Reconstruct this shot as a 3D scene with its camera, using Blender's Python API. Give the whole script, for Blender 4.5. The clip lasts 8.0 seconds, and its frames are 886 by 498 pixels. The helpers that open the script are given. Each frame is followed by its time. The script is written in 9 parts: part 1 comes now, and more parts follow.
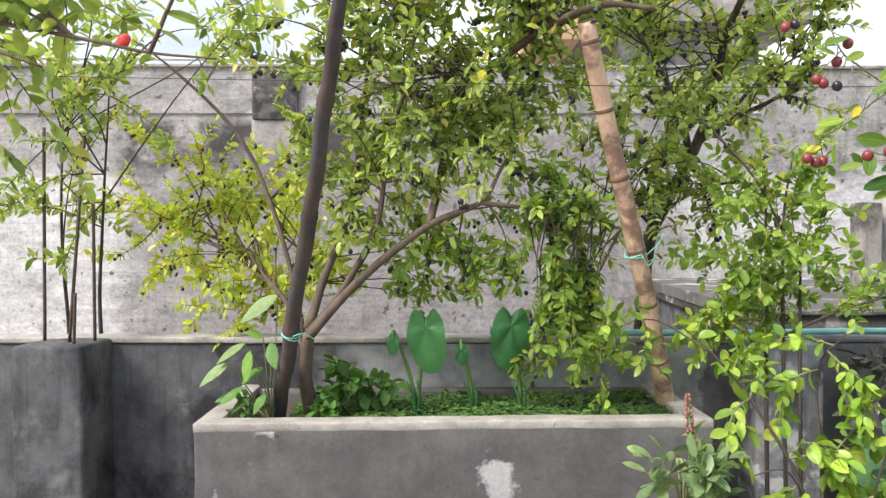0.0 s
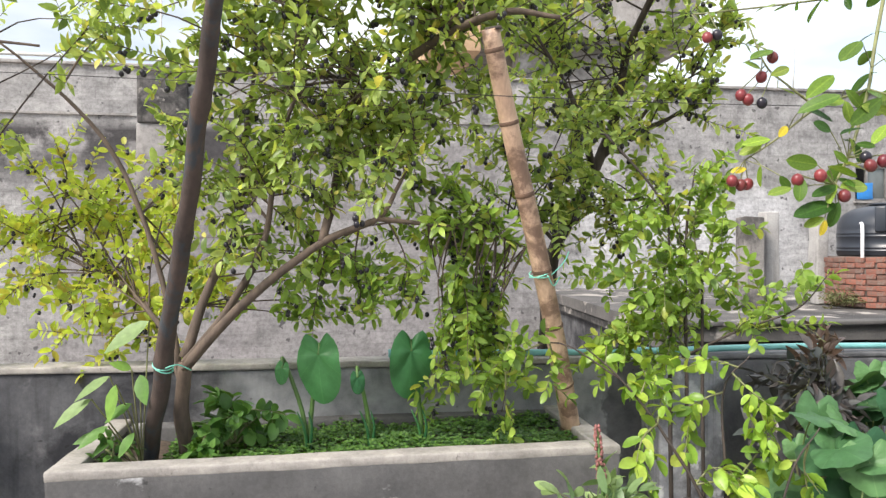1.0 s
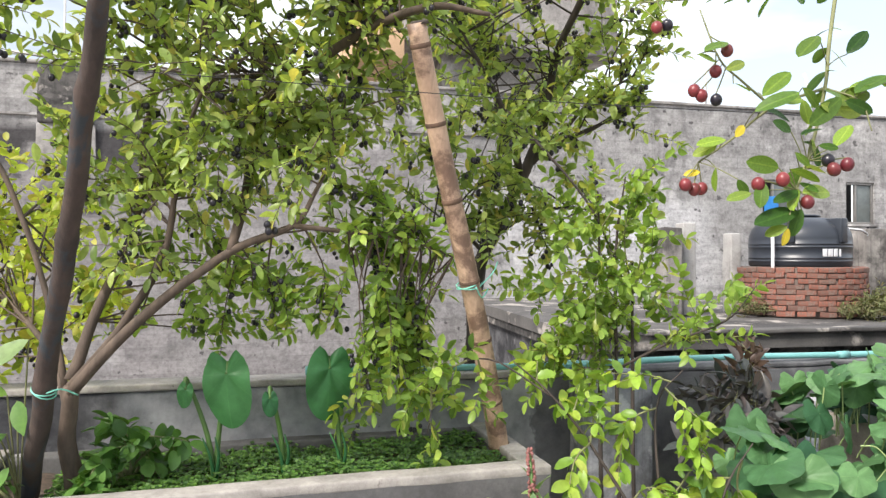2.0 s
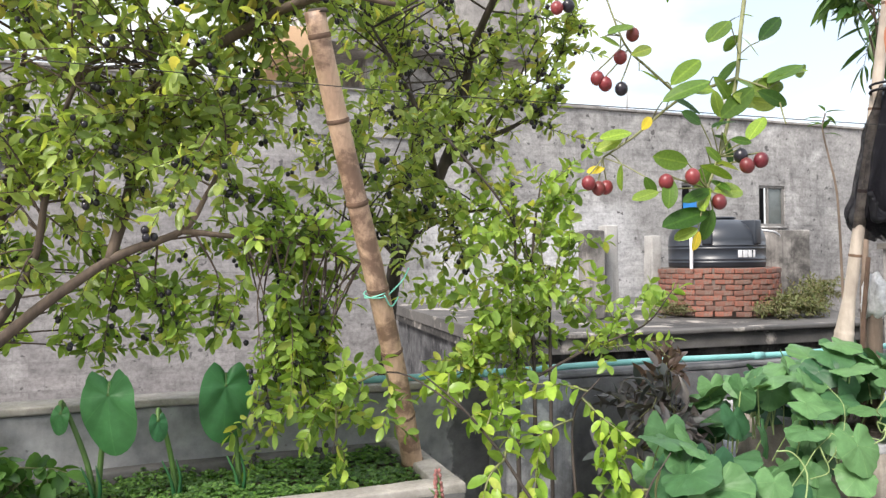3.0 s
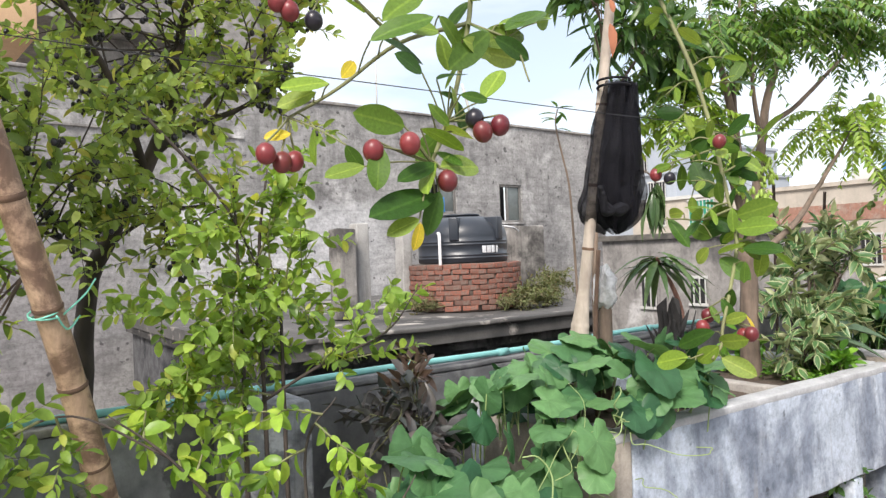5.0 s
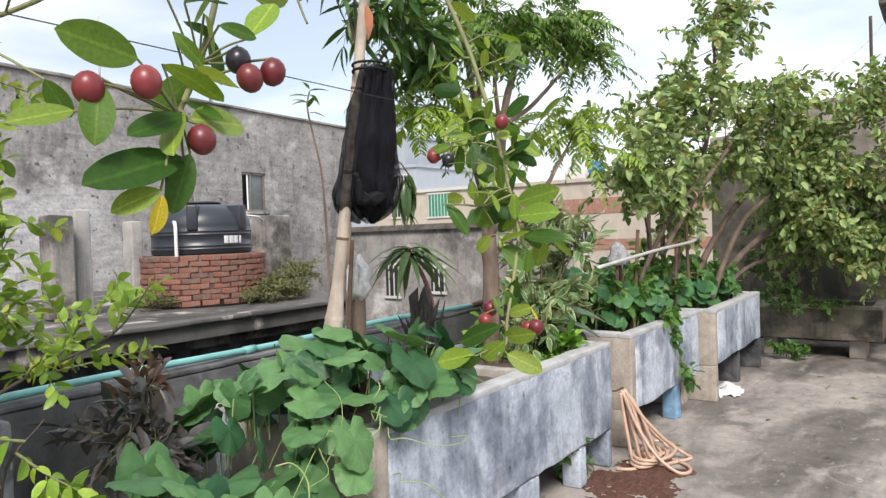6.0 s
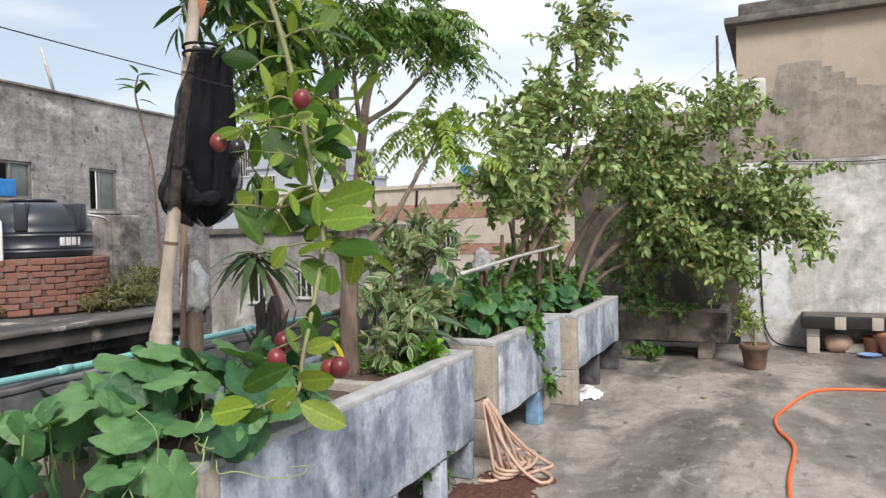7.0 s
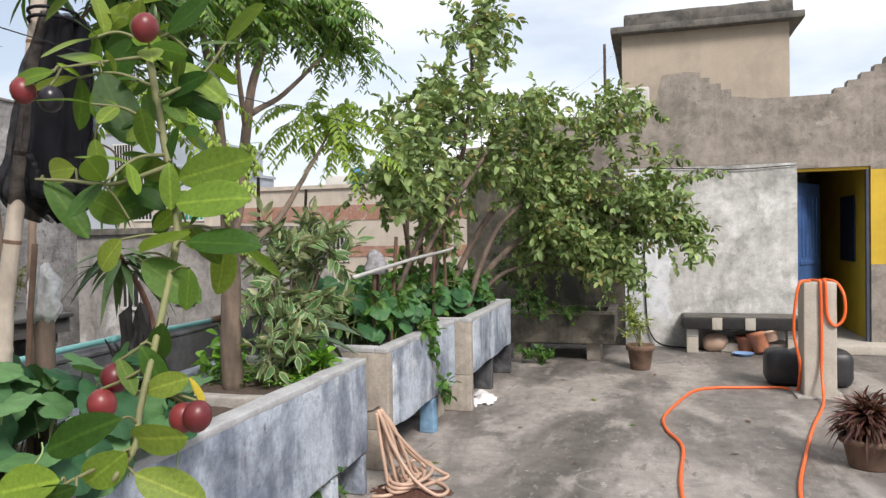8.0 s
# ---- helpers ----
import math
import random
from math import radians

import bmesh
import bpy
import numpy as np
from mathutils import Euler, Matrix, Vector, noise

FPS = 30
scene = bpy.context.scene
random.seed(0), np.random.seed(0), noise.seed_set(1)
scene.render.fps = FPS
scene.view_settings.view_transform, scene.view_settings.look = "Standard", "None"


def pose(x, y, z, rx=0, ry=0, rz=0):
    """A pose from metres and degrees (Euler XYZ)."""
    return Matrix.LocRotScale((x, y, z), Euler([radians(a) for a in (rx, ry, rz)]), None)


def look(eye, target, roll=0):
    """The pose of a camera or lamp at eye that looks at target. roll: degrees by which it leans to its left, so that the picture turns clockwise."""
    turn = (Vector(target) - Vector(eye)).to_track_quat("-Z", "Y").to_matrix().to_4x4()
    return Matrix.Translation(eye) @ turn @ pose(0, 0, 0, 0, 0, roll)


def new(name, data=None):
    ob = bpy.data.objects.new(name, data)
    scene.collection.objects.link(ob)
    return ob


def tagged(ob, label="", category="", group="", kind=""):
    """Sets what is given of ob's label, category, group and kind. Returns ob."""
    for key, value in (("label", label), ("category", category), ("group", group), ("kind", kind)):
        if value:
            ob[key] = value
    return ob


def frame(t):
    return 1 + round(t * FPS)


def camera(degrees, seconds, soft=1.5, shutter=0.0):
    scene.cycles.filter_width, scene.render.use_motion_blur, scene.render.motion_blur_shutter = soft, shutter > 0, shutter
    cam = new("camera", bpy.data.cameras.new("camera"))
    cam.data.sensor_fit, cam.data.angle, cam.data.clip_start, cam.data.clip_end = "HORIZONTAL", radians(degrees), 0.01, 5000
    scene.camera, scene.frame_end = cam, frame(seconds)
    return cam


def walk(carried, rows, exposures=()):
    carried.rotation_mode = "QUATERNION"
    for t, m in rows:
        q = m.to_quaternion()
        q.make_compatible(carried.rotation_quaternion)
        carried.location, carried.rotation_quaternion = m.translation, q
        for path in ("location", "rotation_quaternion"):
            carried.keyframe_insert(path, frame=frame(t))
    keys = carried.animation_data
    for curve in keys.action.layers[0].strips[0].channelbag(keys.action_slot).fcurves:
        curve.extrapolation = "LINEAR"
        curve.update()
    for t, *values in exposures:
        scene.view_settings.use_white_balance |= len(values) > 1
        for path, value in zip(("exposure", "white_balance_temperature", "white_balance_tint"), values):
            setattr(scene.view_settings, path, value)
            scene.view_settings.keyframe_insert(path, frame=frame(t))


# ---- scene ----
cam = camera(63.5, 8.0, 1.4)
PATH = [
    (0, (0.446, 0.332, 1.439), (0.301, 2.326, 1.407), -0.3),
    (0.5, (0.446, 0.448, 1.456), (0.446, 2.448, 1.432), -0.2),
    (1, (0.455, 0.544, 1.477), (0.586, 2.54, 1.468), -0.2),
    (1.5, (0.465, 0.635, 1.482), (0.712, 2.619, 1.483), -0.1),
    (1.7, (0.464, 0.673, 1.478), (0.752, 2.652, 1.487), -0.0),
    (3, (0.581, 0.86, 1.485), (1.114, 2.788, 1.511), -0.6),
    (3.5, (0.666, 0.934, 1.496), (1.322, 2.823, 1.516), -0.6),
    (4, (0.726, 0.991, 1.498), (1.533, 2.821, 1.517), -1.3),
    (4.2, (0.751, 1.014, 1.503), (1.621, 2.815, 1.515), -1.6),
    (5.3, (0.827, 1.195, 1.487), (2.12, 2.721, 1.482), -2.2),
    (5.5, (0.841, 1.23, 1.502), (2.256, 2.643, 1.481), -2.1),
    (6, (0.893, 1.28, 1.486), (2.528, 2.43, 1.442), -2.0),
    (6.5, (0.975, 1.311, 1.473), (2.723, 2.281, 1.423), -1.8),
    (7, (1.131, 1.324, 1.491), (2.943, 2.17, 1.445), -1.5),
    (7.5, (1.246, 1.342, 1.484), (3.116, 2.05, 1.442), -1.1),
    (8, (1.319, 1.427, 1.48), (3.239, 1.985, 1.436), -1.1),
]
walk(cam, [(t, look(eye, target, roll)) for t, eye, target, roll in PATH],
     exposures=[(0.0, 0.60), (1.5, 0.58), (3.5, 0.55), (5.5, 0.28), (6.5, 0.06), (8.0, -0.04)])

# ---- world, sun, exposure ----
SUN_ELEV, SUN_AZ = 45.0, 233.0   # degrees; azimuth clockwise from +y
world = bpy.data.worlds.new("sky")
scene.world = world
world.use_nodes = True
wn = world.node_tree
wn.nodes.clear()
w_out = wn.nodes.new("ShaderNodeOutputWorld")
w_bg = wn.nodes.new("ShaderNodeBackground")
w_sky = wn.nodes.new("ShaderNodeTexSky")
w_sky.sky_type, w_sky.sun_disc = "NISHITA", False
w_sky.sun_elevation, w_sky.sun_rotation = radians(SUN_ELEV), radians(SUN_AZ)
w_sky.dust_density, w_sky.air_density = 3.0, 1.0
w_tc = wn.nodes.new("ShaderNodeTexCoord")
w_map = wn.nodes.new("ShaderNodeMapping")
w_map.inputs["Scale"].default_value = (1.0, 1.0, 3.2)
w_noise = wn.nodes.new("ShaderNodeTexNoise")
w_noise.inputs["Scale"].default_value, w_noise.inputs["Detail"].default_value = 2.2, 7.0
w_ramp = wn.nodes.new("ShaderNodeValToRGB")
w_ramp.color_ramp.elements[0].position, w_ramp.color_ramp.elements[1].position = 0.34, 0.60
w_ramp.color_ramp.elements[0].color = (0.35, 0.35, 0.35, 1)
w_ramp.color_ramp.elements[1].color = (0.97, 0.97, 0.97, 1)
w_mix = wn.nodes.new("ShaderNodeMixRGB")
w_mix.inputs["Color2"].default_value = (6.7, 6.85, 7.1, 1)
wn.links.new(w_tc.outputs["Generated"], w_map.inputs["Vector"])
wn.links.new(w_map.outputs["Vector"], w_noise.inputs["Vector"])
wn.links.new(w_noise.outputs["Fac"], w_ramp.inputs["Fac"])
wn.links.new(w_ramp.outputs["Color"], w_mix.inputs["Fac"])
wn.links.new(w_sky.outputs["Color"], w_mix.inputs["Color1"])
w_sep = wn.nodes.new("ShaderNodeSeparateXYZ")
w_east = wn.nodes.new("ShaderNodeMapRange")   # the cloud is thinner and brighter to the east
w_east.inputs["From Min"].default_value, w_east.inputs["From Max"].default_value = -0.6, 1.0
w_east.inputs["To Min"].default_value, w_east.inputs["To Max"].default_value = 0.88, 1.24
w_tint = wn.nodes.new("ShaderNodeVectorMath")
w_tint.operation = "SCALE"
wn.links.new(w_tc.outputs["Generated"], w_sep.inputs["Vector"])
wn.links.new(w_sep.outputs["X"], w_east.inputs["Value"])
wn.links.new(w_mix.outputs["Color"], w_tint.inputs[0])
wn.links.new(w_east.outputs["Result"], w_tint.inputs["Scale"])
wn.links.new(w_tint.outputs["Vector"], w_bg.inputs["Color"])
w_bg.inputs["Strength"].default_value = 0.145
wn.links.new(w_bg.outputs["Background"], w_out.inputs["Surface"])

sun = new("sun", bpy.data.lights.new("sun", "SUN"))
sun.data.energy, sun.data.angle, sun.data.color = 4.0, radians(18), (1.0, 0.93, 0.86)
sun_from = Vector((math.sin(radians(SUN_AZ)) * math.cos(radians(SUN_ELEV)), math.cos(radians(SUN_AZ)) * math.cos(radians(SUN_ELEV)), math.sin(radians(SUN_ELEV))))
sun.matrix_world = look(sun_from * 30, (0, 0, 0))

# ---- materials ----
def ramp_node(nt, source, stops):
    node = nt.nodes.new("ShaderNodeValToRGB")
    els = node.color_ramp.elements
    while len(els) < len(stops):
        els.new(0.5)
    for el, (at, col) in zip(els, stops):
        el.position = at
        el.color = (*col, 1) if len(col) == 3 else col
    nt.links.new(source, node.inputs["Fac"])
    return node.outputs["Color"]


def noise_node(nt, vector, scale, detail=5.0, rough=0.55, distort=0.0):
    node = nt.nodes.new("ShaderNodeTexNoise")
    node.inputs["Scale"].default_value, node.inputs["Detail"].default_value = scale, detail
    node.inputs["Roughness"].default_value, node.inputs["Distortion"].default_value = rough, distort
    nt.links.new(vector, node.inputs["Vector"])
    return node.outputs["Fac"]


def mix_node(nt, fac, a, b, blend="MIX"):
    node = nt.nodes.new("ShaderNodeMixRGB")
    node.blend_type = blend
    for key, val in (("Fac", fac), ("Color1", a), ("Color2", b)):
        if isinstance(val, (int, float)):
            node.inputs[key].default_value = val
        elif isinstance(val, tuple):
            node.inputs[key].default_value = (*val, 1)
        else:
            nt.links.new(val, node.inputs[key])
    return node.outputs["Color"]


def grey(v):
    return (v, v, v)


def blank(name):
    m = bpy.data.materials.new(name)
    m.use_nodes = True
    nt = m.node_tree
    return m, nt, nt.nodes["Principled BSDF"]


def coords(nt, scale=(1, 1, 1)):
    tc = nt.nodes.new("ShaderNodeTexCoord")
    mp = nt.nodes.new("ShaderNodeMapping")
    mp.inputs["Scale"].default_value = scale
    nt.links.new(tc.outputs["Object"], mp.inputs["Vector"])
    return mp.outputs["Vector"]


def bump_to(nt, bsdf, height, strength, distance=0.01):
    b = nt.nodes.new("ShaderNodeBump")
    b.inputs["Strength"].default_value, b.inputs["Distance"].default_value = strength, distance
    nt.links.new(height, b.inputs["Height"])
    nt.links.new(b.outputs["Normal"], bsdf.inputs["Normal"])


def masonry(name, light, dark, stain, pale=None, scale=1.0, streak=0.5, spot=0.35, rough=0.88, bump=0.35, stain_at=(0.52, 0.66), pale_at=(0.58, 0.70)):
    """Plaster or concrete: cloudy body, runs of dirt down the face, blotches of stain, flaked pale patches, fine grain."""
    m, nt, bsdf = blank(name)
    v = coords(nt)
    body = ramp_node(nt, noise_node(nt, v, 3.2 * scale, 8, 0.62), [(0.32, dark), (0.68, light)])
    blot = ramp_node(nt, noise_node(nt, v, 1.1 * scale, 9, 0.66, 0.4), [(stain_at[0], grey(0)), (stain_at[1], grey(1))])
    body = mix_node(nt, mix_node(nt, 1.0, blot, grey(spot * 2), "MULTIPLY"), body, stain)
    runs = ramp_node(nt, noise_node(nt, coords(nt, (7 * scale, 7 * scale, 0.7)), 1.6, 6, 0.6), [(0.50, grey(0)), (0.72, grey(1))])
    body = mix_node(nt, mix_node(nt, 1.0, runs, grey(streak), "MULTIPLY"), body, stain)
    if pale:
        flake = ramp_node(nt, noise_node(nt, v, 2.1 * scale, 10, 0.6, 0.2), [(pale_at[0], grey(0)), (pale_at[1], grey(1))])
        body = mix_node(nt, flake, body, pale)
    grain = noise_node(nt, v, 70, 4, 0.7)
    body = mix_node(nt, 0.35, body, ramp_node(nt, grain, [(0.3, grey(0.35)), (0.7, grey(1.0))]), "MULTIPLY")
    nt.links.new(body, bsdf.inputs["Base Color"])
    bsdf.inputs["Roughness"].default_value = rough
    bump_to(nt, bsdf, mix_node(nt, 0.5, grain, noise_node(nt, v, 9, 6, 0.6)), bump, 0.012)
    return m


def bark(name, light, dark, scale=14.0, rough=0.85, bands=None):
    m, nt, bsdf = blank(name)
    v = coords(nt, (1, 1, 0.25))
    c = ramp_node(nt, noise_node(nt, v, scale, 7, 0.65), [(0.3, dark), (0.7, light)])
    c = mix_node(nt, ramp_node(nt, noise_node(nt, coords(nt), 5.0, 5, 0.6), [(0.45, grey(0)), (0.7, grey(0.7))]), c, dark)
    nt.links.new(c, bsdf.inputs["Base Color"])
    bsdf.inputs["Roughness"].default_value = rough
    bump_to(nt, bsdf, noise_node(nt, v, scale * 2.2, 6, 0.65), 0.5, 0.006)
    return m


def foliage(name, colours, rough=0.42, through_light=0.4, vein=False):
    """Leaves: every leaf its own tint; light comes through the blade."""
    m, nt, bsdf = blank(name)
    geo = nt.nodes.new("ShaderNodeNewGeometry")
    n = len(colours)
    c = ramp_node(nt, geo.outputs["Random Per Island"], [(i / max(1, n - 1), col) for i, col in enumerate(colours)])
    c = mix_node(nt, 0.45, c, ramp_node(nt, noise_node(nt, coords(nt), 38, 3, 0.6), [(0.3, grey(0.55)), (0.7, grey(1.25))]), "MULTIPLY")
    nt.links.new(c, bsdf.inputs["Base Color"])
    bsdf.inputs["Roughness"].default_value = rough
    bsdf.inputs["Specular IOR Level"].default_value = 0.4
    tr = nt.nodes.new("ShaderNodeBsdfTranslucent")
    nt.links.new(mix_node(nt, 1.0, c, (1.25, 1.2, 0.55), "MULTIPLY"), tr.inputs["Color"])
    mx = nt.nodes.new("ShaderNodeMixShader")
    mx.inputs["Fac"].default_value = through_light
    nt.links.new(bsdf.outputs["BSDF"], mx.inputs[1])
    nt.links.new(tr.outputs["BSDF"], mx.inputs[2])
    nt.links.new(mx.outputs["Shader"], nt.nodes["Material Output"].inputs["Surface"])
    return m


def big_leaf(name, light, dark, rough=0.5, through_light=0.25):
    """A broad blade, tinted a little differently from leaf to leaf."""
    m, nt, bsdf = blank(name)
    info = nt.nodes.new("ShaderNodeObjectInfo")
    c = ramp_node(nt, info.outputs["Random"], [(0.0, dark), (1.0, light)])
    v = coords(nt)
    c = mix_node(nt, 0.6, c, ramp_node(nt, noise_node(nt, v, 16, 6, 0.6), [(0.3, grey(0.6)), (0.7, grey(1.2))]), "MULTIPLY")
    nt.links.new(c, bsdf.inputs["Base Color"])
    bsdf.inputs["Roughness"].default_value = rough
    bsdf.inputs["Specular IOR Level"].default_value = 0.28
    bump_to(nt, bsdf, noise_node(nt, v, 45, 4, 0.6), 0.25, 0.004)
    tr = nt.nodes.new("ShaderNodeBsdfTranslucent")
    nt.links.new(mix_node(nt, 1.0, c, (1.2, 1.15, 0.6), "MULTIPLY"), tr.inputs["Color"])
    mx = nt.nodes.new("ShaderNodeMixShader")
    mx.inputs["Fac"].default_value = through_light
    nt.links.new(bsdf.outputs["BSDF"], mx.inputs[1])
    nt.links.new(tr.outputs["BSDF"], mx.inputs[2])
    nt.links.new(mx.outputs["Shader"], nt.nodes["Material Output"].inputs["Surface"])
    return m


def veined(m, ribs, strength=0.5, reach=3.5):
    """Pale ribs fanning from the stalk of a broad blade."""
    nt = m.node_tree
    bsdf = nt.nodes["Principled BSDF"]
    body = bsdf.inputs["Base Color"].links[0].from_socket
    sep = nt.nodes.new("ShaderNodeSeparateXYZ")
    nt.links.new(coords(nt), sep.inputs["Vector"])

    def calc(op, a, b=0.0):
        node = nt.nodes.new("ShaderNodeMath")
        node.operation = op
        for i, val in enumerate((a, b)):
            if isinstance(val, (int, float)):
                node.inputs[i].default_value = val
            else:
                nt.links.new(val, node.inputs[i])
        return node.outputs["Value"]

    ang = calc("ARCTAN2", sep.outputs["X"], sep.outputs["Y"])
    fan = calc("ABSOLUTE", calc("SINE", calc("MULTIPLY", ang, ribs)))
    line = ramp_node(nt, fan, [(0.0, grey(strength)), (0.09, grey(0))])
    pale = mix_node(nt, 1.0, body, (2.1, 1.8, 1.7), "MULTIPLY")
    nt.links.new(mix_node(nt, line, body, pale), bsdf.inputs["Base Color"])
    return m


def plain(name, colour, rough=0.6, metal=0.0, vary=0.25, scale=20.0, bump=0.1):
    m, nt, bsdf = blank(name)
    v = coords(nt)
    f = noise_node(nt, v, scale, 5, 0.6)
    lo, hi = tuple(x * (1 - vary) for x in colour), tuple(min(1, x * (1 + vary)) for x in colour)
    nt.links.new(ramp_node(nt, f, [(0.3, lo), (0.7, hi)]), bsdf.inputs["Base Color"])
    bsdf.inputs["Roughness"].default_value, bsdf.inputs["Metallic"].default_value = rough, metal
    if bump:
        bump_to(nt, bsdf, f, bump, 0.004)
    return m


def fruit_mat(name, colours, rough=0.28):
    m, nt, bsdf = blank(name)
    info = nt.nodes.new("ShaderNodeObjectInfo")
    c = ramp_node(nt, info.outputs["Random"], [(i / (len(colours) - 1), col) for i, col in enumerate(colours)])
    c = mix_node(nt, 0.5, c, ramp_node(nt, noise_node(nt, coords(nt), 90, 4, 0.6), [(0.35, grey(0.6)), (0.65, grey(1.2))]), "MULTIPLY")
    nt.links.new(c, bsdf.inputs["Base Color"])
    bsdf.inputs["Roughness"].default_value = rough
    return m


def weathered(m, mid=11.0, depth=0.7, pit=0.68):
    """Finer wear over a plaster: mottling, grit and small dark pits."""
    nt = m.node_tree
    bsdf = nt.nodes["Principled BSDF"]
    body = bsdf.inputs["Base Color"].links[0].from_socket
    v = coords(nt)
    body = mix_node(nt, depth, body, ramp_node(nt, noise_node(nt, v, mid, 8, 0.72, 0.3), [(0.30, grey(0.50)), (0.5, grey(1.0)), (0.70, grey(1.28))]), "MULTIPLY")
    pits = ramp_node(nt, noise_node(nt, v, mid * 2.3, 4, 0.55), [(pit, grey(0)), (pit + 0.05, grey(0.7))])
    body = mix_node(nt, pits, body, mix_node(nt, 1.0, body, grey(0.3), "MULTIPLY"))
    nt.links.new(body, bsdf.inputs["Base Color"])
    return m




def roof_screed():
    """Trowelled cement: warm pale fields, broad soft damp stains drawn out along the sweep of the broom, pale scuffs and grit."""
    m, nt, bsdf = blank("roof_screed")
    v = coords(nt)
    sweep = coords(nt, (0.55, 1.25, 1.0))
    body = ramp_node(nt, noise_node(nt, v, 2.2, 8, 0.6), [(0.30, (0.275, 0.250, 0.232)), (0.70, (0.41, 0.376, 0.350))])
    damp = ramp_node(nt, noise_node(nt, sweep, 0.95, 8, 0.58, 0.5), [(0.44, grey(0)), (0.50, grey(0.6)), (0.60, grey(0.95))])
    body = mix_node(nt, damp, body, ramp_node(nt, noise_node(nt, v, 5.0, 7, 0.65), [(0.3, (0.085, 0.078, 0.073)), (0.7, (0.185, 0.170, 0.158))]))
    black = ramp_node(nt, noise_node(nt, coords(nt, (0.8, 1.1, 1.0)), 2.3, 9, 0.68, 0.3), [(0.56, grey(0)), (0.70, grey(0.75))])
    body = mix_node(nt, black, body, (0.095, 0.09, 0.088))
    pale = ramp_node(nt, noise_node(nt, sweep, 3.1, 9, 0.66, 0.2), [(0.55, grey(0)), (0.70, grey(0.7))])
    body = mix_node(nt, pale, body, (0.46, 0.43, 0.40))
    scuff = ramp_node(nt, noise_node(nt, coords(nt, (0.7, 1.2, 1.0)), 13, 8, 0.75), [(0.58, grey(0)), (0.66, grey(0.65))])
    body = mix_node(nt, scuff, body, (0.48, 0.455, 0.43))
    chips = ramp_node(nt, noise_node(nt, v, 24, 7, 0.7, 0.4), [(0.66, grey(0)), (0.69, grey(0.75))])
    body = mix_node(nt, chips, body, (0.56, 0.54, 0.52))
    smear = ramp_node(nt, noise_node(nt, coords(nt, (0.35, 1.6, 1.0)), 7, 8, 0.7, 0.5), [(0.60, grey(0)), (0.64, grey(0.55))])
    body = mix_node(nt, smear, body, (0.11, 0.104, 0.098))
    far = nt.nodes.new("ShaderNodeVectorMath")
    far.operation = "DISTANCE"
    wobble = mix_node(nt, 0.05, v, noise_node(nt, v, 2.2, 3, 0.5, 2.0))
    nt.links.new(wobble, far.inputs[0])
    far.inputs[1].default_value = (5.62 * 0.95 + 0.025, 1.66 * 0.95 + 0.025, 0.025)
    ring = ramp_node(nt, far.outputs["Value"], [(0.200, grey(0)), (0.207, grey(0.32)), (0.213, grey(0.32)), (0.222, grey(0))])
    body = mix_node(nt, ring, body, (0.42, 0.40, 0.38))
    grain = noise_node(nt, v, 70, 4, 0.7)
    body = mix_node(nt, 0.35, body, ramp_node(nt, grain, [(0.3, grey(0.45)), (0.7, grey(1.1))]), "MULTIPLY")
    nt.links.new(body, bsdf.inputs["Base Color"])
    nt.links.new(ramp_node(nt, damp, [(0.0, grey(0.72)), (1.0, grey(0.50))]), bsdf.inputs["Roughness"])
    bump_to(nt, bsdf, mix_node(nt, 0.5, grain, noise_node(nt, v, 9, 6, 0.6)), 0.3, 0.010)
    return m


M_FLOOR = roof_screed()
M_PARAPET = masonry("parapet_plaster", (0.135, 0.137, 0.146), (0.055, 0.056, 0.063), (0.018, 0.019, 0.024), (0.19, 0.19, 0.20), 1.6, 0.6, 0.48, 0.9, 0.45, (0.48, 0.60), (0.58, 0.70))


def parapet_wall():
    """The damp plaster of the parapet, with old limewash left on its middle stretch."""
    m = masonry("parapet_limewash", (0.125, 0.127, 0.136), (0.05, 0.051, 0.058), (0.016, 0.017, 0.022), (0.18, 0.18, 0.19), 1.6, 0.6, 0.48, 0.9, 0.45, (0.48, 0.60), (0.58, 0.70))
    nt = m.node_tree
    bsdf = nt.nodes["Principled BSDF"]
    body = bsdf.inputs["Base Color"].links[0].from_socket
    v = coords(nt)
    sep = nt.nodes.new("ShaderNodeSeparateXYZ")
    nt.links.new(v, sep.inputs["Vector"])
    edge = mix_node(nt, 0.5, sep.outputs["X"], noise_node(nt, v, 2.6, 7, 0.65))
    band = ramp_node(nt, edge, [(-0.0, grey(0)), (0.16, grey(0.9)), (0.98, grey(0.9)), (1.0, grey(0.3))])
    wash = ramp_node(nt, noise_node(nt, v, 5.0, 8, 0.62), [(0.30, (0.16, 0.165, 0.18)), (0.52, (0.29, 0.295, 0.31)), (0.72, (0.40, 0.405, 0.42))])
    nt.links.new(mix_node(nt, band, body, wash), bsdf.inputs["Base Color"])
    return m


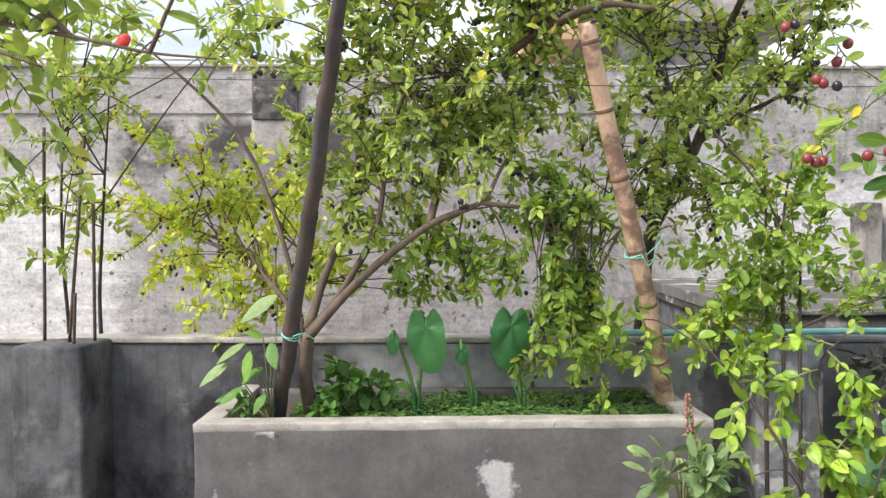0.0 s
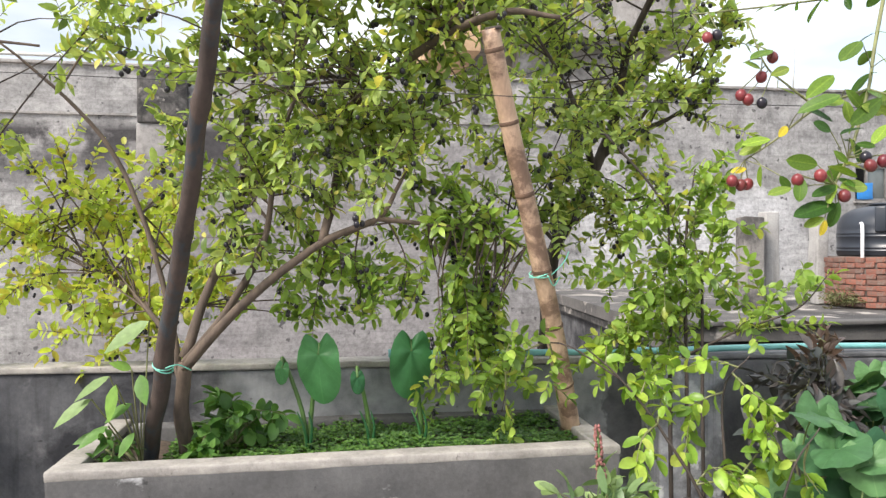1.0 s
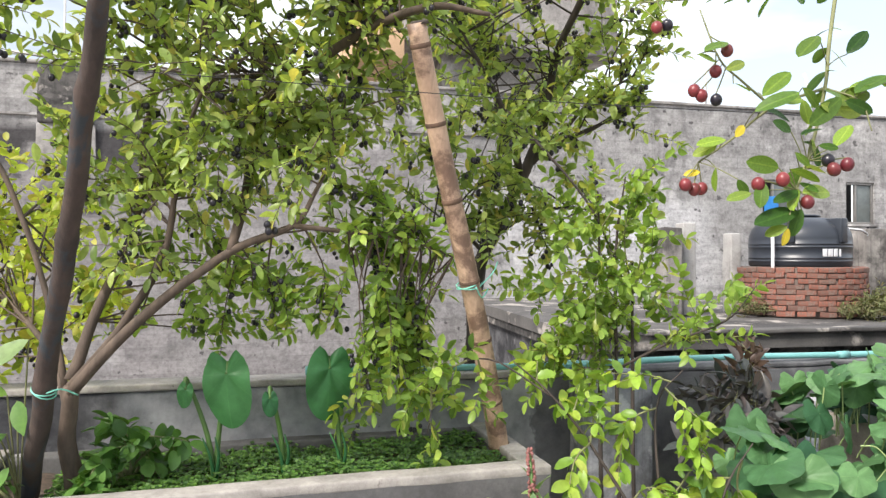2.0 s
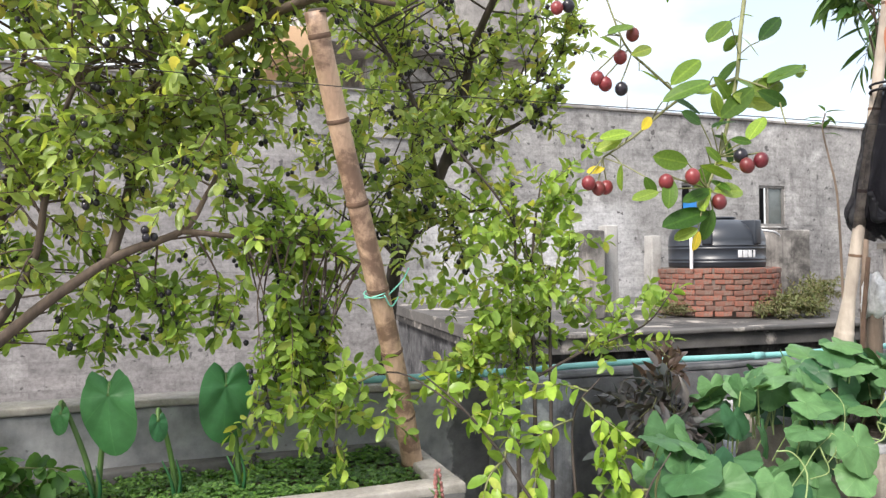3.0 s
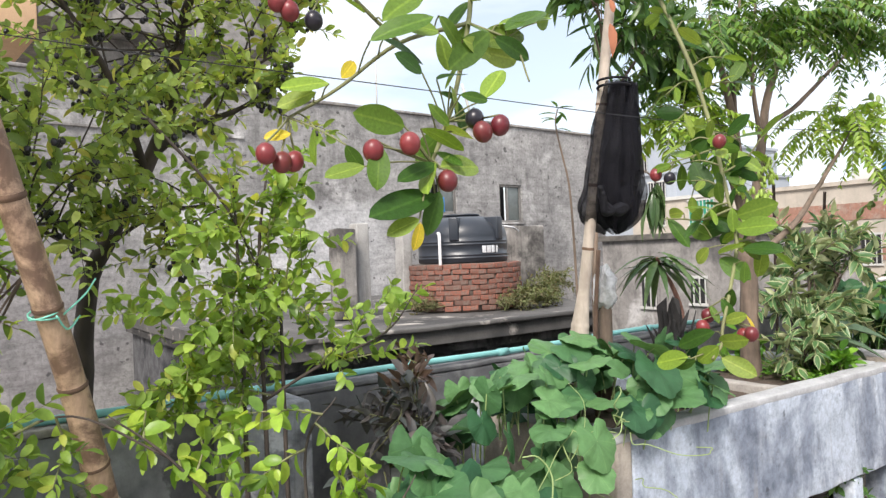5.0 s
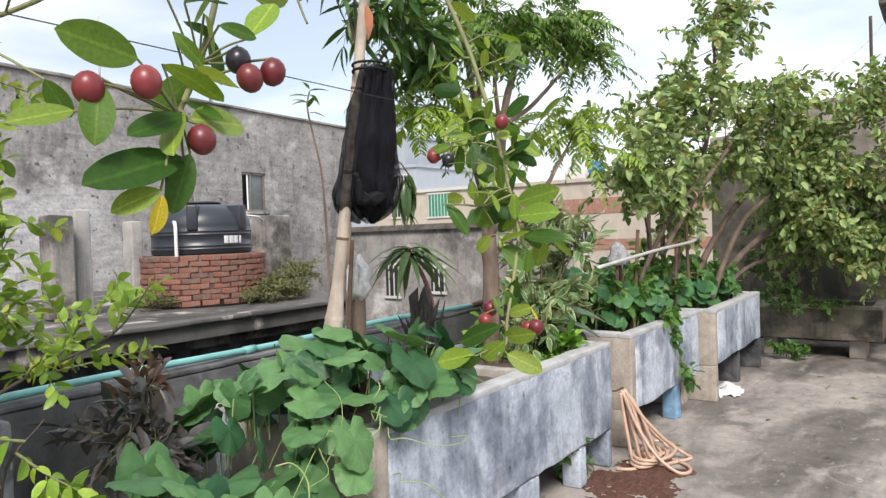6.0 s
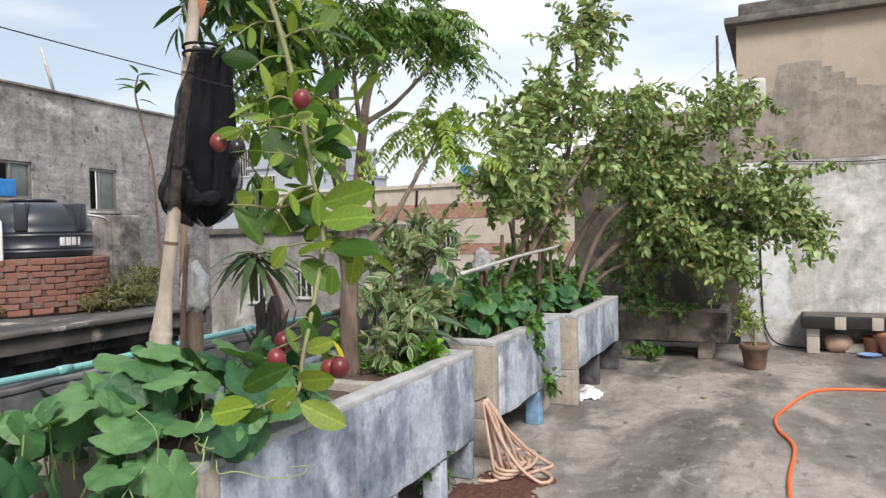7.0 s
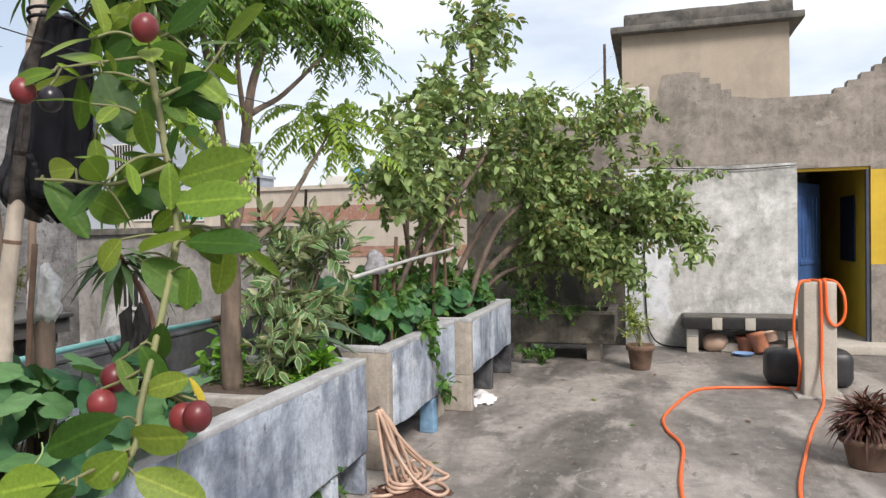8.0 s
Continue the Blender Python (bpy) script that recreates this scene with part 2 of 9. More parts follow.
M_PARAPETW = parapet_wall()
M_PIER = masonry("flaking_pier_limewash", (0.42, 0.43, 0.46), (0.24, 0.25, 0.28), (0.07, 0.07, 0.08), (0.62, 0.63, 0.66), 3.2, 0.6, 0.45, 0.9, 0.45, (0.50, 0.66), (0.58, 0.64))
M_PL1 = masonry("planter_cement", (0.145, 0.142, 0.143), (0.085, 0.084, 0.086), (0.07, 0.068, 0.068), (0.46, 0.46, 0.47), 1.3, 0.35, 0.3, 0.9, 0.35, (0.50, 0.66), (0.66, 0.70))


def limewash():
    """Blue-white limewash, worn in long runs and cloudy patches down to dark blue-grey cement, pitted."""
    m = masonry("planter_limewash", (0.54, 0.60, 0.70), (0.42, 0.475, 0.565), (0.15, 0.175, 0.225), (0.72, 0.745, 0.78), 1.7, 0.0, 0.10, 0.86, 0.45, (0.52, 0.70), (0.56, 0.74))
    nt = m.node_tree
    bsdf = nt.nodes["Principled BSDF"]
    body = bsdf.inputs["Base Color"].links[0].from_socket
    v = coords(nt)
    cloud = noise_node(nt, coords(nt, (1.0, 1.0, 0.75)), 2.3, 8, 0.60, 0.7)
    runs = noise_node(nt, coords(nt, (4.2, 4.2, 0.8)), 1.5, 6, 0.62, 0.3)
    both = mix_node(nt, 0.36, cloud, runs)
    worn = ramp_node(nt, both, [(0.465, grey(0)), (0.52, grey(0.55)), (0.585, grey(0.95))])
    body = mix_node(nt, worn, body, ramp_node(nt, noise_node(nt, v, 9, 7, 0.65), [(0.3, (0.085, 0.105, 0.15)), (0.7, (0.24, 0.275, 0.345))]))
    grit = ramp_node(nt, noise_node(nt, v, 26, 6, 0.72), [(0.30, grey(0.62)), (0.5, grey(1.0)), (0.70, grey(1.22))])
    body = mix_node(nt, 0.8, body, grit, "MULTIPLY")
    rust = ramp_node(nt, noise_node(nt, coords(nt, (9.0, 9.0, 0.6)), 1.2, 4, 0.55), [(0.63, grey(0)), (0.70, grey(0.35))])
    body = mix_node(nt, rust, body, (0.34, 0.30, 0.255))
    nt.links.new(body, bsdf.inputs["Base Color"])
    return m


M_PL2 = limewash()
M_RIMW = masonry("limewashed_rim", (0.52, 0.53, 0.55), (0.38, 0.385, 0.40), (0.20, 0.20, 0.21), None, 2.5, 0.0, 0.25)
M_BARE = masonry("bare_cement", (0.50, 0.45, 0.39), (0.36, 0.32, 0.28), (0.20, 0.18, 0.16), None, 1.6, 0.35, 0.2)
M_RIM = masonry("worn_rim", (0.45, 0.42, 0.39), (0.29, 0.272, 0.252), (0.24, 0.225, 0.21), None, 2.5, 0.0, 0.2)
M_NWALL = masonry("weathered_render", (0.40, 0.38, 0.365), (0.25, 0.24, 0.235), (0.075, 0.072, 0.075), (0.56, 0.55, 0.55), 0.42, 0.55, 0.38, 0.92, 0.4, (0.50, 0.64), (0.58, 0.66))


def neighbour_wall():
    """Weathered render in block courses; old whitewash low down on two stretches; black damp under the coping."""
    m = masonry("weathered_render_wall", (0.45, 0.44, 0.435), (0.30, 0.295, 0.295), (0.085, 0.08, 0.083), (0.56, 0.55, 0.55), 0.42, 0.45, 0.32, 0.92, 0.4, (0.52, 0.66), (0.60, 0.68))
    nt = m.node_tree
    bsdf = nt.nodes["Principled BSDF"]
    body = bsdf.inputs["Base Color"].links[0].from_socket
    v = coords(nt)
    sep = nt.nodes.new("ShaderNodeSeparateXYZ")
    nt.links.new(v, sep.inputs["Vector"])

    def arith(op, a, b, clamp=False):
        node = nt.nodes.new("ShaderNodeMath")
        node.operation, node.use_clamp = op, clamp
        for i, val in enumerate((a, b)):
            if isinstance(val, (int, float)):
                node.inputs[i].default_value = val
            else:
                nt.links.new(val, node.inputs[i])
        return node.outputs["Value"]

    wob = arith("SUBTRACT", noise_node(nt, v, 1.2, 6, 0.65), 0.5)
    x = arith("ADD", sep.outputs["X"], arith("MULTIPLY", wob, 2.0))
    z = arith("ADD", sep.outputs["Z"], arith("MULTIPLY", wob, 1.4))
    low = arith("MULTIPLY", arith("SUBTRACT", 2.75, z), 2.5, True)
    left = arith("MULTIPLY", arith("SUBTRACT", -5.9, x), 3.0, True)
    right = arith("MULTIPLY", arith("MULTIPLY", arith("SUBTRACT", x, 3.4), 1.0, True), arith("MULTIPLY", arith("SUBTRACT", 8.6, x), 1.0, True))
    mask = arith("MULTIPLY", low, arith("ADD", left, right, True), True)
    mask = arith("MULTIPLY", mask, 0.70)
    white = ramp_node(nt, noise_node(nt, v, 2.4, 8, 0.65), [(0.3, (0.52, 0.52, 0.535)), (0.7, (0.74, 0.74, 0.76))])
    soot = arith("MULTIPLY", arith("MULTIPLY", arith("ADD", x, 5.6), 1.2, True), arith("MULTIPLY", arith("SUBTRACT", 3.4, x), 0.8, True))
    soot = arith("MULTIPLY", soot, arith("MULTIPLY", arith("SUBTRACT", 3.5, z), 3.0, True))
    soot = arith("MULTIPLY", soot, ramp_node(nt, noise_node(nt, v, 1.3, 8, 0.65), [(0.3, grey(0.35)), (0.7, grey(0.95))]))
    body = mix_node(nt, soot, body, (0.25, 0.235, 0.24))
    body = mix_node(nt, mask, body, white)
    damp = arith("MULTIPLY", arith("MULTIPLY", arith("SUBTRACT", z, 2.55), 2.0, True), arith("MULTIPLY", arith("SUBTRACT", 3.55, sep.outputs["Z"]), 6.0, True))
    damp = arith("MULTIPLY", damp, arith("MULTIPLY", arith("MULTIPLY", arith("SUBTRACT", -1.6, x), 2.0, True), arith("MULTIPLY", arith("ADD", x, 6.3), 2.0, True)))
    damp = arith("MULTIPLY", damp, ramp_node(nt, noise_node(nt, v, 1.7, 8, 0.6), [(0.36, grey(0)), (0.50, grey(0.95))]))
    body = mix_node(nt, damp, body, (0.05, 0.047, 0.05))
    courses = noise_node(nt, coords(nt, (1.0, 1.0, 2.6)), 3.0, 7, 0.66)
    body = mix_node(nt, 0.75, body, ramp_node(nt, courses, [(0.30, grey(0.55)), (0.5, grey(0.98)), (0.70, grey(1.25))]), "MULTIPLY")
    fine = noise_node(nt, v, 17, 6, 0.7)
    body = mix_node(nt, 0.6, body, ramp_node(nt, fine, [(0.32, grey(0.45)), (0.5, grey(0.92)), (0.70, grey(1.25))]), "MULTIPLY")
    pits = ramp_node(nt, noise_node(nt, v, 6.5, 3, 0.5), [(0.655, grey(0)), (0.70, grey(0.85))])
    body = mix_node(nt, pits, body, (0.07, 0.068, 0.07))
    flat = nt.nodes.new("ShaderNodeCombineXYZ")
    nt.links.new(sep.outputs["X"], flat.inputs["X"])
    nt.links.new(sep.outputs["Z"], flat.inputs["Y"])
    blocks = nt.nodes.new("ShaderNodeTexBrick")
    nt.links.new(flat.outputs["Vector"], blocks.inputs["Vector"])
    for key, val in (("Scale", 1.0), ("Brick Width", 0.42), ("Row Height", 0.215), ("Mortar Size", 0.014), ("Mortar Smooth", 0.8)):
        blocks.inputs[key].default_value = val
    blocks.inputs["Color1"].default_value, blocks.inputs["Color2"].default_value, blocks.inputs["Mortar"].default_value = (1.1, 1.1, 1.1, 1), (0.84, 0.84, 0.85, 1), (0.82, 0.82, 0.83, 1)
    bare = ramp_node(nt, noise_node(nt, v, 0.7, 5, 0.6), [(0.38, grey(0.25)), (0.58, grey(0.85))])
    body = mix_node(nt, bare, body, mix_node(nt, 1.0, body, blocks.outputs["Color"], "MULTIPLY"))
    nt.links.new(body, bsdf.inputs["Base Color"])
    bump_to(nt, bsdf, mix_node(nt, 0.6, courses, fine), 0.5, 0.03)
    return m


M_NWALLW = neighbour_wall()
for worn, mid, deep in ((M_FLOOR, 9.0, 0.55), (M_PARAPET, 10.0, 0.7), (M_PARAPETW, 10.0, 0.5), (M_PL1, 9.0, 0.45), (M_PL2, 8.0, 0.6), (M_BARE, 12.0, 0.6), (M_RIM, 14.0, 0.5), (M_NWALL, 8.0, 0.7)):
    weathered(worn, mid, deep)
M_NROOF = masonry("dark_roof_slab", (0.14, 0.134, 0.13), (0.075, 0.073, 0.072), (0.035, 0.035, 0.037), (0.42, 0.39, 0.36), 0.9, 0.1, 0.35, 0.85, 0.4, (0.5, 0.64), (0.57, 0.63))
M_TAR = masonry("black_cement_damp_and_shade", (0.16, 0.15, 0.145), (0.06, 0.058, 0.056), (0.018, 0.018, 0.019), (0.30, 0.28, 0.26), 2.2, 0.5, 0.45, 0.9, 0.5, (0.44, 0.56), (0.60, 0.68))
M_MORTAR = masonry("mortar", (0.17, 0.13, 0.11), (0.10, 0.08, 0.07), (0.09, 0.08, 0.075), None, 4, 0.1, 0.2)
M_WHITE = masonry("peeling_whitewash", (0.68, 0.68, 0.67), (0.48, 0.48, 0.47), (0.20, 0.195, 0.185), (0.78, 0.78, 0.78), 1.5, 0.22, 0.36, 0.85, 0.4, (0.47, 0.64), (0.54, 0.70))


def fresh_patch(m):
    """A newer, cleaner coat of white beyond the cable on the whitewashed wall, its edge ragged."""
    nt = m.node_tree
    bsdf = nt.nodes["Principled BSDF"]
    body = bsdf.inputs["Base Color"].links[0].from_socket
    v = coords(nt)
    sep = nt.nodes.new("ShaderNodeSeparateXYZ")
    nt.links.new(v, sep.inputs["Vector"])
    edge = mix_node(nt, 0.3, sep.outputs["Y"], noise_node(nt, v, 2.4, 7, 0.65))
    coat = ramp_node(nt, edge, [(0.98, grey(0)), (1.0, grey(0.9))])
    low = ramp_node(nt, mix_node(nt, 0.3, sep.outputs["Z"], noise_node(nt, v, 5, 6, 0.6)), [(0.33, grey(0)), (0.45, grey(1))])
    both = mix_node(nt, 1.0, coat, low, "MULTIPLY")
    white = ramp_node(nt, noise_node(nt, v, 6, 7, 0.6), [(0.3, (0.62, 0.65, 0.70)), (0.7, (0.74, 0.77, 0.82))])
    nt.links.new(mix_node(nt, both, body, white), bsdf.inputs["Base Color"])
    return m


M_WHITE = fresh_patch(M_WHITE)
M_UPPER = masonry("rain_stained_cement", (0.39, 0.345, 0.305), (0.28, 0.25, 0.222), (0.10, 0.092, 0.085), (0.46, 0.41, 0.365), 1.7, 0.22, 0.36, 0.95, 0.6, (0.48, 0.66), (0.62, 0.72))
weathered(M_WHITE, 7.0, 0.6)
weathered(M_UPPER, 9.0, 0.6, 0.66)
M_TAN = masonry("tan_plaster", (0.50, 0.425, 0.345), (0.44, 0.375, 0.305), (0.24, 0.21, 0.185), None, 0.7, 0.15, 0.25, 0.92, 0.35, (0.52, 0.68))
M_SLABTOP = masonry("mossy_slab", (0.20, 0.185, 0.165), (0.09, 0.085, 0.08), (0.04, 0.04, 0.04), None, 2, 0.3, 0.4)
# mossy plaster, its colours also darkened for the shade under the guava
M_MOSS_SHADE = masonry("mossy_plaster_with_shade", (0.145, 0.13, 0.105), (0.07, 0.066, 0.053), (0.02, 0.022, 0.018), (0.17, 0.16, 0.14), 2, 0.4, 0.45, 0.95, 0.5, (0.46, 0.6), (0.62, 0.7))
M_BEIGE = masonry("far_plaster", (0.58, 0.52, 0.45), (0.47, 0.42, 0.36), (0.32, 0.285, 0.25), None, 0.7, 0.3, 0.2)
M_OLDTUB = masonry("old_rough_cement", (0.27, 0.24, 0.20), (0.14, 0.125, 0.10), (0.035, 0.036, 0.03), (0.30, 0.28, 0.25), 2.2, 0.45, 0.4, 0.95, 0.9, (0.48, 0.6), (0.62, 0.7))
M_FARWHITE = masonry("far_white", (0.66, 0.66, 0.64), (0.58, 0.58, 0.56), (0.4, 0.4, 0.4), None, 0.3, 0.2, 0.1)
M_FARBRICK = masonry("far_brick", (0.42, 0.22, 0.16), (0.27, 0.145, 0.11), (0.38, 0.31, 0.26), (0.46, 0.40, 0.34), 3, 0.3, 0.3)
M_YELLOW = plain("yellow_paint", (0.58, 0.39, 0.03), 0.6, 0, 0.15, 3)
# dark base colour carries the dimness of the closed stair room
M_INNER = plain("shade_dark_room_paint", (0.12, 0.11, 0.10), 0.8, 0, 0.2, 2)
M_ROOMWIN = plain("dull_navy_paint", (0.016, 0.02, 0.042), 0.6, 0, 0.3, 6)
M_JAMB = plain("slate_blue_jamb", (0.055, 0.06, 0.095), 0.6, 0, 0.3, 6)
M_BLUEDOOR = plain("blue_painted_steel", (0.05, 0.11, 0.27), 0.5, 0.1, 0.3, 6)
M_PIPE = plain("aqua_plastic_pipe", (0.20, 0.47, 0.47), 0.4, 0, 0.15, 9, 0.05)
M_RUST = plain("rusty_steel", (0.085, 0.06, 0.05), 0.8, 0.3, 0.4, 40, 0.3)


def stained_timber():
    """Old brown timber, grained along its length, with blue-grey weather stains and dark bands."""
    m = bark("weathered_dark_timber", (0.115, 0.08, 0.066), (0.036, 0.028, 0.026), 11)
    nt = m.node_tree
    bsdf = nt.nodes["Principled BSDF"]
    body = bsdf.inputs["Base Color"].links[0].from_socket
    v = coords(nt)
    blue = ramp_node(nt, noise_node(nt, coords(nt, (2.2, 2.2, 0.8)), 4.0, 5, 0.6, 0.4), [(0.50, grey(0)), (0.58, grey(0.85))])
    body = mix_node(nt, blue, body, (0.04, 0.052, 0.064))
    knots = ramp_node(nt, noise_node(nt, coords(nt, (0.6, 0.6, 3.0)), 3.2, 3, 0.5), [(0.60, grey(0)), (0.66, grey(0.7))])
    body = mix_node(nt, knots, body, (0.04, 0.03, 0.028))
    nt.links.new(body, bsdf.inputs["Base Color"])
    bump_to(nt, bsdf, mix_node(nt, 0.5, noise_node(nt, coords(nt, (1, 1, 0.15)), 60, 6, 0.7), noise_node(nt, v, 18, 5, 0.6)), 0.7, 0.008)
    return m


def stained_bamboo():
    """Dry tan bamboo, streaked along the culm, blackened in irregular bands by mould."""
    m = bark("dry_bamboo", (0.66, 0.47, 0.335), (0.40, 0.265, 0.185), 11, 0.5)
    nt = m.node_tree
    bsdf = nt.nodes["Principled BSDF"]
    body = bsdf.inputs["Base Color"].links[0].from_socket
    soot = ramp_node(nt, noise_node(nt, coords(nt, (1.4, 1.4, 1.6)), 3.0, 9, 0.72, 0.3), [(0.48, grey(0)), (0.57, grey(0.8))])
    body = mix_node(nt, soot, body, (0.13, 0.075, 0.055))
    fibre = ramp_node(nt, noise_node(nt, coords(nt, (1, 1, 0.05)), 120, 4, 0.6), [(0.3, grey(0.7)), (0.7, grey(1.15))])
    body = mix_node(nt, 0.6, body, fibre, "MULTIPLY")
    nt.links.new(body, bsdf.inputs["Base Color"])
    return m


M_DARKPOLE = stained_timber()
M_BAMBOO = stained_bamboo()

M_NODE = bark("bamboo_joint", (0.20, 0.12, 0.08), (0.08, 0.05, 0.035), 20)
M_PALEPOLE = bark("bleached_bamboo", (0.64, 0.56, 0.48), (0.24, 0.20, 0.17), 9, 0.65)
M_BARK = bark("grey_brown_bark", (0.16, 0.118, 0.09), (0.06, 0.045, 0.036), 22)
M_CHAR = bark("rotten_black_wood", (0.030, 0.028, 0.028), (0.006, 0.006, 0.007), 30)
M_REDSTEM = bark("reddish_stem", (0.30, 0.16, 0.12), (0.14, 0.07, 0.055), 20)
M_BARKD = bark("dark_bark", (0.085, 0.065, 0.055), (0.03, 0.025, 0.022), 22)
M_BARKP = bark("pale_bark", (0.27, 0.20, 0.155), (0.09, 0.07, 0.055), 16)
M_GBARK = bark("brown_guava_bark", (0.19, 0.14, 0.11), (0.07, 0.052, 0.042), 16)
M_TWIG = bark("green_twig", (0.24, 0.26, 0.11), (0.13, 0.13, 0.06), 30, 0.6)
M_LEAF_K = foliage("karonda_leaves", [(0.15, 0.24, 0.06), (0.36, 0.49, 0.13), (0.11, 0.18, 0.05), (0.48, 0.60, 0.18), (0.17, 0.26, 0.07), (0.57, 0.66, 0.20), (0.23, 0.34, 0.09), (0.43, 0.55, 0.15), (0.14, 0.22, 0.06), (0.64, 0.60, 0.17)], 0.36, 0.48)
M_LEAF_KL = foliage("low_karonda_leaves", [(0.12, 0.22, 0.045), (0.31, 0.48, 0.09), (0.085, 0.155, 0.035), (0.42, 0.60, 0.12), (0.14, 0.25, 0.05), (0.50, 0.66, 0.14), (0.20, 0.34, 0.065), (0.38, 0.54, 0.11), (0.11, 0.20, 0.04), (0.56, 0.60, 0.13)], 0.34, 0.46)
M_LEAF_Y = foliage("young_leaves", [(0.16, 0.30, 0.05), (0.40, 0.60, 0.09), (0.10, 0.20, 0.035), (0.50, 0.66, 0.10), (0.14, 0.26, 0.045), (0.30, 0.50, 0.07), (0.54, 0.62, 0.13)], 0.36, 0.42)
# karonda greens made brighter and yellower: sunlight is put into these tints
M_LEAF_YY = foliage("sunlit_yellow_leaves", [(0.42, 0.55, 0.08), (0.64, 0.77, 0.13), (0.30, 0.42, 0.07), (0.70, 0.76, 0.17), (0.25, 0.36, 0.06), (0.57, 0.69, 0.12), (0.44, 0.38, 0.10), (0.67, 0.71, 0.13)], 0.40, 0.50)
# leaf greens darkened: the gloom inside the foliage is put into these tints
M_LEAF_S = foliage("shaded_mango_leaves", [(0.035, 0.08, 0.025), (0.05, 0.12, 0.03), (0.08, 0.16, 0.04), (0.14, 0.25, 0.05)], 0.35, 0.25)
M_LEAF_L = foliage("lime_feathery_leaves", [(0.26, 0.42, 0.06), (0.36, 0.52, 0.08), (0.18, 0.33, 0.05), (0.44, 0.56, 0.09)], 0.42, 0.45)
M_LEAF_M = foliage("glossy_mango_leaves", [(0.05, 0.10, 0.04), (0.085, 0.15, 0.06), (0.12, 0.19, 0.075), (0.06, 0.115, 0.045)], 0.26, 0.18)
M_LEAF_D = foliage("deep_green_leaves", [(0.056, 0.136, 0.032), (0.080, 0.192, 0.040), (0.128, 0.256, 0.056), (0.096, 0.208, 0.048)], 0.4, 0.3)
M_LEAF_G = foliage("guava_leaves", [(0.10, 0.16, 0.06), (0.26, 0.38, 0.13), (0.15, 0.24, 0.085), (0.40, 0.52, 0.20), (0.07, 0.12, 0.045), (0.29, 0.41, 0.15), (0.18, 0.27, 0.10), (0.36, 0.46, 0.18), (0.10, 0.17, 0.06), (0.42, 0.37, 0.14)], 0.50, 0.24)
M_LEAF_B = foliage("feathery_leaves", [(0.05, 0.12, 0.03), (0.09, 0.20, 0.04), (0.17, 0.31, 0.055), (0.04, 0.095, 0.025), (0.24, 0.38, 0.06)], 0.42, 0.34)
M_LEAF_N = foliage("broad_glossy_leaves", [(0.080, 0.208, 0.032), (0.144, 0.320, 0.048), (0.256, 0.480, 0.064), (0.096, 0.240, 0.040), (0.176, 0.384, 0.056)], 0.35, 0.35)
M_LEAF_P = foliage("purple_leaves", [(0.060, 0.058, 0.062), (0.105, 0.100, 0.102), (0.050, 0.066, 0.064), (0.13, 0.105, 0.10), (0.075, 0.078, 0.080)], 0.36, 0.15)
M_LEAF_RB = foliage("reddish_young_leaves", [(0.13, 0.085, 0.07), (0.10, 0.07, 0.062), (0.16, 0.11, 0.08)], 0.4, 0.3)
M_LEAF_PALE = foliage("pale_broad_leaves", [(0.22, 0.36, 0.12), (0.40, 0.50, 0.24), (0.16, 0.30, 0.08), (0.34, 0.56, 0.08), (0.30, 0.42, 0.18)], 0.42, 0.35)
M_LEAF_V = foliage("variegated_leaf_middles", [(0.06, 0.14, 0.05), (0.11, 0.21, 0.08), (0.08, 0.17, 0.06), (0.15, 0.26, 0.11)], 0.40, 0.2)
M_LEAF_EU = foliage("grey_green_leaves", [(0.16, 0.26, 0.12), (0.22, 0.32, 0.14), (0.27, 0.38, 0.14), (0.13, 0.22, 0.115), (0.30, 0.40, 0.18)], 0.42, 0.3)
M_CREAMLEAF = foliage("cream_leaf_edges", [(0.40, 0.46, 0.24), (0.56, 0.58, 0.36), (0.30, 0.38, 0.18), (0.50, 0.54, 0.30)], 0.42, 0.25)
M_COVER = foliage("ground_cover", [(0.04, 0.105, 0.022), (0.08, 0.18, 0.03), (0.15, 0.28, 0.055), (0.035, 0.09, 0.018), (0.12, 0.26, 0.045)], 0.45, 0.3)
M_TARO = veined(big_leaf("taro_blade", (0.06, 0.19, 0.065), (0.03, 0.12, 0.045), 0.36, 0.22), 4.0, 0.3)
M_GOURD = veined(big_leaf("gourd_blade", (0.135, 0.275, 0.105), (0.03, 0.10, 0.047), 0.44, 0.20), 2.5, 0.34)
M_VEG = veined(big_leaf("vegetable_blade", (0.095, 0.23, 0.085), (0.03, 0.10, 0.042), 0.46, 0.22), 2.5, 0.3)
M_VINESTEM = bark("vine_stem", (0.36, 0.46, 0.20), (0.22, 0.30, 0.11), 30, 0.6)
M_LEAF_W = foliage("dry_weed_leaves", [(0.13, 0.13, 0.06), (0.17, 0.20, 0.07), (0.09, 0.10, 0.05), (0.20, 0.17, 0.09), (0.12, 0.17, 0.06)], 0.6, 0.25)
M_STEM = plain("soft_green_stem", (0.075, 0.15, 0.035), 0.5, 0, 0.25, 12)
M_SOIL = plain("damp_soil", (0.075, 0.055, 0.042), 0.95, 0, 0.5, 45, 0.8)
M_REDSOIL = plain("red_soil", (0.085, 0.038, 0.027), 0.95, 0, 0.6, 60, 0.9)
M_BERRY_R = fruit_mat("ripening_fruit", [(0.17, 0.022, 0.028), (0.22, 0.035, 0.038), (0.12, 0.014, 0.022), (0.20, 0.05, 0.035)], 0.38)
M_REDPETAL = plain("red_petal", (0.62, 0.05, 0.035), 0.5, 0, 0.2, 60, 0.05)
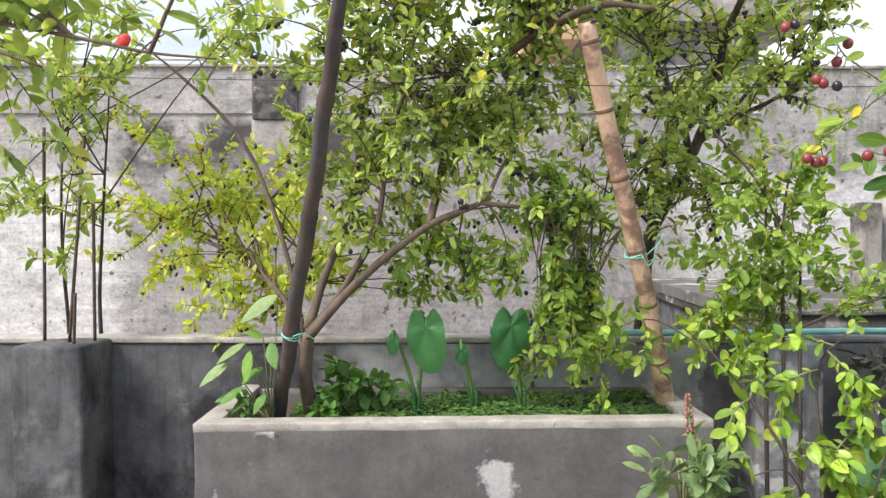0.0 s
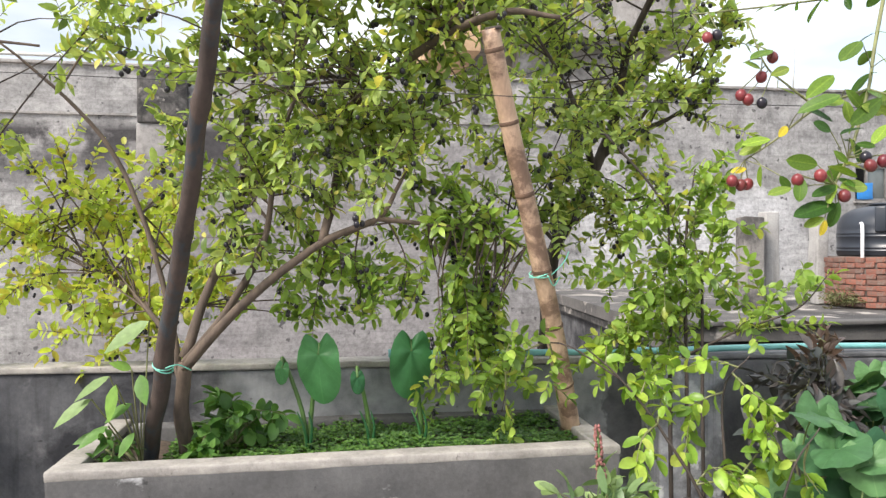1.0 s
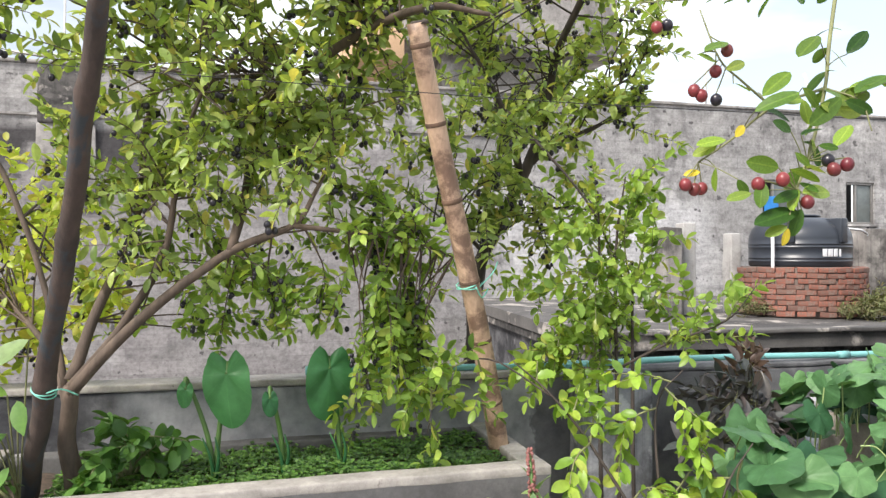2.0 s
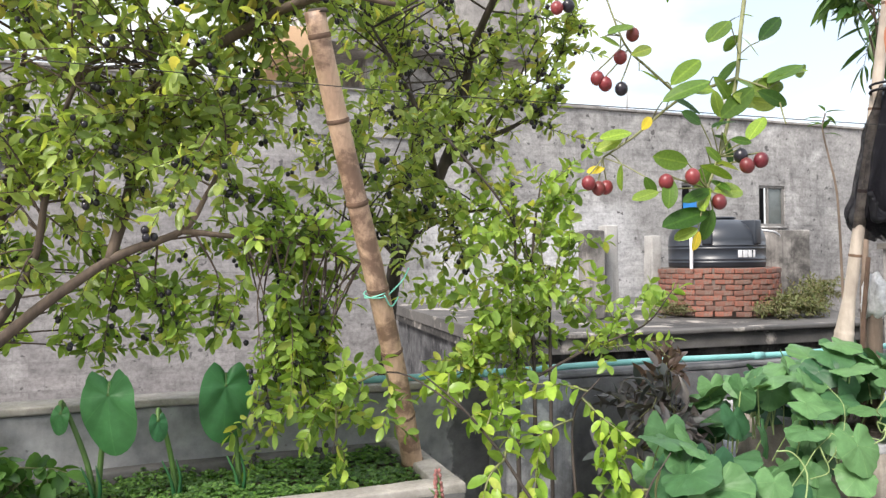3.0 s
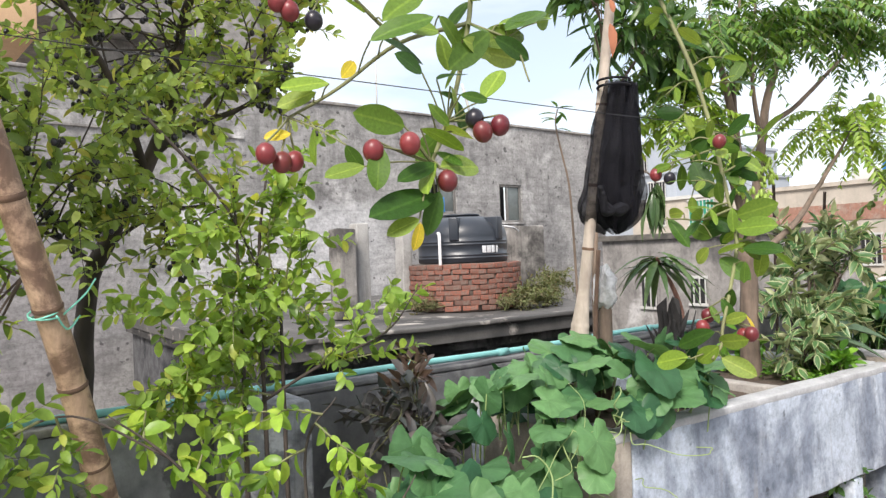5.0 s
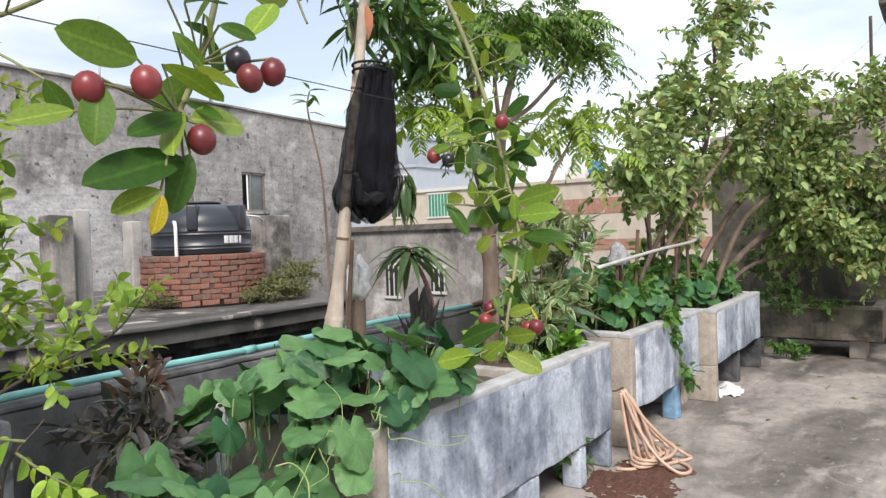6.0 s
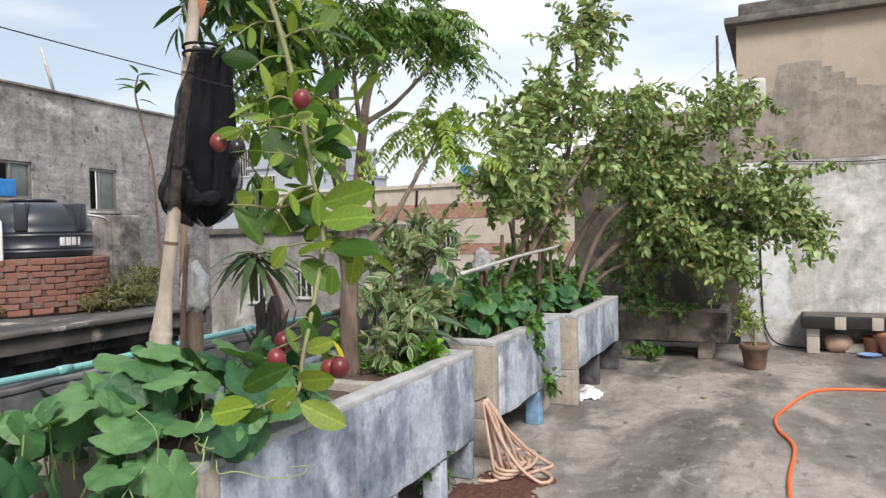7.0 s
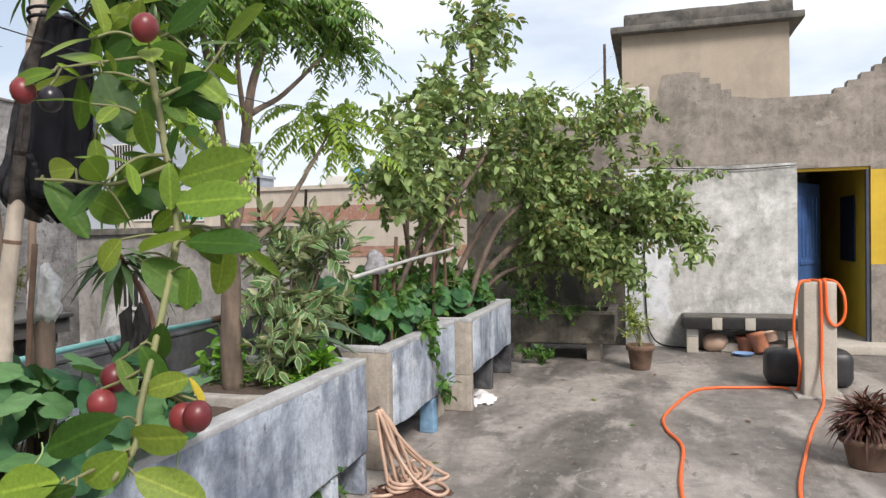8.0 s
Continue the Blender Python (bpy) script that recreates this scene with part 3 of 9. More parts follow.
M_BERRY_K = plain("ripe_black_fruit", (0.016, 0.014, 0.022), 0.3, 0, 0.3, 60, 0.05)
M_TANK = plain("black_tank_plastic", (0.030, 0.036, 0.048), 0.36, 0, 0.15, 4, 0.05)
M_GREYTXT = plain("faded_grey_print", (0.62, 0.63, 0.66), 0.6, 0, 0.2, 20, 0)
M_ORANGE = plain("orange_hose", (0.80, 0.14, 0.03), 0.38, 0, 0.1, 12, 0.05)
M_PEACH = plain("peach_hose", (0.50, 0.345, 0.265), 0.4, 0, 0.15, 12, 0.05)
M_TERRA = plain("terracotta", (0.40, 0.16, 0.09), 0.8, 0, 0.25, 14, 0.2)
M_TERRAD = plain("dull_terracotta", (0.15, 0.095, 0.068), 0.85, 0, 0.3, 14, 0.2)
M_BLACKST = plain("black_stone", (0.016, 0.015, 0.016), 0.7, 0, 0.4, 14, 0.2)
M_JERRY = plain("black_plastic", (0.03, 0.03, 0.034), 0.45, 0, 0.3, 8, 0.1)
M_CABLE = plain("cable_black", (0.012, 0.012, 0.014), 0.6, 0, 0.2, 10, 0)
M_STRING = plain("aqua_string", (0.22, 0.62, 0.50), 0.6, 0, 0.2, 40, 0.1)
M_CLOTH = plain("white_plastic_bag", (0.72, 0.72, 0.74), 0.5, 0, 0.12, 25, 0.3)
M_FRAME = plain("aluminium_frame", (0.26, 0.25, 0.24), 0.45, 0.6, 0.15, 10, 0)
# near-black colour standing in for unlit rooms behind window openings
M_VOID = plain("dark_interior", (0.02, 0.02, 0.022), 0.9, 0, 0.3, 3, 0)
M_BLUEPL = plain("blue_plastic", (0.02, 0.20, 0.55), 0.4, 0, 0.15, 6, 0)
M_PALEBLUE = plain("pale_blue_plastic", (0.22, 0.36, 0.62), 0.45, 0, 0.15, 6, 0)
M_PVC = plain("grey_pvc", (0.48, 0.48, 0.48), 0.5, 0, 0.15, 9, 0.05)
M_BLUELEG = plain("blue_limewash", (0.16, 0.28, 0.42), 0.8, 0, 0.35, 12, 0.3)
M_LIGHTPOST = masonry("post_concrete", (0.56, 0.52, 0.46), (0.46, 0.42, 0.37), (0.32, 0.29, 0.25), None, 2, 0.3, 0.12)


def brick_mat():
    m, nt, bsdf = blank("old_red_brick")
    info = nt.nodes.new("ShaderNodeObjectInfo")
    c = ramp_node(nt, info.outputs["Random"], [(0, (0.20, 0.075, 0.055)), (0.4, (0.30, 0.11, 0.075)), (0.75, (0.13, 0.065, 0.052)), (1, (0.27, 0.15, 0.115))])
    v = coords(nt)
    c = mix_node(nt, ramp_node(nt, noise_node(nt, v, 26, 6, 0.65), [(0.44, grey(0)), (0.62, grey(0.8))]), c, (0.13, 0.095, 0.08))
    c = mix_node(nt, ramp_node(nt, noise_node(nt, v, 11, 6, 0.65), [(0.58, grey(0)), (0.68, grey(0.6))]), c, (0.32, 0.27, 0.23))
    nt.links.new(c, bsdf.inputs["Base Color"])
    bsdf.inputs["Roughness"].default_value = 0.9
    bump_to(nt, bsdf, noise_node(nt, v, 60, 5, 0.65), 0.5, 0.006)
    return m


M_BRICK = brick_mat()

# ---- geometry helpers ----
class Geo:
    """Loose vertices and faces that become one mesh."""

    def __init__(self):
        self.v, self.f = [], []

    def add(self, verts, faces):
        n = len(self.v)
        self.v.extend(verts)
        self.f.extend([tuple(i + n for i in face) for face in faces])

    def slab(self, x0, x1, y0, y1, z0, z1):
        p = [(x, y, z) for z in (z0, z1) for y in (y0, y1) for x in (x0, x1)]
        self.add(p, [(0, 2, 3, 1), (4, 5, 7, 6), (0, 1, 5, 4), (2, 6, 7, 3), (0, 4, 6, 2), (1, 3, 7, 5)])

    def rbox(self, lo, hi, r=0.01, step=0.12, rough=0.0, m=None):
        """A box with rounded edges, cut finely enough to be uneven by rough metres."""
        axes = []
        for a, b in zip(lo, hi):
            rr = min(r, (b - a) * 0.3)
            n = max(1, int(round((b - a - 2 * rr) / step)))
            axes.append([a, a + rr * 0.35, *[a + rr + (b - a - 2 * rr) * i / n for i in range(n + 1)], b - rr * 0.35, b])
        index, verts, faces = {}, [], []

        def vid(p):
            key = (round(p[0], 5), round(p[1], 5), round(p[2], 5))
            if key not in index:
                index[key] = len(verts)
                inner = [min(max(c, a + min(r, (b - a) * 0.3)), b - min(r, (b - a) * 0.3)) for c, a, b in zip(p, lo, hi)]
                d = Vector(p) - Vector(inner)
                rr = min(r, min(b - a for a, b in zip(lo, hi)) * 0.3)
                q = Vector(inner) + (d.normalized() * rr if d.length > 1e-7 else d)
                if rough:
                    w = (m @ q) if m else q
                    q = q + noise.noise_vector(w * 5.0) * rough + noise.noise_vector(w * 19.0) * rough * 0.45
                verts.append(tuple(m @ q) if m else tuple(q))
            return index[key]

        for k in range(3):
            i, j = (k + 1) % 3, (k + 2) % 3
            for side in (0, -1):
                for a0, a1 in zip(axes[i], axes[i][1:]):
                    for b0, b1 in zip(axes[j], axes[j][1:]):
                        quad = []
                        for a, b in ((a0, b0), (a1, b0), (a1, b1), (a0, b1)):
                            p = [0, 0, 0]
                            p[k], p[i], p[j] = axes[k][side], a, b
                            quad.append(vid(p))
                        faces.append(tuple(quad if side else quad[::-1]))
        self.add(verts, faces)

    def tube(self, pts, radii, n=8, cap=True):
        pts = [Vector(p) for p in pts]
        if not isinstance(radii, (list, tuple)):
            radii = [radii] * len(pts)
        verts, faces = [], []
        side = None
        for i, p in enumerate(pts):
            d = (pts[min(i + 1, len(pts) - 1)] - pts[max(i - 1, 0)]).normalized()
            if side is None:
                side = d.orthogonal().normalized()
            side = (side - d * side.dot(d)).normalized()
            other = d.cross(side)
            for k in range(n):
                a = 2 * math.pi * k / n
                verts.append(tuple(p + (side * math.cos(a) + other * math.sin(a)) * radii[i]))
        for i in range(len(pts) - 1):
            for k in range(n):
                faces.append((i * n + k, i * n + (k + 1) % n, (i + 1) * n + (k + 1) % n, (i + 1) * n + k))
        if cap:
            faces.append(tuple(range(n))[::-1])
            faces.append(tuple(range((len(pts) - 1) * n, len(pts) * n)))
        self.add(verts, faces)

    def lathe(self, profile, centre=(0, 0, 0), n=24, m=None):
        verts, faces = [], []
        c = Vector(centre)
        for r, z in profile:
            for k in range(n):
                a = 2 * math.pi * k / n
                p = Vector((r * math.cos(a), r * math.sin(a), z))
                verts.append(tuple(c + (m @ p if m else p)))
        for i in range(len(profile) - 1):
            for k in range(n):
                faces.append((i * n + k, i * n + (k + 1) % n, (i + 1) * n + (k + 1) % n, (i + 1) * n + k))
        faces.append(tuple(range(n))[::-1])
        faces.append(tuple(range((len(profile) - 1) * n, len(profile) * n)))
        self.add(verts, faces)

    def prism(self, outline, x0, x1):
        """An outline in y and z, thick from x0 to x1."""
        n = len(outline)
        self.add([(x0, y, z) for y, z in outline] + [(x1, y, z) for y, z in outline],
                 [tuple(range(n))[::-1], tuple(range(n, 2 * n))] + [(k, (k + 1) % n, n + (k + 1) % n, n + k) for k in range(n)])


def mesh_of(name, geo, material, smooth=True):
    me = bpy.data.meshes.new(name)
    me.from_pydata(geo.v, [], geo.f)
    me.materials.append(material)
    if smooth:
        me.polygons.foreach_set("use_smooth", [True] * len(me.polygons))
    me.update()
    return me


def part(name, geo, material, parent=None, label="", smooth=True):
    ob = new(name, mesh_of(name, geo, material, smooth) if isinstance(geo, Geo) else geo)
    if parent:
        ob.parent = parent
    if label:
        tagged(ob, label)
    return ob


def thing(name, label, category, group="", kind=""):
    return tagged(new(name), label, category, group, kind)


def setting(name, geo, material, label="", category="", smooth=False):
    ob = new(name, mesh_of(name, geo, material, smooth))
    return tagged(ob, label, category, "", "structure")


def smooth_path(pts, n=6):
    """Catmull-Rom through the points."""
    p = [Vector(q) for q in pts]
    p = [p[0] * 2 - p[1], *p, p[-1] * 2 - p[-2]]
    out = []
    for i in range(1, len(p) - 2):
        for k in range(n):
            t = k / n
            out.append(0.5 * (2 * p[i] + (p[i + 1] - p[i - 1]) * t + (2 * p[i - 1] - 5 * p[i] + 4 * p[i + 1] - p[i + 2]) * t * t + (3 * p[i] - p[i - 1] - 3 * p[i + 1] + p[i + 2]) * t ** 3))
    out.append(p[-2])
    return out


ROWS_BLADE = [(0.13, 0.27), (0.36, 0.46), (0.62, 0.40), (0.84, 0.20)]   # along the blade, half width
ROWS_BLUNT = [(0.12, 0.30), (0.36, 0.46), (0.66, 0.47), (0.88, 0.27)]
BLADE_T, BLADE_S = [0.0] + [r[0] for r in ROWS_BLADE for _ in range(3)] + [1.0], [0.0] + [k * r[1] for r in ROWS_BLADE for k in (-1, 1, 0)] + [0.0]
BLUNT_T, BLUNT_S = [0.0] + [r[0] for r in ROWS_BLUNT for _ in range(3)] + [1.0], [0.0] + [k * r[1] for r in ROWS_BLUNT for k in (-1, 1, 0)] + [0.0]
BLADE_FACES = [(0, 3, 1), (0, 2, 3)] + [f for i in (1, 4, 7) for f in ((i, i + 2, i + 5, i + 3), (i + 2, i + 1, i + 4, i + 5))] + [(10, 12, 13), (12, 11, 13)]


def leaves(spots, seed, fold=0.18, droop=0.22, blunt=False):
    """spots: rows of place, way, face normal, length, width. One blade each, folded along its rib and drooping."""
    rng = np.random.default_rng(seed)
    p = np.array([s[0] for s in spots], float)
    w = np.array([s[1] for s in spots], float)
    nrm = np.array([s[2] for s in spots], float)
    size = np.array([[s[3], s[4]] for s in spots], float)
    w /= np.linalg.norm(w, axis=1, keepdims=True) + 1e-9
    nrm -= (nrm * w).sum(1, keepdims=True) * w
    nrm /= np.linalg.norm(nrm, axis=1, keepdims=True) + 1e-9
    side = np.cross(w, nrm)
    t = np.array(BLUNT_T if blunt else BLADE_T)[None, :, None]
    s = np.array(BLUNT_S if blunt else BLADE_S)[None, :, None]
    lift = np.abs(s) * fold * 2
    curl = rng.uniform(0.3, 1.6, (len(p), 1, 1)) * droop
    ln, wd = size[:, None, 0:1], size[:, None, 1:2]
    v = p[:, None] + w[:, None] * t * ln + side[:, None] * s * wd + nrm[:, None] * (lift * wd - curl * t * t * ln)
    geo = Geo()
    geo.v = v.reshape(-1, 3).tolist()
    geo.f = [tuple(i + 14 * k for i in face) for k in range(len(p)) for face in BLADE_FACES]
    return geo


def unit(rng):
    v = rng.normal(size=3)
    return v / np.linalg.norm(v)


def twig_leaves(rng, path, spots, gap, length, ratio, start=0.25, spread=1.0, up=0.5, sag=0.0):
    """Leaves in alternate pairs along a twig."""
    pts = [np.array(q) for q in path]
    seg = [np.linalg.norm(b - a) for a, b in zip(pts, pts[1:])]
    total, d, k = sum(seg), 0.0, 0
    d = total * start
    while d < total:
        rest, i = d, 0
        while i < len(seg) - 1 and rest > seg[i]:
            rest -= seg[i]
            i += 1
        way = (pts[i + 1] - pts[i]) / (seg[i] + 1e-9)
        at = pts[i] + way * rest
        out = unit(rng)
        out -= way * out.dot(way)
        out /= np.linalg.norm(out) + 1e-9
        for sgn in (1, -1):
            o = way * 0.55 + out * sgn * spread + unit(rng) * 0.3 + np.array([0, 0, -sag])
            ln = length * rng.uniform(0.45, 1.25)
            face = np.array([0, 0, 1.0]) * up + unit(rng) * 0.75
            spots.append((at, o, face, ln, ln * ratio * rng.uniform(0.85, 1.15)))
        d += gap * rng.uniform(0.7, 1.3)
        k += 1
    spots.append((pts[-1], pts[-1] - pts[-2], np.array([0, 0, 1.0]) + unit(rng) * 0.5, length, length * ratio))


def limb_points(limbs):
    """Sampled places along the limbs with their radii, for twigs to spring from."""
    out = []
    for pts, radii in limbs:
        path = smooth_path(pts, 5)
        for i, q in enumerate(path):
            f = i / (len(path) - 1)
            k = f * (len(radii) - 1)
            a = int(min(k, len(radii) - 2))
            out.append((np.array(q), radii[a] + (radii[a + 1] - radii[a]) * (k - a)))
    return out


def limb_geo(limbs, sides=8, wobble=0.06):
    geo = Geo()
    for pts, radii in limbs:
        path = smooth_path(pts, 6)
        rad = []
        for i in range(len(path)):
            k = i / (len(path) - 1) * (len(radii) - 1)
            a = int(min(k, len(radii) - 2))
            r = radii[a] + (radii[a + 1] - radii[a]) * (k - a)
            rad.append(r * (1 + wobble * noise.noise(path[i] * 14.0)))
        path = [q + noise.noise_vector(q * 6.0) * rad[i] * 0.35 for i, q in enumerate(path)]
        geo.tube(path, rad, sides)
    return geo


def crown(seed, limbs, clumps, gap=0.028, length=0.045, ratio=0.55, twig=0.28, sag=0.0, keep_out=(), up=0.5, from_z=0.0, steps=4):
    """Twigs that spring from the limbs, spread through each clump and bear leaves. clumps: centre, half sizes, number of twigs."""
    rng = np.random.default_rng(seed)
    source = [s for s in limb_points(limbs) if s[0][2] > from_z]
    twigs, spots = Geo(), []
    for centre, half, count in clumps:
        centre, half = np.array(centre, float), np.array(half, float)
        near = sorted(source, key=lambda s: np.linalg.norm((s[0] - centre) / (half + 0.15)))[:10]
        hub = near[0][0]
        for _ in range(count):
            u = unit(rng) * rng.uniform(0.15, 1.0) ** 0.45
            tip = centre + u * half
            root = near[rng.integers(len(near))][0]
            far = tip - root
            reach = np.linalg.norm(far)
            mid = root + far * 0.5 + unit(rng) * reach * 0.12 + np.array([0, 0, 0.08 * reach])
            path = [Vector(q) for q in (root, mid, tip)]
            path = smooth_path(path, steps)
            twigs.tube(path, [max(0.0012, 0.005 * (1 - 0.75 * i / len(path))) for i in range(len(path))], 4, False)
            first = max(0.15, 1 - twig / max(reach, 1e-3))
            twig_leaves(rng, path, spots, gap, length, ratio, first, 1.0, up, sag)
            for _ in range(2):
                j = rng.integers(len(path) // 2, len(path))
                end = np.array(path[j]) + (unit(rng) * 0.8 + far / (reach + 1e-6) * 0.6 + np.array([0, 0, -sag])) * twig * rng.uniform(0.35, 0.75)
                side = smooth_path([path[j], (np.array(path[j]) + end) / 2 + unit(rng) * 0.01, end], 2)
                twigs.tube(side, [0.0022, 0.0018, 0.0015, 0.0012, 0.001][:len(side)], 4, False)
                twig_leaves(rng, side, spots, gap, length, ratio, 0.1, 1.0, up, sag)
    for c, r in keep_out:
        c = np.array(c)
        spots = [s for s in spots if np.linalg.norm(np.array(s[0]) - c) > r]
    return twigs, spots


def ball_data(name, material, r, stretch=1.15, n=12):
    geo = Geo()
    rings = 8
    geo.lathe([(max(0.0006, r * math.sin(math.pi * i / rings)), -r * stretch * math.cos(math.pi * i / rings)) for i in range(rings + 1)], n=n)
    return mesh_of(name, geo, material)

# ---- the setting: roof floor, parapet, end building, neighbours ----
g = Geo()
g.add([(-3000, -3000, -7.2), (3000, -3000, -7.2), (3000, 3000, -7.2), (-3000, 3000, -7.2)], [(0, 1, 2, 3)])
setting("ground", g, M_BEIGE, "dusty town ground far below the roofs", "ground")

g = Geo()
g.slab(-6, 16, -6, 4.3, -0.25, 0.0)
setting("floor", g, M_FLOOR, "stained grey cement roof terrace floor", "floor")
g = Geo()
g.slab(-5.9, 15.9, -5.9, 4.1, -7.2, -0.25)
setting("wall_below", g, M_PARAPET, "plain cement wall of the house below the terrace", "wall")

PAR = Matrix.Translation((0, 3.85, 0)) @ Matrix.Rotation(radians(2.3), 4, "Z")
g = Geo()
g.rbox((-6.0, 0.0, 0.0), (9.6, 0.13, 0.915), 0.01, 0.2, 0.004, PAR)
setting("wall_parapet", g, M_PARAPETW, "low grey cement parapet with damp stains", "parapet", True)
g = Geo()
g.rbox((-6.0, -0.012, 0.917), (1.58, 0.142, 0.947), 0.008, 0.12, 0.003, PAR)
setting("trim_parapet_cap", g, M_RIM, "worn pale cement capping of the parapet", "parapet cap", True)
g = Geo()
g.rbox((1.97, -0.004, 0.917), (9.6, 0.142, 0.940), 0.008, 0.12, 0.005, PAR)
setting("trim_parapet_top", g, M_PARAPETW, "bare grey cement top of the parapet", "parapet cap", True)
for name, x0, x1, y0, label in (("pillar_1", -1.80, -1.47, -0.30, "square grey cement pier with rusty rods on top"), ("pillar_2", 1.62, 1.93, -0.24, "square grey cement pier in the parapet")):
    g = Geo()
    g.rbox((x0, y0, 0.0), (x1, -0.003, 0.945), 0.02, 0.1, 0.006, PAR)
    setting(name, g, M_PIER if name == "pillar_2" else M_PARAPET, label, "pier", True)
# walls that close the terrace behind the camera
g = Geo()
g.slab(-6, -5.85, -6, 3.6, 0, 0.95)
setting("wall_west", g, M_PARAPET, "plain grey cement parapet", "parapet")
g = Geo()
g.slab(-5.85, 10.7, -6, -5.85, 0, 0.95)
setting("wall_south", g, M_PARAPET, "plain grey cement parapet", "parapet")

# end building: front wall with stepped, broken top, a doorway, and a room behind
DX, D0, D1, DZ = 10.73, -0.26, -1.04, 2.17
g = Geo()
g.prism([(D0, 0), (1.75, 0), (1.75, 2.25), (D0, 2.25)], DX + 0.004, DX + 0.16)
setting("wall_east_lower", g, M_WHITE, "peeling whitewashed wall beside the doorway", "wall")
g = Geo()
top = [(3.82, 2.25), (3.82, 2.62), (3.3, 2.64), (3.28, 2.95), (1.40, 2.95), (1.36, 3.02), (1.30, 3.30), (1.27, 3.40), (0.98, 3.42), (0.82, 3.40), (0.815, 3.33), (0.71, 3.33), (0.705, 3.25), (0.585, 3.25),
       (0.58, 3.17), (0.465, 3.17), (0.46, 3.08), (0.36, 3.07), (0.10, 3.03), (-0.66, 3.035), (-0.67, 3.10), (-0.80, 3.105), (-0.81, 3.18), (-0.94, 3.185), (-0.95, 3.26),
       (-1.08, 3.265), (-1.09, 3.34), (-1.20, 3.345), (-1.21, 3.43), (-2.6, 3.44), (-2.6, 2.25), (D0, 2.25)]
g.prism(top[::-1], DX, DX + 0.16)
setting("wall_east_upper", g, M_UPPER, "rain-streaked cement parapet with a broken stepped top", "wall")
g = Geo()

g.prism([(D1, 0), (D1, 1.02), (-2.6, 1.02), (-2.6, 0)], DX, DX + 0.16)
g.prism([(D0, DZ), (D0, 2.25), (D1, 2.25), (D1, DZ)], DX, DX + 0.16)
g.prism([(D1 - 0.001, 2.132), (D1 - 0.001, 2.25), (-2.6, 2.25), (-2.6, 2.132)], DX, DX + 0.16)
setting("wall_east_sides", g, M_UPPER, "grey cement wall round the doorway", "wall")
g = Geo()
g.prism([(D1, 1.022), (D1, 2.13), (-2.6, 2.13), (-2.6, 1.022)], DX, DX + 0.16)
setting("wall_east_yellow", g, M_YELLOW, "yellow painted wall over a grey dado", "wall")
# stretch behind the guava: the tree's shade is put into its dark colour
g = Geo()
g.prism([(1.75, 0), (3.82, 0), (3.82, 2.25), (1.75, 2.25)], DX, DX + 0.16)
setting("wall_east_mossy", g, M_MOSS_SHADE, "mossy cement wall behind the guava tree, darkened for the tree's shade", "wall")
g = Geo()
g.slab(DX + 0.16, 14.0, D1 - 0.16, D1 - 0.01, 0.08, 2.49)
setting("wall_room_yellow", g, M_YELLOW, "yellow painted inner wall of the stair room", "wall")
g = Geo()
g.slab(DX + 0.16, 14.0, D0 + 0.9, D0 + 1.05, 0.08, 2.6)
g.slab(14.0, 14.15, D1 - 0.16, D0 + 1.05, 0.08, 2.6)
setting("wall_room_inner", g, M_INNER, "inner walls of the stair room, dimness put into the paint", "wall")
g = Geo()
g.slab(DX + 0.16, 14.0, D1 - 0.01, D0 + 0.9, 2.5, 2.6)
setting("ceiling", g, M_INNER, "plastered ceiling of the stair room, dimness put into the paint", "ceiling")
g = Geo()
g.rbox((DX - 0.32, D1 - 0.2, 0.002), (14.0, D0 + 0.9, 0.11), 0.012, 0.4, 0.003)
setting("floor_threshold", g, M_LIGHTPOST, "raised cement threshold of the doorway", "step", True)
g = Geo()
g.prism([(D0 + 0.002, DZ - 0.035), (D1 - 0.002, DZ - 0.035), (D1 - 0.002, DZ - 0.002), (D0 + 0.002, DZ - 0.002)], DX + 0.03, DX + 0.165)
setting("trim_lintel", g, M_YELLOW, "yellow painted underside of the lintel", "lintel")
g = Geo()
g.rbox((DX + 0.02, D1 + 0.002, 0.11), (DX + 0.08, D1 + 0.045, DZ - 0.04), 0.004, 0.6)
door_frame = setting("door_1", g, M_JAMB, "blue steel door standing open in the doorway", "door")
g = Geo()
DL = Matrix.Translation((DX + 0.22, D0 - 0.02, 0)) @ Matrix.Rotation(radians(-30), 4, "Z")
g.rbox((0, -0.02, 0.13), (0.78, 0.02, 2.02), 0.006, 0.5, 0, DL)
leaf_door = part("door_leaf", g, M_BLUEDOOR, door_frame, "dark blue painted steel door leaf")
g = Geo()
for k in range(5):
    g.rbox((0.12 + 0.125 * k, -0.034, 1.1), (0.15 + 0.125 * k, -0.021, 1.85), 0.003, 1, 0, DL)
g.rbox((0.06, -0.034, 1.0), (0.72, -0.021, 1.06), 0.004, 1, 0, DL)
g.rbox((0.06, -0.034, 0.25), (0.72, -0.021, 0.31), 0.004, 1, 0, DL)
part("door_rib", g, M_BLUEDOOR, leaf_door)
g = Geo()
g.slab(11.42, 12.10, D1 - 0.006, D1 + 0.012, 1.02, 1.86)
setting("window_room", g, M_ROOMWIN, "dark blue window shutter inside the room", "window")

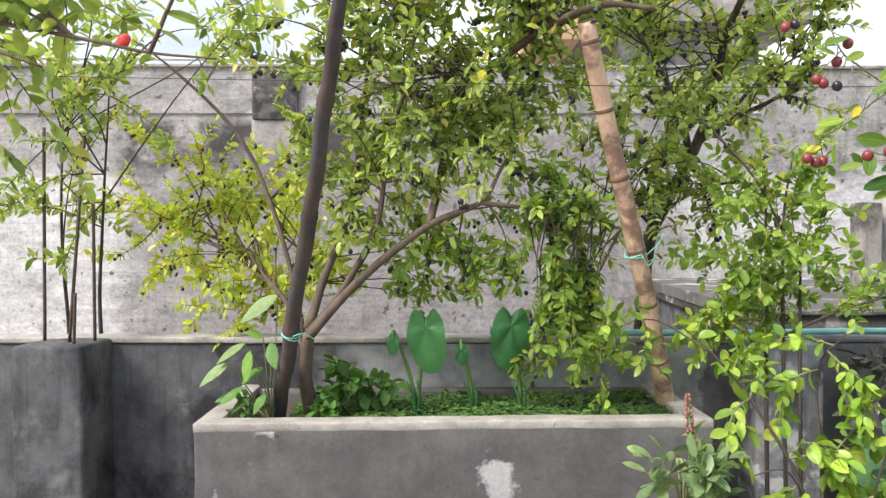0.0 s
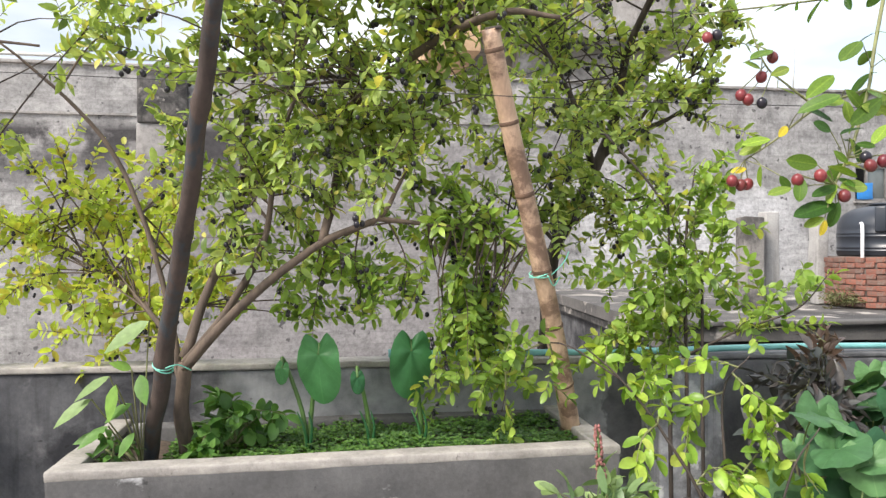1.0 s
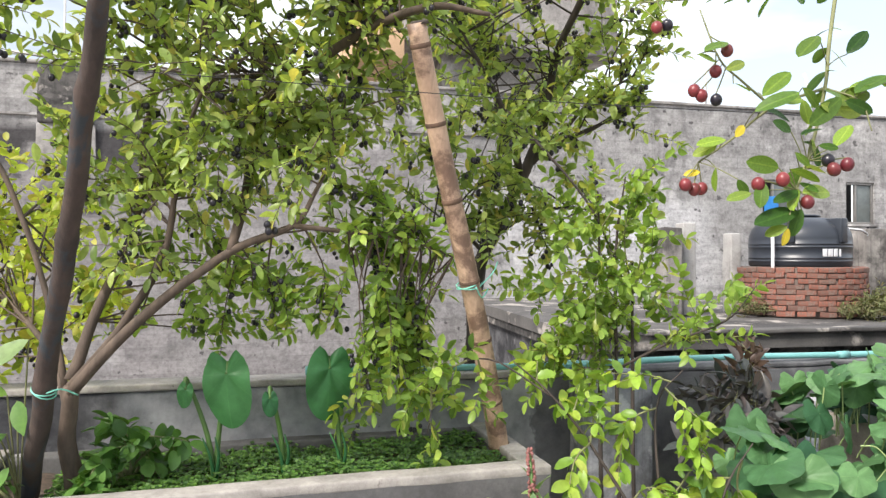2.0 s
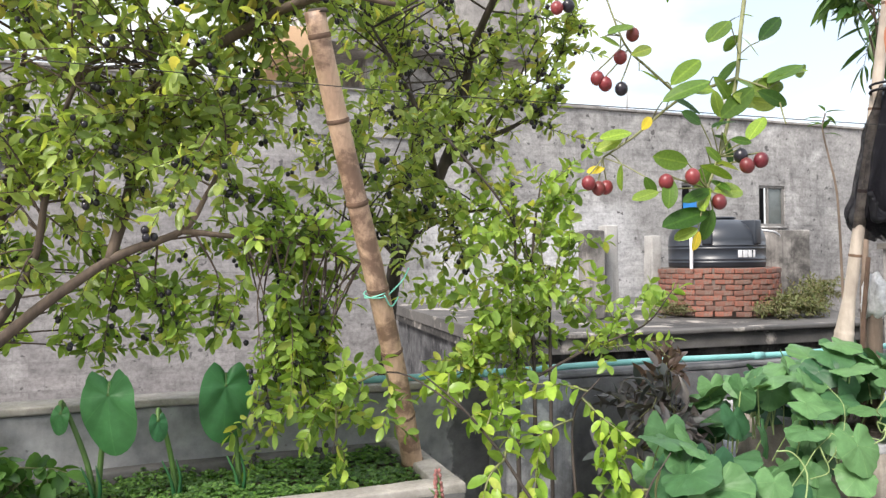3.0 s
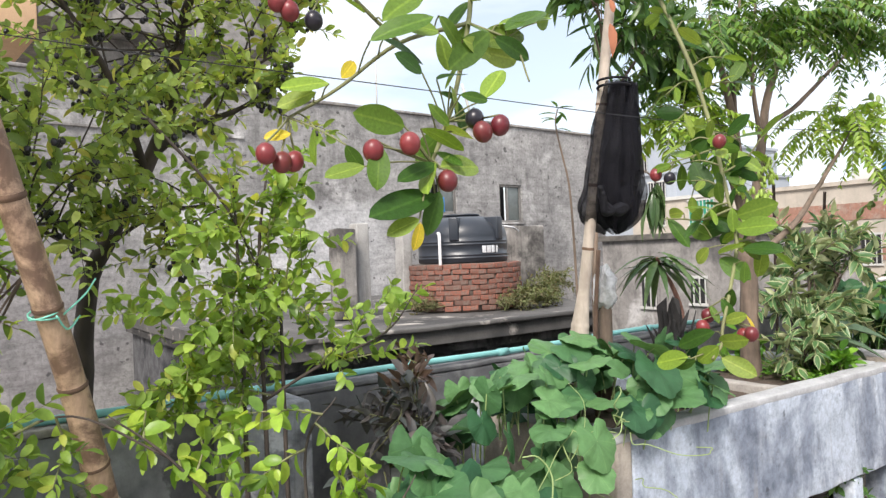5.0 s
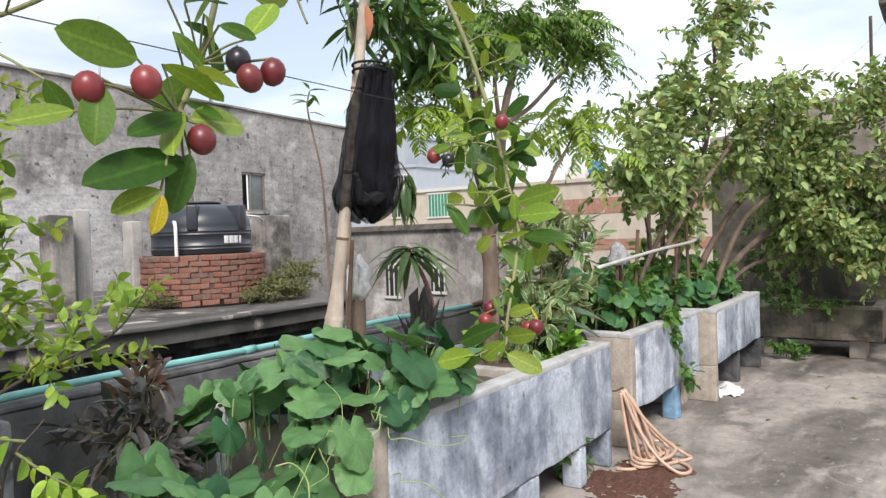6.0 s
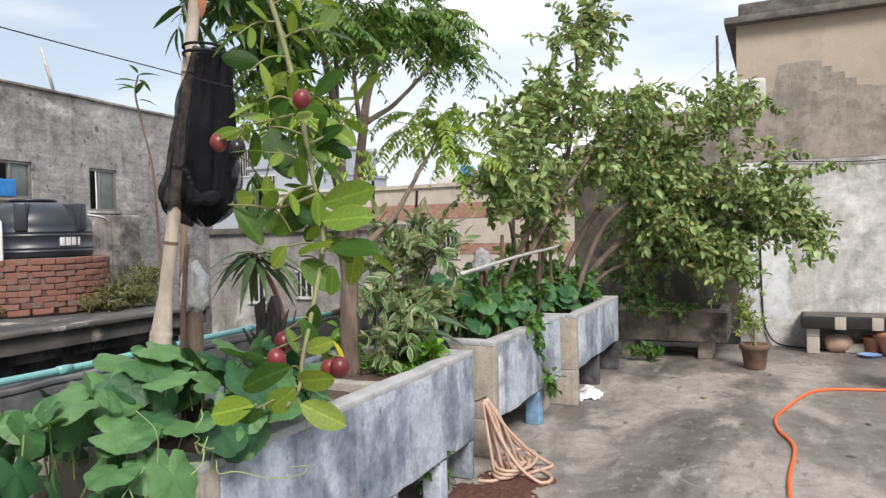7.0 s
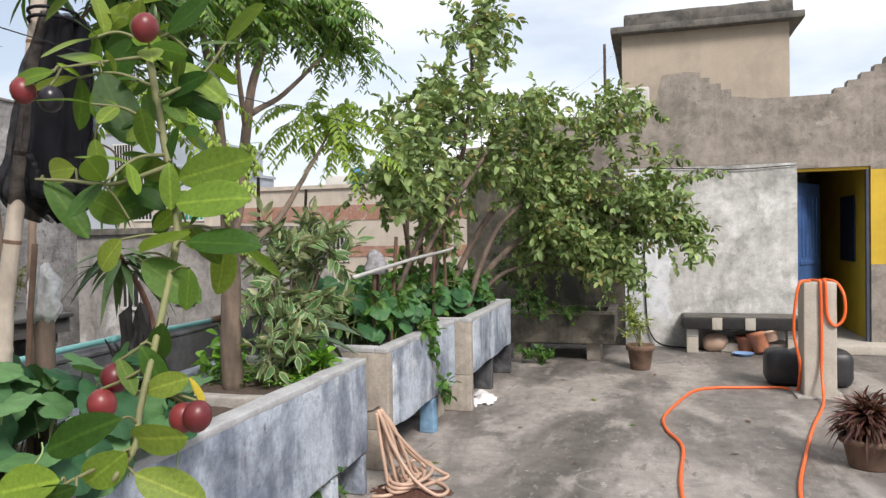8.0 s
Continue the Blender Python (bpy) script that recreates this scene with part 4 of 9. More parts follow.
# head house above the room
g = Geo()
g.slab(11.5, 15.0, -0.32, 1.78, 2.4, 4.13)
setting("wall_headhouse", g, M_TAN, "tan plastered water-tank room above the roof", "rooftop room")
g = Geo()
g.rbox((11.34, -0.48, 4.13), (15.2, 1.92, 4.22), 0.012, 0.3, 0.006)
setting("roof_headhouse", g, M_SLABTOP, "blackened overhanging concrete roof slab", "roof", True)
g = Geo()
g.rbox((11.42, -0.36, 4.225), (15.1, 1.74, 4.40), 0.02, 0.2, 0.016)
g.rbox((11.50, -0.37, 4.40), (15.0, -0.10, 4.45), 0.02, 0.2, 0.014)
setting("roof_headhouse_curb", g, M_SLABTOP, "mossy curb on the roof slab", "roof", True)

# neighbour's long wall
NW = Matrix.Translation((0, 13.0, 0)) @ Matrix.Rotation(radians(6.0), 4, "Z")


def nw_box(g, x0, x1, z0, z1, out=0.0, thick=0.3, r=0.004, step=2.0, rough=0.0):
    g.rbox((x0, -out, z0), (x1, -out + thick, z1), r, step, rough, NW)


WINDOWS = [(9.47, 10.22, 2.33, 3.02), (11.58, 12.34, 2.13, 3.02)]
g = Geo()
for a, b in ((-22, WINDOWS[0][0]), (WINDOWS[0][1], WINDOWS[1][0]), (WINDOWS[1][1], 15.6)):
    nw_box(g, a, b, -7, 4.42, 0, 0.25)
for x0, x1, z0, z1 in WINDOWS:
    nw_box(g, x0, x1, -7, z0, 0, 0.25)
    nw_box(g, x0, x1, z1, 4.42, 0, 0.25)
setting("wall_neighbour", g, M_NWALLW, "long weathered grey rendered wall of the neighbouring house", "wall")
g = Geo()
nw_box(g, -22, 5.2, 3.62, 3.66, 0.035, 0.03)
nw_box(g, -22, 15.72, 4.42, 4.48, 0.05, 0.32, 0.02, 0.6, 0.012)
setting("trim_neighbour", g, M_NWALL, "rough cement coping of the neighbouring wall", "coping")
g = Geo()
nw_box(g, -3.78, -2.98, 3.50, 4.36, 0.10, 0.09, 0.03, 0.2, 0.012)
setting("wall_stub", g, M_TAR, "blackened square stub on the neighbouring wall", "wall block", True)
g = Geo()
nw_box(g, -3.80, -2.96, 2.2, 3.50, 0.06, 0.05, 0.01, 0.3, 0.01)
setting("wall_stub_pier", g, M_NWALL, "rough rendered pier below the stub", "pier", True)

# ---- planters on legs ----
def planter(label, m, length, depth, z0, z1, face, legs, thick=0.09, left=None, rim=M_RIM, soil=M_SOIL, ragged=0.0, sag=()):
    """An open cement trough: four walls, floor, rim, soil and legs. m: its left front corner, x along the front."""
    t = thing("planter", label, "planter", "roof planters")
    seg = Geo()
    seg.rbox((thick + 0.001 if left else 0, 0, z0), (length, thick, z1 - 0.006), 0.012, 0.09, 0.005, m)
    if ragged:
        seg.v = [(x, y, z + (ragged * (0.4 + noise.noise(Vector((x * 2.3, y * 2, 3))) + 0.35 * noise.noise(Vector((x * 13, y * 3, 7)))) if z < z0 + 0.03 else 0)) for x, y, z in seg.v]
    part("front_wall", seg, face, t)
    g = Geo()
    g.rbox((0, depth - thick, z0), (length, depth, z1 - 0.004), 0.012, 0.2, 0.004, m)
    part("back_wall", g, face, t)
    for name, x in (("end_wall", 0.0), ("end_wall", length - thick)):
        g = Geo()
        g.rbox((x + (0.002 if x == 0 else -0.002), 0.001 if left and x == 0 else thick + 0.002, z0), (x + thick - 0.002, depth - thick - 0.002, z1 - 0.004), 0.012, 0.1, 0.004, m)
        part(name, g, (left or face) if x == 0 else face, t)
    g = Geo()
    g.rbox((-0.001, -0.001, z1 - 0.022), (length + 0.001, thick + 0.002, z1 + 0.015), 0.008, 0.06, 0.004, m)
    g.rbox((-0.001, thick + 0.004, z1 - 0.022), (thick + 0.001, depth, z1 + 0.014), 0.008, 0.06, 0.004, m)
    g.rbox((length - thick - 0.004, thick + 0.008, z1 - 0.022), (length + 0.001, depth, z1 + 0.014), 0.008, 0.06, 0.004, m)
    part("rim", g, rim, t, "worn pale cement rim")
    g = Geo()
    nx, ny = int(length / 0.05), max(4, int(depth / 0.05))
    grid = []
    for j in range(ny + 1):
        for i in range(nx + 1):
            q = m @ Vector((thick + 0.004 + (length - 2 * thick - 0.008) * i / nx, thick + 0.004 + (depth - 2 * thick - 0.008) * j / ny, z1 - 0.07))
            grid.append((q.x, q.y, q.z + 0.02 * noise.noise(q * 7) + 0.008 * noise.noise(q * 30)))
    g.add(grid, [(j * (nx + 1) + i, j * (nx + 1) + i + 1, (j + 1) * (nx + 1) + i + 1, (j + 1) * (nx + 1) + i) for j in range(ny) for i in range(nx)])
    part("soil", g, soil, t, "dark garden soil")
    g = Geo()
    g.rbox((thick, thick, z0 + 0.01), (length - thick, depth - thick, z0 + 0.07), 0.01, 0.4, 0, m)
    part("base_slab", g, face, t)
    for x0, x1, y0, y1, mat in legs:
        g = Geo()
        g.rbox((x0, y0, 0.0), (x1, y1, z0 + 0.004), 0.012, 0.08, 0.006, m)
        part("leg", g, mat, t)
    return t


P1 = Matrix.Translation((-0.73, 3.03, 0)) @ Matrix.Rotation(radians(5.0), 4, "Z")
planter("grey cement planter with taro and clover", P1, 2.04, 0.75, 0.20, 0.705, M_PL1, [(0.05, 0.25, 0.02, 0.7, M_PL1), (1.8, 2.0, 0.02, 0.7, M_PL1)])
P2 = Matrix.Translation((2.85, 3.0, 0))
planter("limewashed grey cement planter overgrown with gourd vine", P2, 2.27, 0.92, 0.225, 0.76, M_PL2,
        [(0.1, 0.3, 0.03, 0.8, M_PL2), (1.09, 1.29, 0.006, 0.14, M_PL2), (1.32, 1.62, 0.18, 0.5, M_BARE), (1.775, 1.875, 0.006, 0.12, M_PL2), (2.20, 2.262, 0.006, 0.16, M_PL2)], left=M_BARE, rim=M_RIMW, ragged=0.022)
P3 = Matrix.Translation((5.47, 3.005, 0)) @ Matrix.Rotation(radians(-1.5), 4, "Z")
planter("limewashed cement planter with a blue leg", P3, 1.45, 0.85, 0.25, 0.76, M_PL2, [(0.003, 0.087, 0.002, 0.75, M_BARE), (0.88, 0.98, 0.004, 0.12, M_BLUELEG), (0.3, 0.6, 0.2, 0.5, M_BARE), (1.30, 1.44, 0.10, 0.6, M_BARE)], left=M_BARE, rim=M_RIMW, ragged=0.014)
P4 = Matrix.Translation((7.02, 2.86, 0))
planter("long grey cement planter with guava stems", P4, 1.75, 1.05, 0.30, 0.76, M_PL2, [(0.003, 0.087, 0.002, 0.95, M_BARE), (0.86, 0.95, 0.02, 0.8, M_PARAPET), (1.66, 1.745, 0.0, 0.8, M_PARAPET)], left=M_BARE, rim=M_RIMW, ragged=0.014)
g = Geo()
g.rbox((1.34, 0.10, 0.45), (1.42, 0.82, 0.745), 0.012, 0.08, 0.004, P2)
tagged(part("divider_slab", g, M_RIM), "low cement divider across the planter", "divider")
P5 = Matrix.Translation((9.5, 3.05, 0)) @ Matrix.Rotation(radians(-90), 4, "Z")
planter("low mossy cement planter on brick feet", P5, 1.22, 0.9, 0.20, 0.55, M_OLDTUB, [(0.9, 1.06, 0.1, 0.5, M_BARE), (0.05, 0.2, 0.1, 0.5, M_BARE)], rim=M_UPPER)

# ---- the neighbour's roof ----
def plate(plan, z0, z1):
    """A flat slab over a plan outline, with a slightly uneven rim."""
    g = Geo()
    fine = []
    for (xa, ya), (xb, yb) in zip(plan, plan[1:] + plan[:1]):
        n = max(1, int(math.hypot(xb - xa, yb - ya) / 0.3))
        fine += [(xa + (xb - xa) * k / n, ya + (yb - ya) * k / n) for k in range(n)]
    n = len(fine)
    wob = [0.012 * noise.noise(Vector((x * 3, y * 3, z1))) for x, y in fine]
    verts = [(x, y + w, z0) for (x, y), w in zip(fine, wob)] + [(x, y + w, z1 + w * 0.5) for (x, y), w in zip(fine, wob)]
    g.add(verts, [tuple(range(n))[::-1], tuple(range(n, 2 * n))] + [(k, (k + 1) % n, n + (k + 1) % n, n + k) for k in range(n)])
    return g


PLAN = [(2.9, 6.85), (6.95, 6.85), (8.55, 9.3), (8.55, 12.6), (2.9, 12.6)]
setting("roof_neighbour", plate(PLAN, 0.60, 0.74), M_NROOF, "dark damp concrete roof slab of the neighbouring house", "roof")
g = Geo()
g.rbox((2.9, 6.80, 0.742), (6.97, 6.98, 0.785), 0.015, 0.25, 0.012)
setting("trim_roof_edge", g, M_NROOF, "low worn kerb along the neighbouring roof", "kerb", True)
# black course added below the slab; its colour gives the overhang's shade
setting("trim_roof_drip", plate([(2.92, 6.95), (6.9, 6.95), (8.45, 9.35), (8.45, 12.5), (2.92, 12.5)], 0.50, 0.598), M_TAR, "black course under the roof edge, standing in for the overhang's shade", "trim")
setting("wall_neighbour_below", plate([(3.0, 7.1), (6.8, 7.1), (8.35, 9.4), (8.35, 12.4), (3.0, 12.4)], -7.0, 0.498), M_PARAPET, "shaded damp wall below the neighbouring roof", "wall")


M_COLUMN = masonry("stained_column", (0.36, 0.34, 0.32), (0.22, 0.205, 0.195), (0.06, 0.056, 0.055), (0.46, 0.44, 0.42), 1.8, 0.75, 0.45, 0.92, 0.5, (0.46, 0.60), (0.62, 0.70))
M_PALECOL = masonry("pale_column", (0.50, 0.49, 0.48), (0.36, 0.35, 0.34), (0.16, 0.155, 0.15), None, 1.8, 0.5, 0.3)


def column(label, x0, x1, y0, y1, z0, z1, mat=M_COLUMN):
    t = thing("concrete_column", label, "column", "stub columns on the neighbouring roof")
    g = Geo()
    g.rbox((x0, y0, z0), (x1, y1, z1), 0.02, 0.2, 0.012)
    part("shaft", g, mat, t)
    return t


column("stained concrete stub column", 4.45, 4.68, 8.5, 8.75, 0.75, 1.80)
column("pale concrete stub column", 4.80, 4.97, 8.7, 8.9, 0.75, 1.87, M_PALECOL)
column("rough concrete column behind the tank", 7.50, 8.03, 8.95, 9.30, 0.75, 1.82)
column("narrow pale column beside the tank", 5.55, 5.69, 8.9, 9.1, 0.75, 1.75, M_PALECOL)
TC = (6.36, 8.72)

ring = thing("brick_tank_base", "round red brick base under the water tank", "brick base")
g = Geo()
g.lathe([(0.722, 0.745), (0.722, 1.32), (0.60, 1.335), (0.01, 1.335)], (TC[0], TC[1], 0), 40)
part("mortar_core", g, M_MORTAR, ring)
brick_geo = Geo()
brick_geo.rbox((-0.098, -0.05, 0.0), (0.100, 0.05, 0.060), 0.007, 0.07, 0.003)
brick_mesh = mesh_of("brick", brick_geo, M_BRICK)
rb = random.Random(5)
for course in range(9):
    for k in range(21):
        a = 2 * math.pi * (k + 0.5 * (course % 2)) / 21 + rb.uniform(-0.018, 0.018)
        b = part("brick", brick_mesh, M_BRICK, ring)
        r = 0.69 + rb.uniform(-0.007, 0.007)
        b.matrix_world = Matrix.Translation((TC[0] + r * math.cos(a), TC[1] + r * math.sin(a), 0.762 + 0.0635 * course + rb.uniform(-0.005, 0.005))) @ Matrix.Rotation(a + math.pi / 2 + rb.uniform(-0.08, 0.08), 4, "Z") @ Matrix.Rotation(rb.uniform(-0.045, 0.045), 4, "Y") @ Matrix.Diagonal((rb.uniform(0.90, 1.10), 1, rb.uniform(0.90, 1.06), 1))

tank = thing("water_tank", "black plastic rooftop water tank on a brick base", "water tank")
g = Geo()
prof = [(0.60, 0.0), (0.625, 0.02)]
for z in (0.06, 0.10, 0.24, 0.28):
    prof += [(0.625, z), (0.633, z + 0.006), (0.633, z + 0.014), (0.625, z + 0.02)]
prof += [(0.625, 0.36), (0.615, 0.42), (0.585, 0.49), (0.53, 0.555), (0.44, 0.605), (0.33, 0.632), (0.24, 0.64), (0.235, 0.648), (0.02, 0.65)]
g.lathe(prof, (TC[0], TC[1], 1.337), 48, Matrix.Scale(0.93, 4))
part("body", g, M_TANK, tank)
g = Geo()
g.lathe([(0.25, 0.0), (0.26, 0.006), (0.26, 0.022), (0.22, 0.03), (0.02, 0.034)], (TC[0], TC[1], 1.337 + 0.65 * 0.93), 32, Matrix.Scale(0.93, 4))
part("lid", g, M_TANK, tank)
ang = math.atan2(-1, -0.62)
for da in (0.33, -0.75):
    a = ang + da + 0.5
    g = Geo()
    mm = Matrix.Translation((TC[0], TC[1], 1.337)) @ Matrix.Rotation(a, 4, "Z") @ Matrix.Scale(0.93, 4)
    g.rbox((0.42, -0.065, 0.30), (0.655, 0.065, 0.615), 0.02, 0.2, 0, mm)
    part("lifting_lug", g, M_TANK, tank)
g = Geo()
for i, wd in enumerate((0.055, 0.06, 0.05, 0.025)):
    a = ang + 0.40 + 0.115 * i
    mm = Matrix.Translation((TC[0], TC[1], 1.337)) @ Matrix.Rotation(a, 4, "Z") @ Matrix.Scale(0.93, 4)
    g.rbox((0.622, -wd / 2, 0.13), (0.636, wd / 2, 0.225), 0.003, 0.2, 0, mm)
part("faded_print", g, M_GREYTXT, tank, "faded pale grey printed mark")
g = Geo()
g.tube(smooth_path([(TC[0] - 0.60, TC[1] - 0.35, 0.76), (TC[0] - 0.61, TC[1] - 0.36, 1.2), (TC[0] - 0.61, TC[1] - 0.36, 1.66), (TC[0] - 0.52, TC[1] - 0.2, 1.72)]), 0.02, 8)
part("tank_pipe", g, M_CLOTH, tank, "white plastic pipe")
g = Geo()
g.tube(smooth_path([(TC[0] + 0.5, TC[1] - 0.2, 1.80), (TC[0] + 0.75, TC[1] - 0.15, 1.78), (TC[0] + 1.05, TC[1] + 0.1, 1.74)]), 0.015, 8)
part("tank_pipe", g, M_CLOTH, tank, "white plastic pipe")

M_GLASSY = plain("grey_green_pane", (0.13, 0.15, 0.15), 0.2, 0, 0.2, 4, 0)
for (x0, x1, z0, z1) in WINDOWS:
    wdw = thing("window", "aluminium sliding window in the grey wall", "window", "windows of the neighbouring wall", "structure")
    g = Geo()
    for a, b, c, d in ((x0, x0 + 0.05, z0, z1), (x1 - 0.05, x1, z0, z1), (x0 + 0.05, x1 - 0.05, z0, z0 + 0.05), (x0 + 0.05, x1 - 0.05, z1 - 0.05, z1), ((x0 + x1) / 2 - 0.1, (x0 + x1) / 2 - 0.06, z0 + 0.05, z1 - 0.05)):
        nw_box(g, a, b, c, d, -0.04, 0.06)
    part("window_frame", g, M_FRAME, wdw)
    g = Geo()
    nw_box(g, (x0 + x1) / 2 - 0.06, x1 - 0.05, z0 + 0.05, z1 - 0.05, -0.07, 0.012)
    part("pane", g, M_GLASSY, wdw, "grey-green sliding pane")
    # black sheet behind the opening in place of the unlit room's darkness
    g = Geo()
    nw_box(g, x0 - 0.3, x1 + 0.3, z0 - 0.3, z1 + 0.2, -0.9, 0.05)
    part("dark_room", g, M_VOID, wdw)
    g = Geo()
    nw_box(g, x0 - 0.04, x1 + 0.04, z0 - 0.05, z0 - 0.003, 0.06, 0.16)
    part("sill", g, M_NWALL, wdw)

# ---- poles ----
def bamboo(label, base, tip, r0, r1, material, joint, group="", bow=0.012, gap=0.26, bulge=1.08, swell=0.0):
    t = thing("bamboo_pole", label, "bamboo pole")
    a, b = Vector(base), Vector(tip)
    n = 40
    geo, length, rb = Geo(), (b - a).length, random.Random(int(base[0] * 100))
    side = Vector((1, 0.3, 0))
    marks = [0.12]
    while marks[-1] < length:
        marks.append(marks[-1] + gap * rb.uniform(0.75, 1.25))
    ks = sorted([i / n for i in range(n + 1)] + [min(1, max(0, (d + e) / length)) for d in marks for e in (-0.012, -0.004, 0.004, 0.012)])
    pts, rad = [], []
    for k in ks:
        d = min(abs(k * length - mk) for mk in marks)
        pts.append(a.lerp(b, k) + side * bow * math.sin(k * 5.0))
        rad.append((r0 + (r1 - r0) * k) * (1 + swell * max(0.0, 1 - abs(k * length - 0.40) / 0.24)) * (1.05 if d < 0.006 else 1.0) * (1 + 0.02 * noise.noise(a.lerp(b, k) * 9)))
    geo.tube(pts, rad, 14)
    part("culm", geo, material, t)
    for mk in marks[:-1]:
        k = mk / length
        if k >= 1:
            continue
        g = Geo()
        p = a.lerp(b, k) + side * bow * math.sin(k * 5.0)
        d = (b - a).normalized()
        r = r0 + (r1 - r0) * k
        g.tube([p - d * 0.009, p - d * 0.003, p + d * 0.003, p + d * 0.009], [r * 1.01, r * bulge, r * bulge, r * 1.01], 14, False)
        part("joint", g, joint, t)
    return t


def tie(label, centre, axis, r, tails=()):
    """A few turns of string round a pole, with loose ends."""
    t = thing("string_tie", label, "string tie")
    d = Vector(axis).normalized()
    u = d.orthogonal().normalized()
    w = d.cross(u)
    c = Vector(centre)
    g = Geo()
    pts = [c + (u * math.cos(a * 0.5) + w * math.sin(a * 0.5)) * (r + 0.003) + d * (0.012 * math.sin(a * 0.37)) for a in range(0, 27)]
    g.tube(pts, 0.0027, 6)
    part("loop", g, M_STRING, t)
    for tail in tails:
        g = Geo()
        g.tube(smooth_path([c + Vector(q) for q in tail]), 0.0028, 5)
        part("loose_end", g, M_STRING, t)


pole = thing("timber_pole", "dark weathered leaning timber pole in the planter", "pole")
POLE_A, POLE_B = Vector((-0.525, 3.43, 0.58)), Vector((0.12, 2.27, 2.66))
g = Geo()
g.tube([POLE_A.lerp(POLE_B, i / 60) + noise.noise_vector(POLE_A.lerp(POLE_B, i / 60) * 4) * 0.012 for i in range(61)], [0.034 - 0.012 * i / 60 + 0.004 * noise.noise(Vector((i * 0.23, 0, 0))) + (0.004 if i in (14, 27, 38, 49) else 0.0) for i in range(61)], 16)
part("shaft", g, M_DARKPOLE, pole)
tie("aqua string tied round the timber pole", POLE_A.lerp(POLE_B, 0.225), POLE_B - POLE_A, 0.033, [[(0.02, -0.04, 0), (0.06, -0.03, 0.01), (0.09, 0.03, -0.02)]])
lean_pole = bamboo("tan bamboo pole leaning in the planter", (1.215, 3.57, 0.60), (0.80, 3.05, 2.24), 0.041, 0.033, M_BAMBOO, M_NODE)
# solid dark cap on the culm; its colour gives the darkness inside the bore
hollow = Geo()
hollow.tube([(0.80, 3.05, 2.236), (0.798, 3.047, 2.248)], [0.034, 0.028], 14)
part("hollow_end", hollow, M_BARKD, lean_pole, "dark cap standing in for the shaded hollow of the sawn end")
tie("aqua string tied round the leaning bamboo", (1.02, 3.33, 1.36), (-0.42, -0.52, 1.64), 0.038, [[(0.04, -0.02, 0.0), (0.10, 0.02, 0.05), (0.14, 0.1, 0.09)], [(0.02, -0.05, 0), (0.05, -0.02, -0.04), (0.09, 0.05, -0.01)]])
bamboo("bleached bamboo pole holding a black net bag", (3.0, 3.41, 0.66), (3.10, 3.03, 3.2), 0.0275, 0.018, M_PALEPOLE, M_NODE, gap=0.36, bulge=1.07, swell=0.80)


# ---- trees and shrubs ----
HUNG = {}


def tree(name, label, category, limbs, bark_mat, crowns, sides=9, group="", twig_mat=None):
    """crowns: rows of seed, clumps, leaf material and options for crown()."""
    t = thing(name, label, category, group)
    part("trunk", limb_geo(limbs, sides), bark_mat, t)
    for seed, clumps, mat, opts, lopts in crowns:
        twig_geo, spots = crown(seed, limbs, clumps, **opts)
        HUNG[seed] = spots
        tagged(part("twig_mass", twig_geo, twig_mat or bark_mat, t), kind="stuff")
        tagged(part("crown", leaves(spots, seed, **lopts), mat, t), kind="stuff")
    return t


def berries(parent, seed, spots, material, r, count, name="fruit"):
    """Small round fruit hung in ones to threes just below the leaves."""
    rng = np.random.default_rng(seed)
    g = Geo()
    for k in rng.choice(len(spots), count, replace=False):
        c = np.array(spots[k][0]) + np.array([0, -0.010, -0.026])
        for _ in range(rng.integers(1, 4)):
            q = c + rng.normal(size=3) * 0.011
            rr = r * rng.uniform(0.8, 1.15)
            g.lathe([(rr * math.sin(math.pi * i / 5) + 0.0003, -rr * 1.15 * math.cos(math.pi * i / 5)) for i in range(6)], tuple(q), 7)
    tagged(part(name, g, material, parent, "small round black ripe berries"), kind="stuff")


K_OPT = dict(gap=0.024, length=0.052, ratio=0.46, twig=0.27, up=0.35)
LIMBS1 = [
    ([(-0.36, 3.42, 0.58), (-0.37, 3.36, 0.85), (-0.34, 3.30, 1.04)], [0.036, 0.029, 0.025]),
    ([(-0.345, 3.30, 1.02), (-0.13, 3.27, 1.25), (0.17, 3.29, 1.49), (0.385, 3.30, 1.58), (0.46, 3.32, 1.70), (0.53, 3.34, 1.86), (0.56, 3.36, 2.0)], [0.021, 0.018, 0.015, 0.011, 0.008, 0.006, 0.004]),
    ([(0.385, 3.30, 1.58), (0.58, 3.33, 1.56), (0.82, 3.38, 1.53), (0.98, 3.42, 1.47)], [0.011, 0.008, 0.006, 0.003]),
    ([(-0.34, 3.30, 1.04), (-0.20, 3.33, 1.22), (-0.06, 3.36, 1.48), (-0.02, 3.36, 1.72), (0.03, 3.36, 1.95)], [0.019, 0.016, 0.013, 0.010, 0.005]),
]
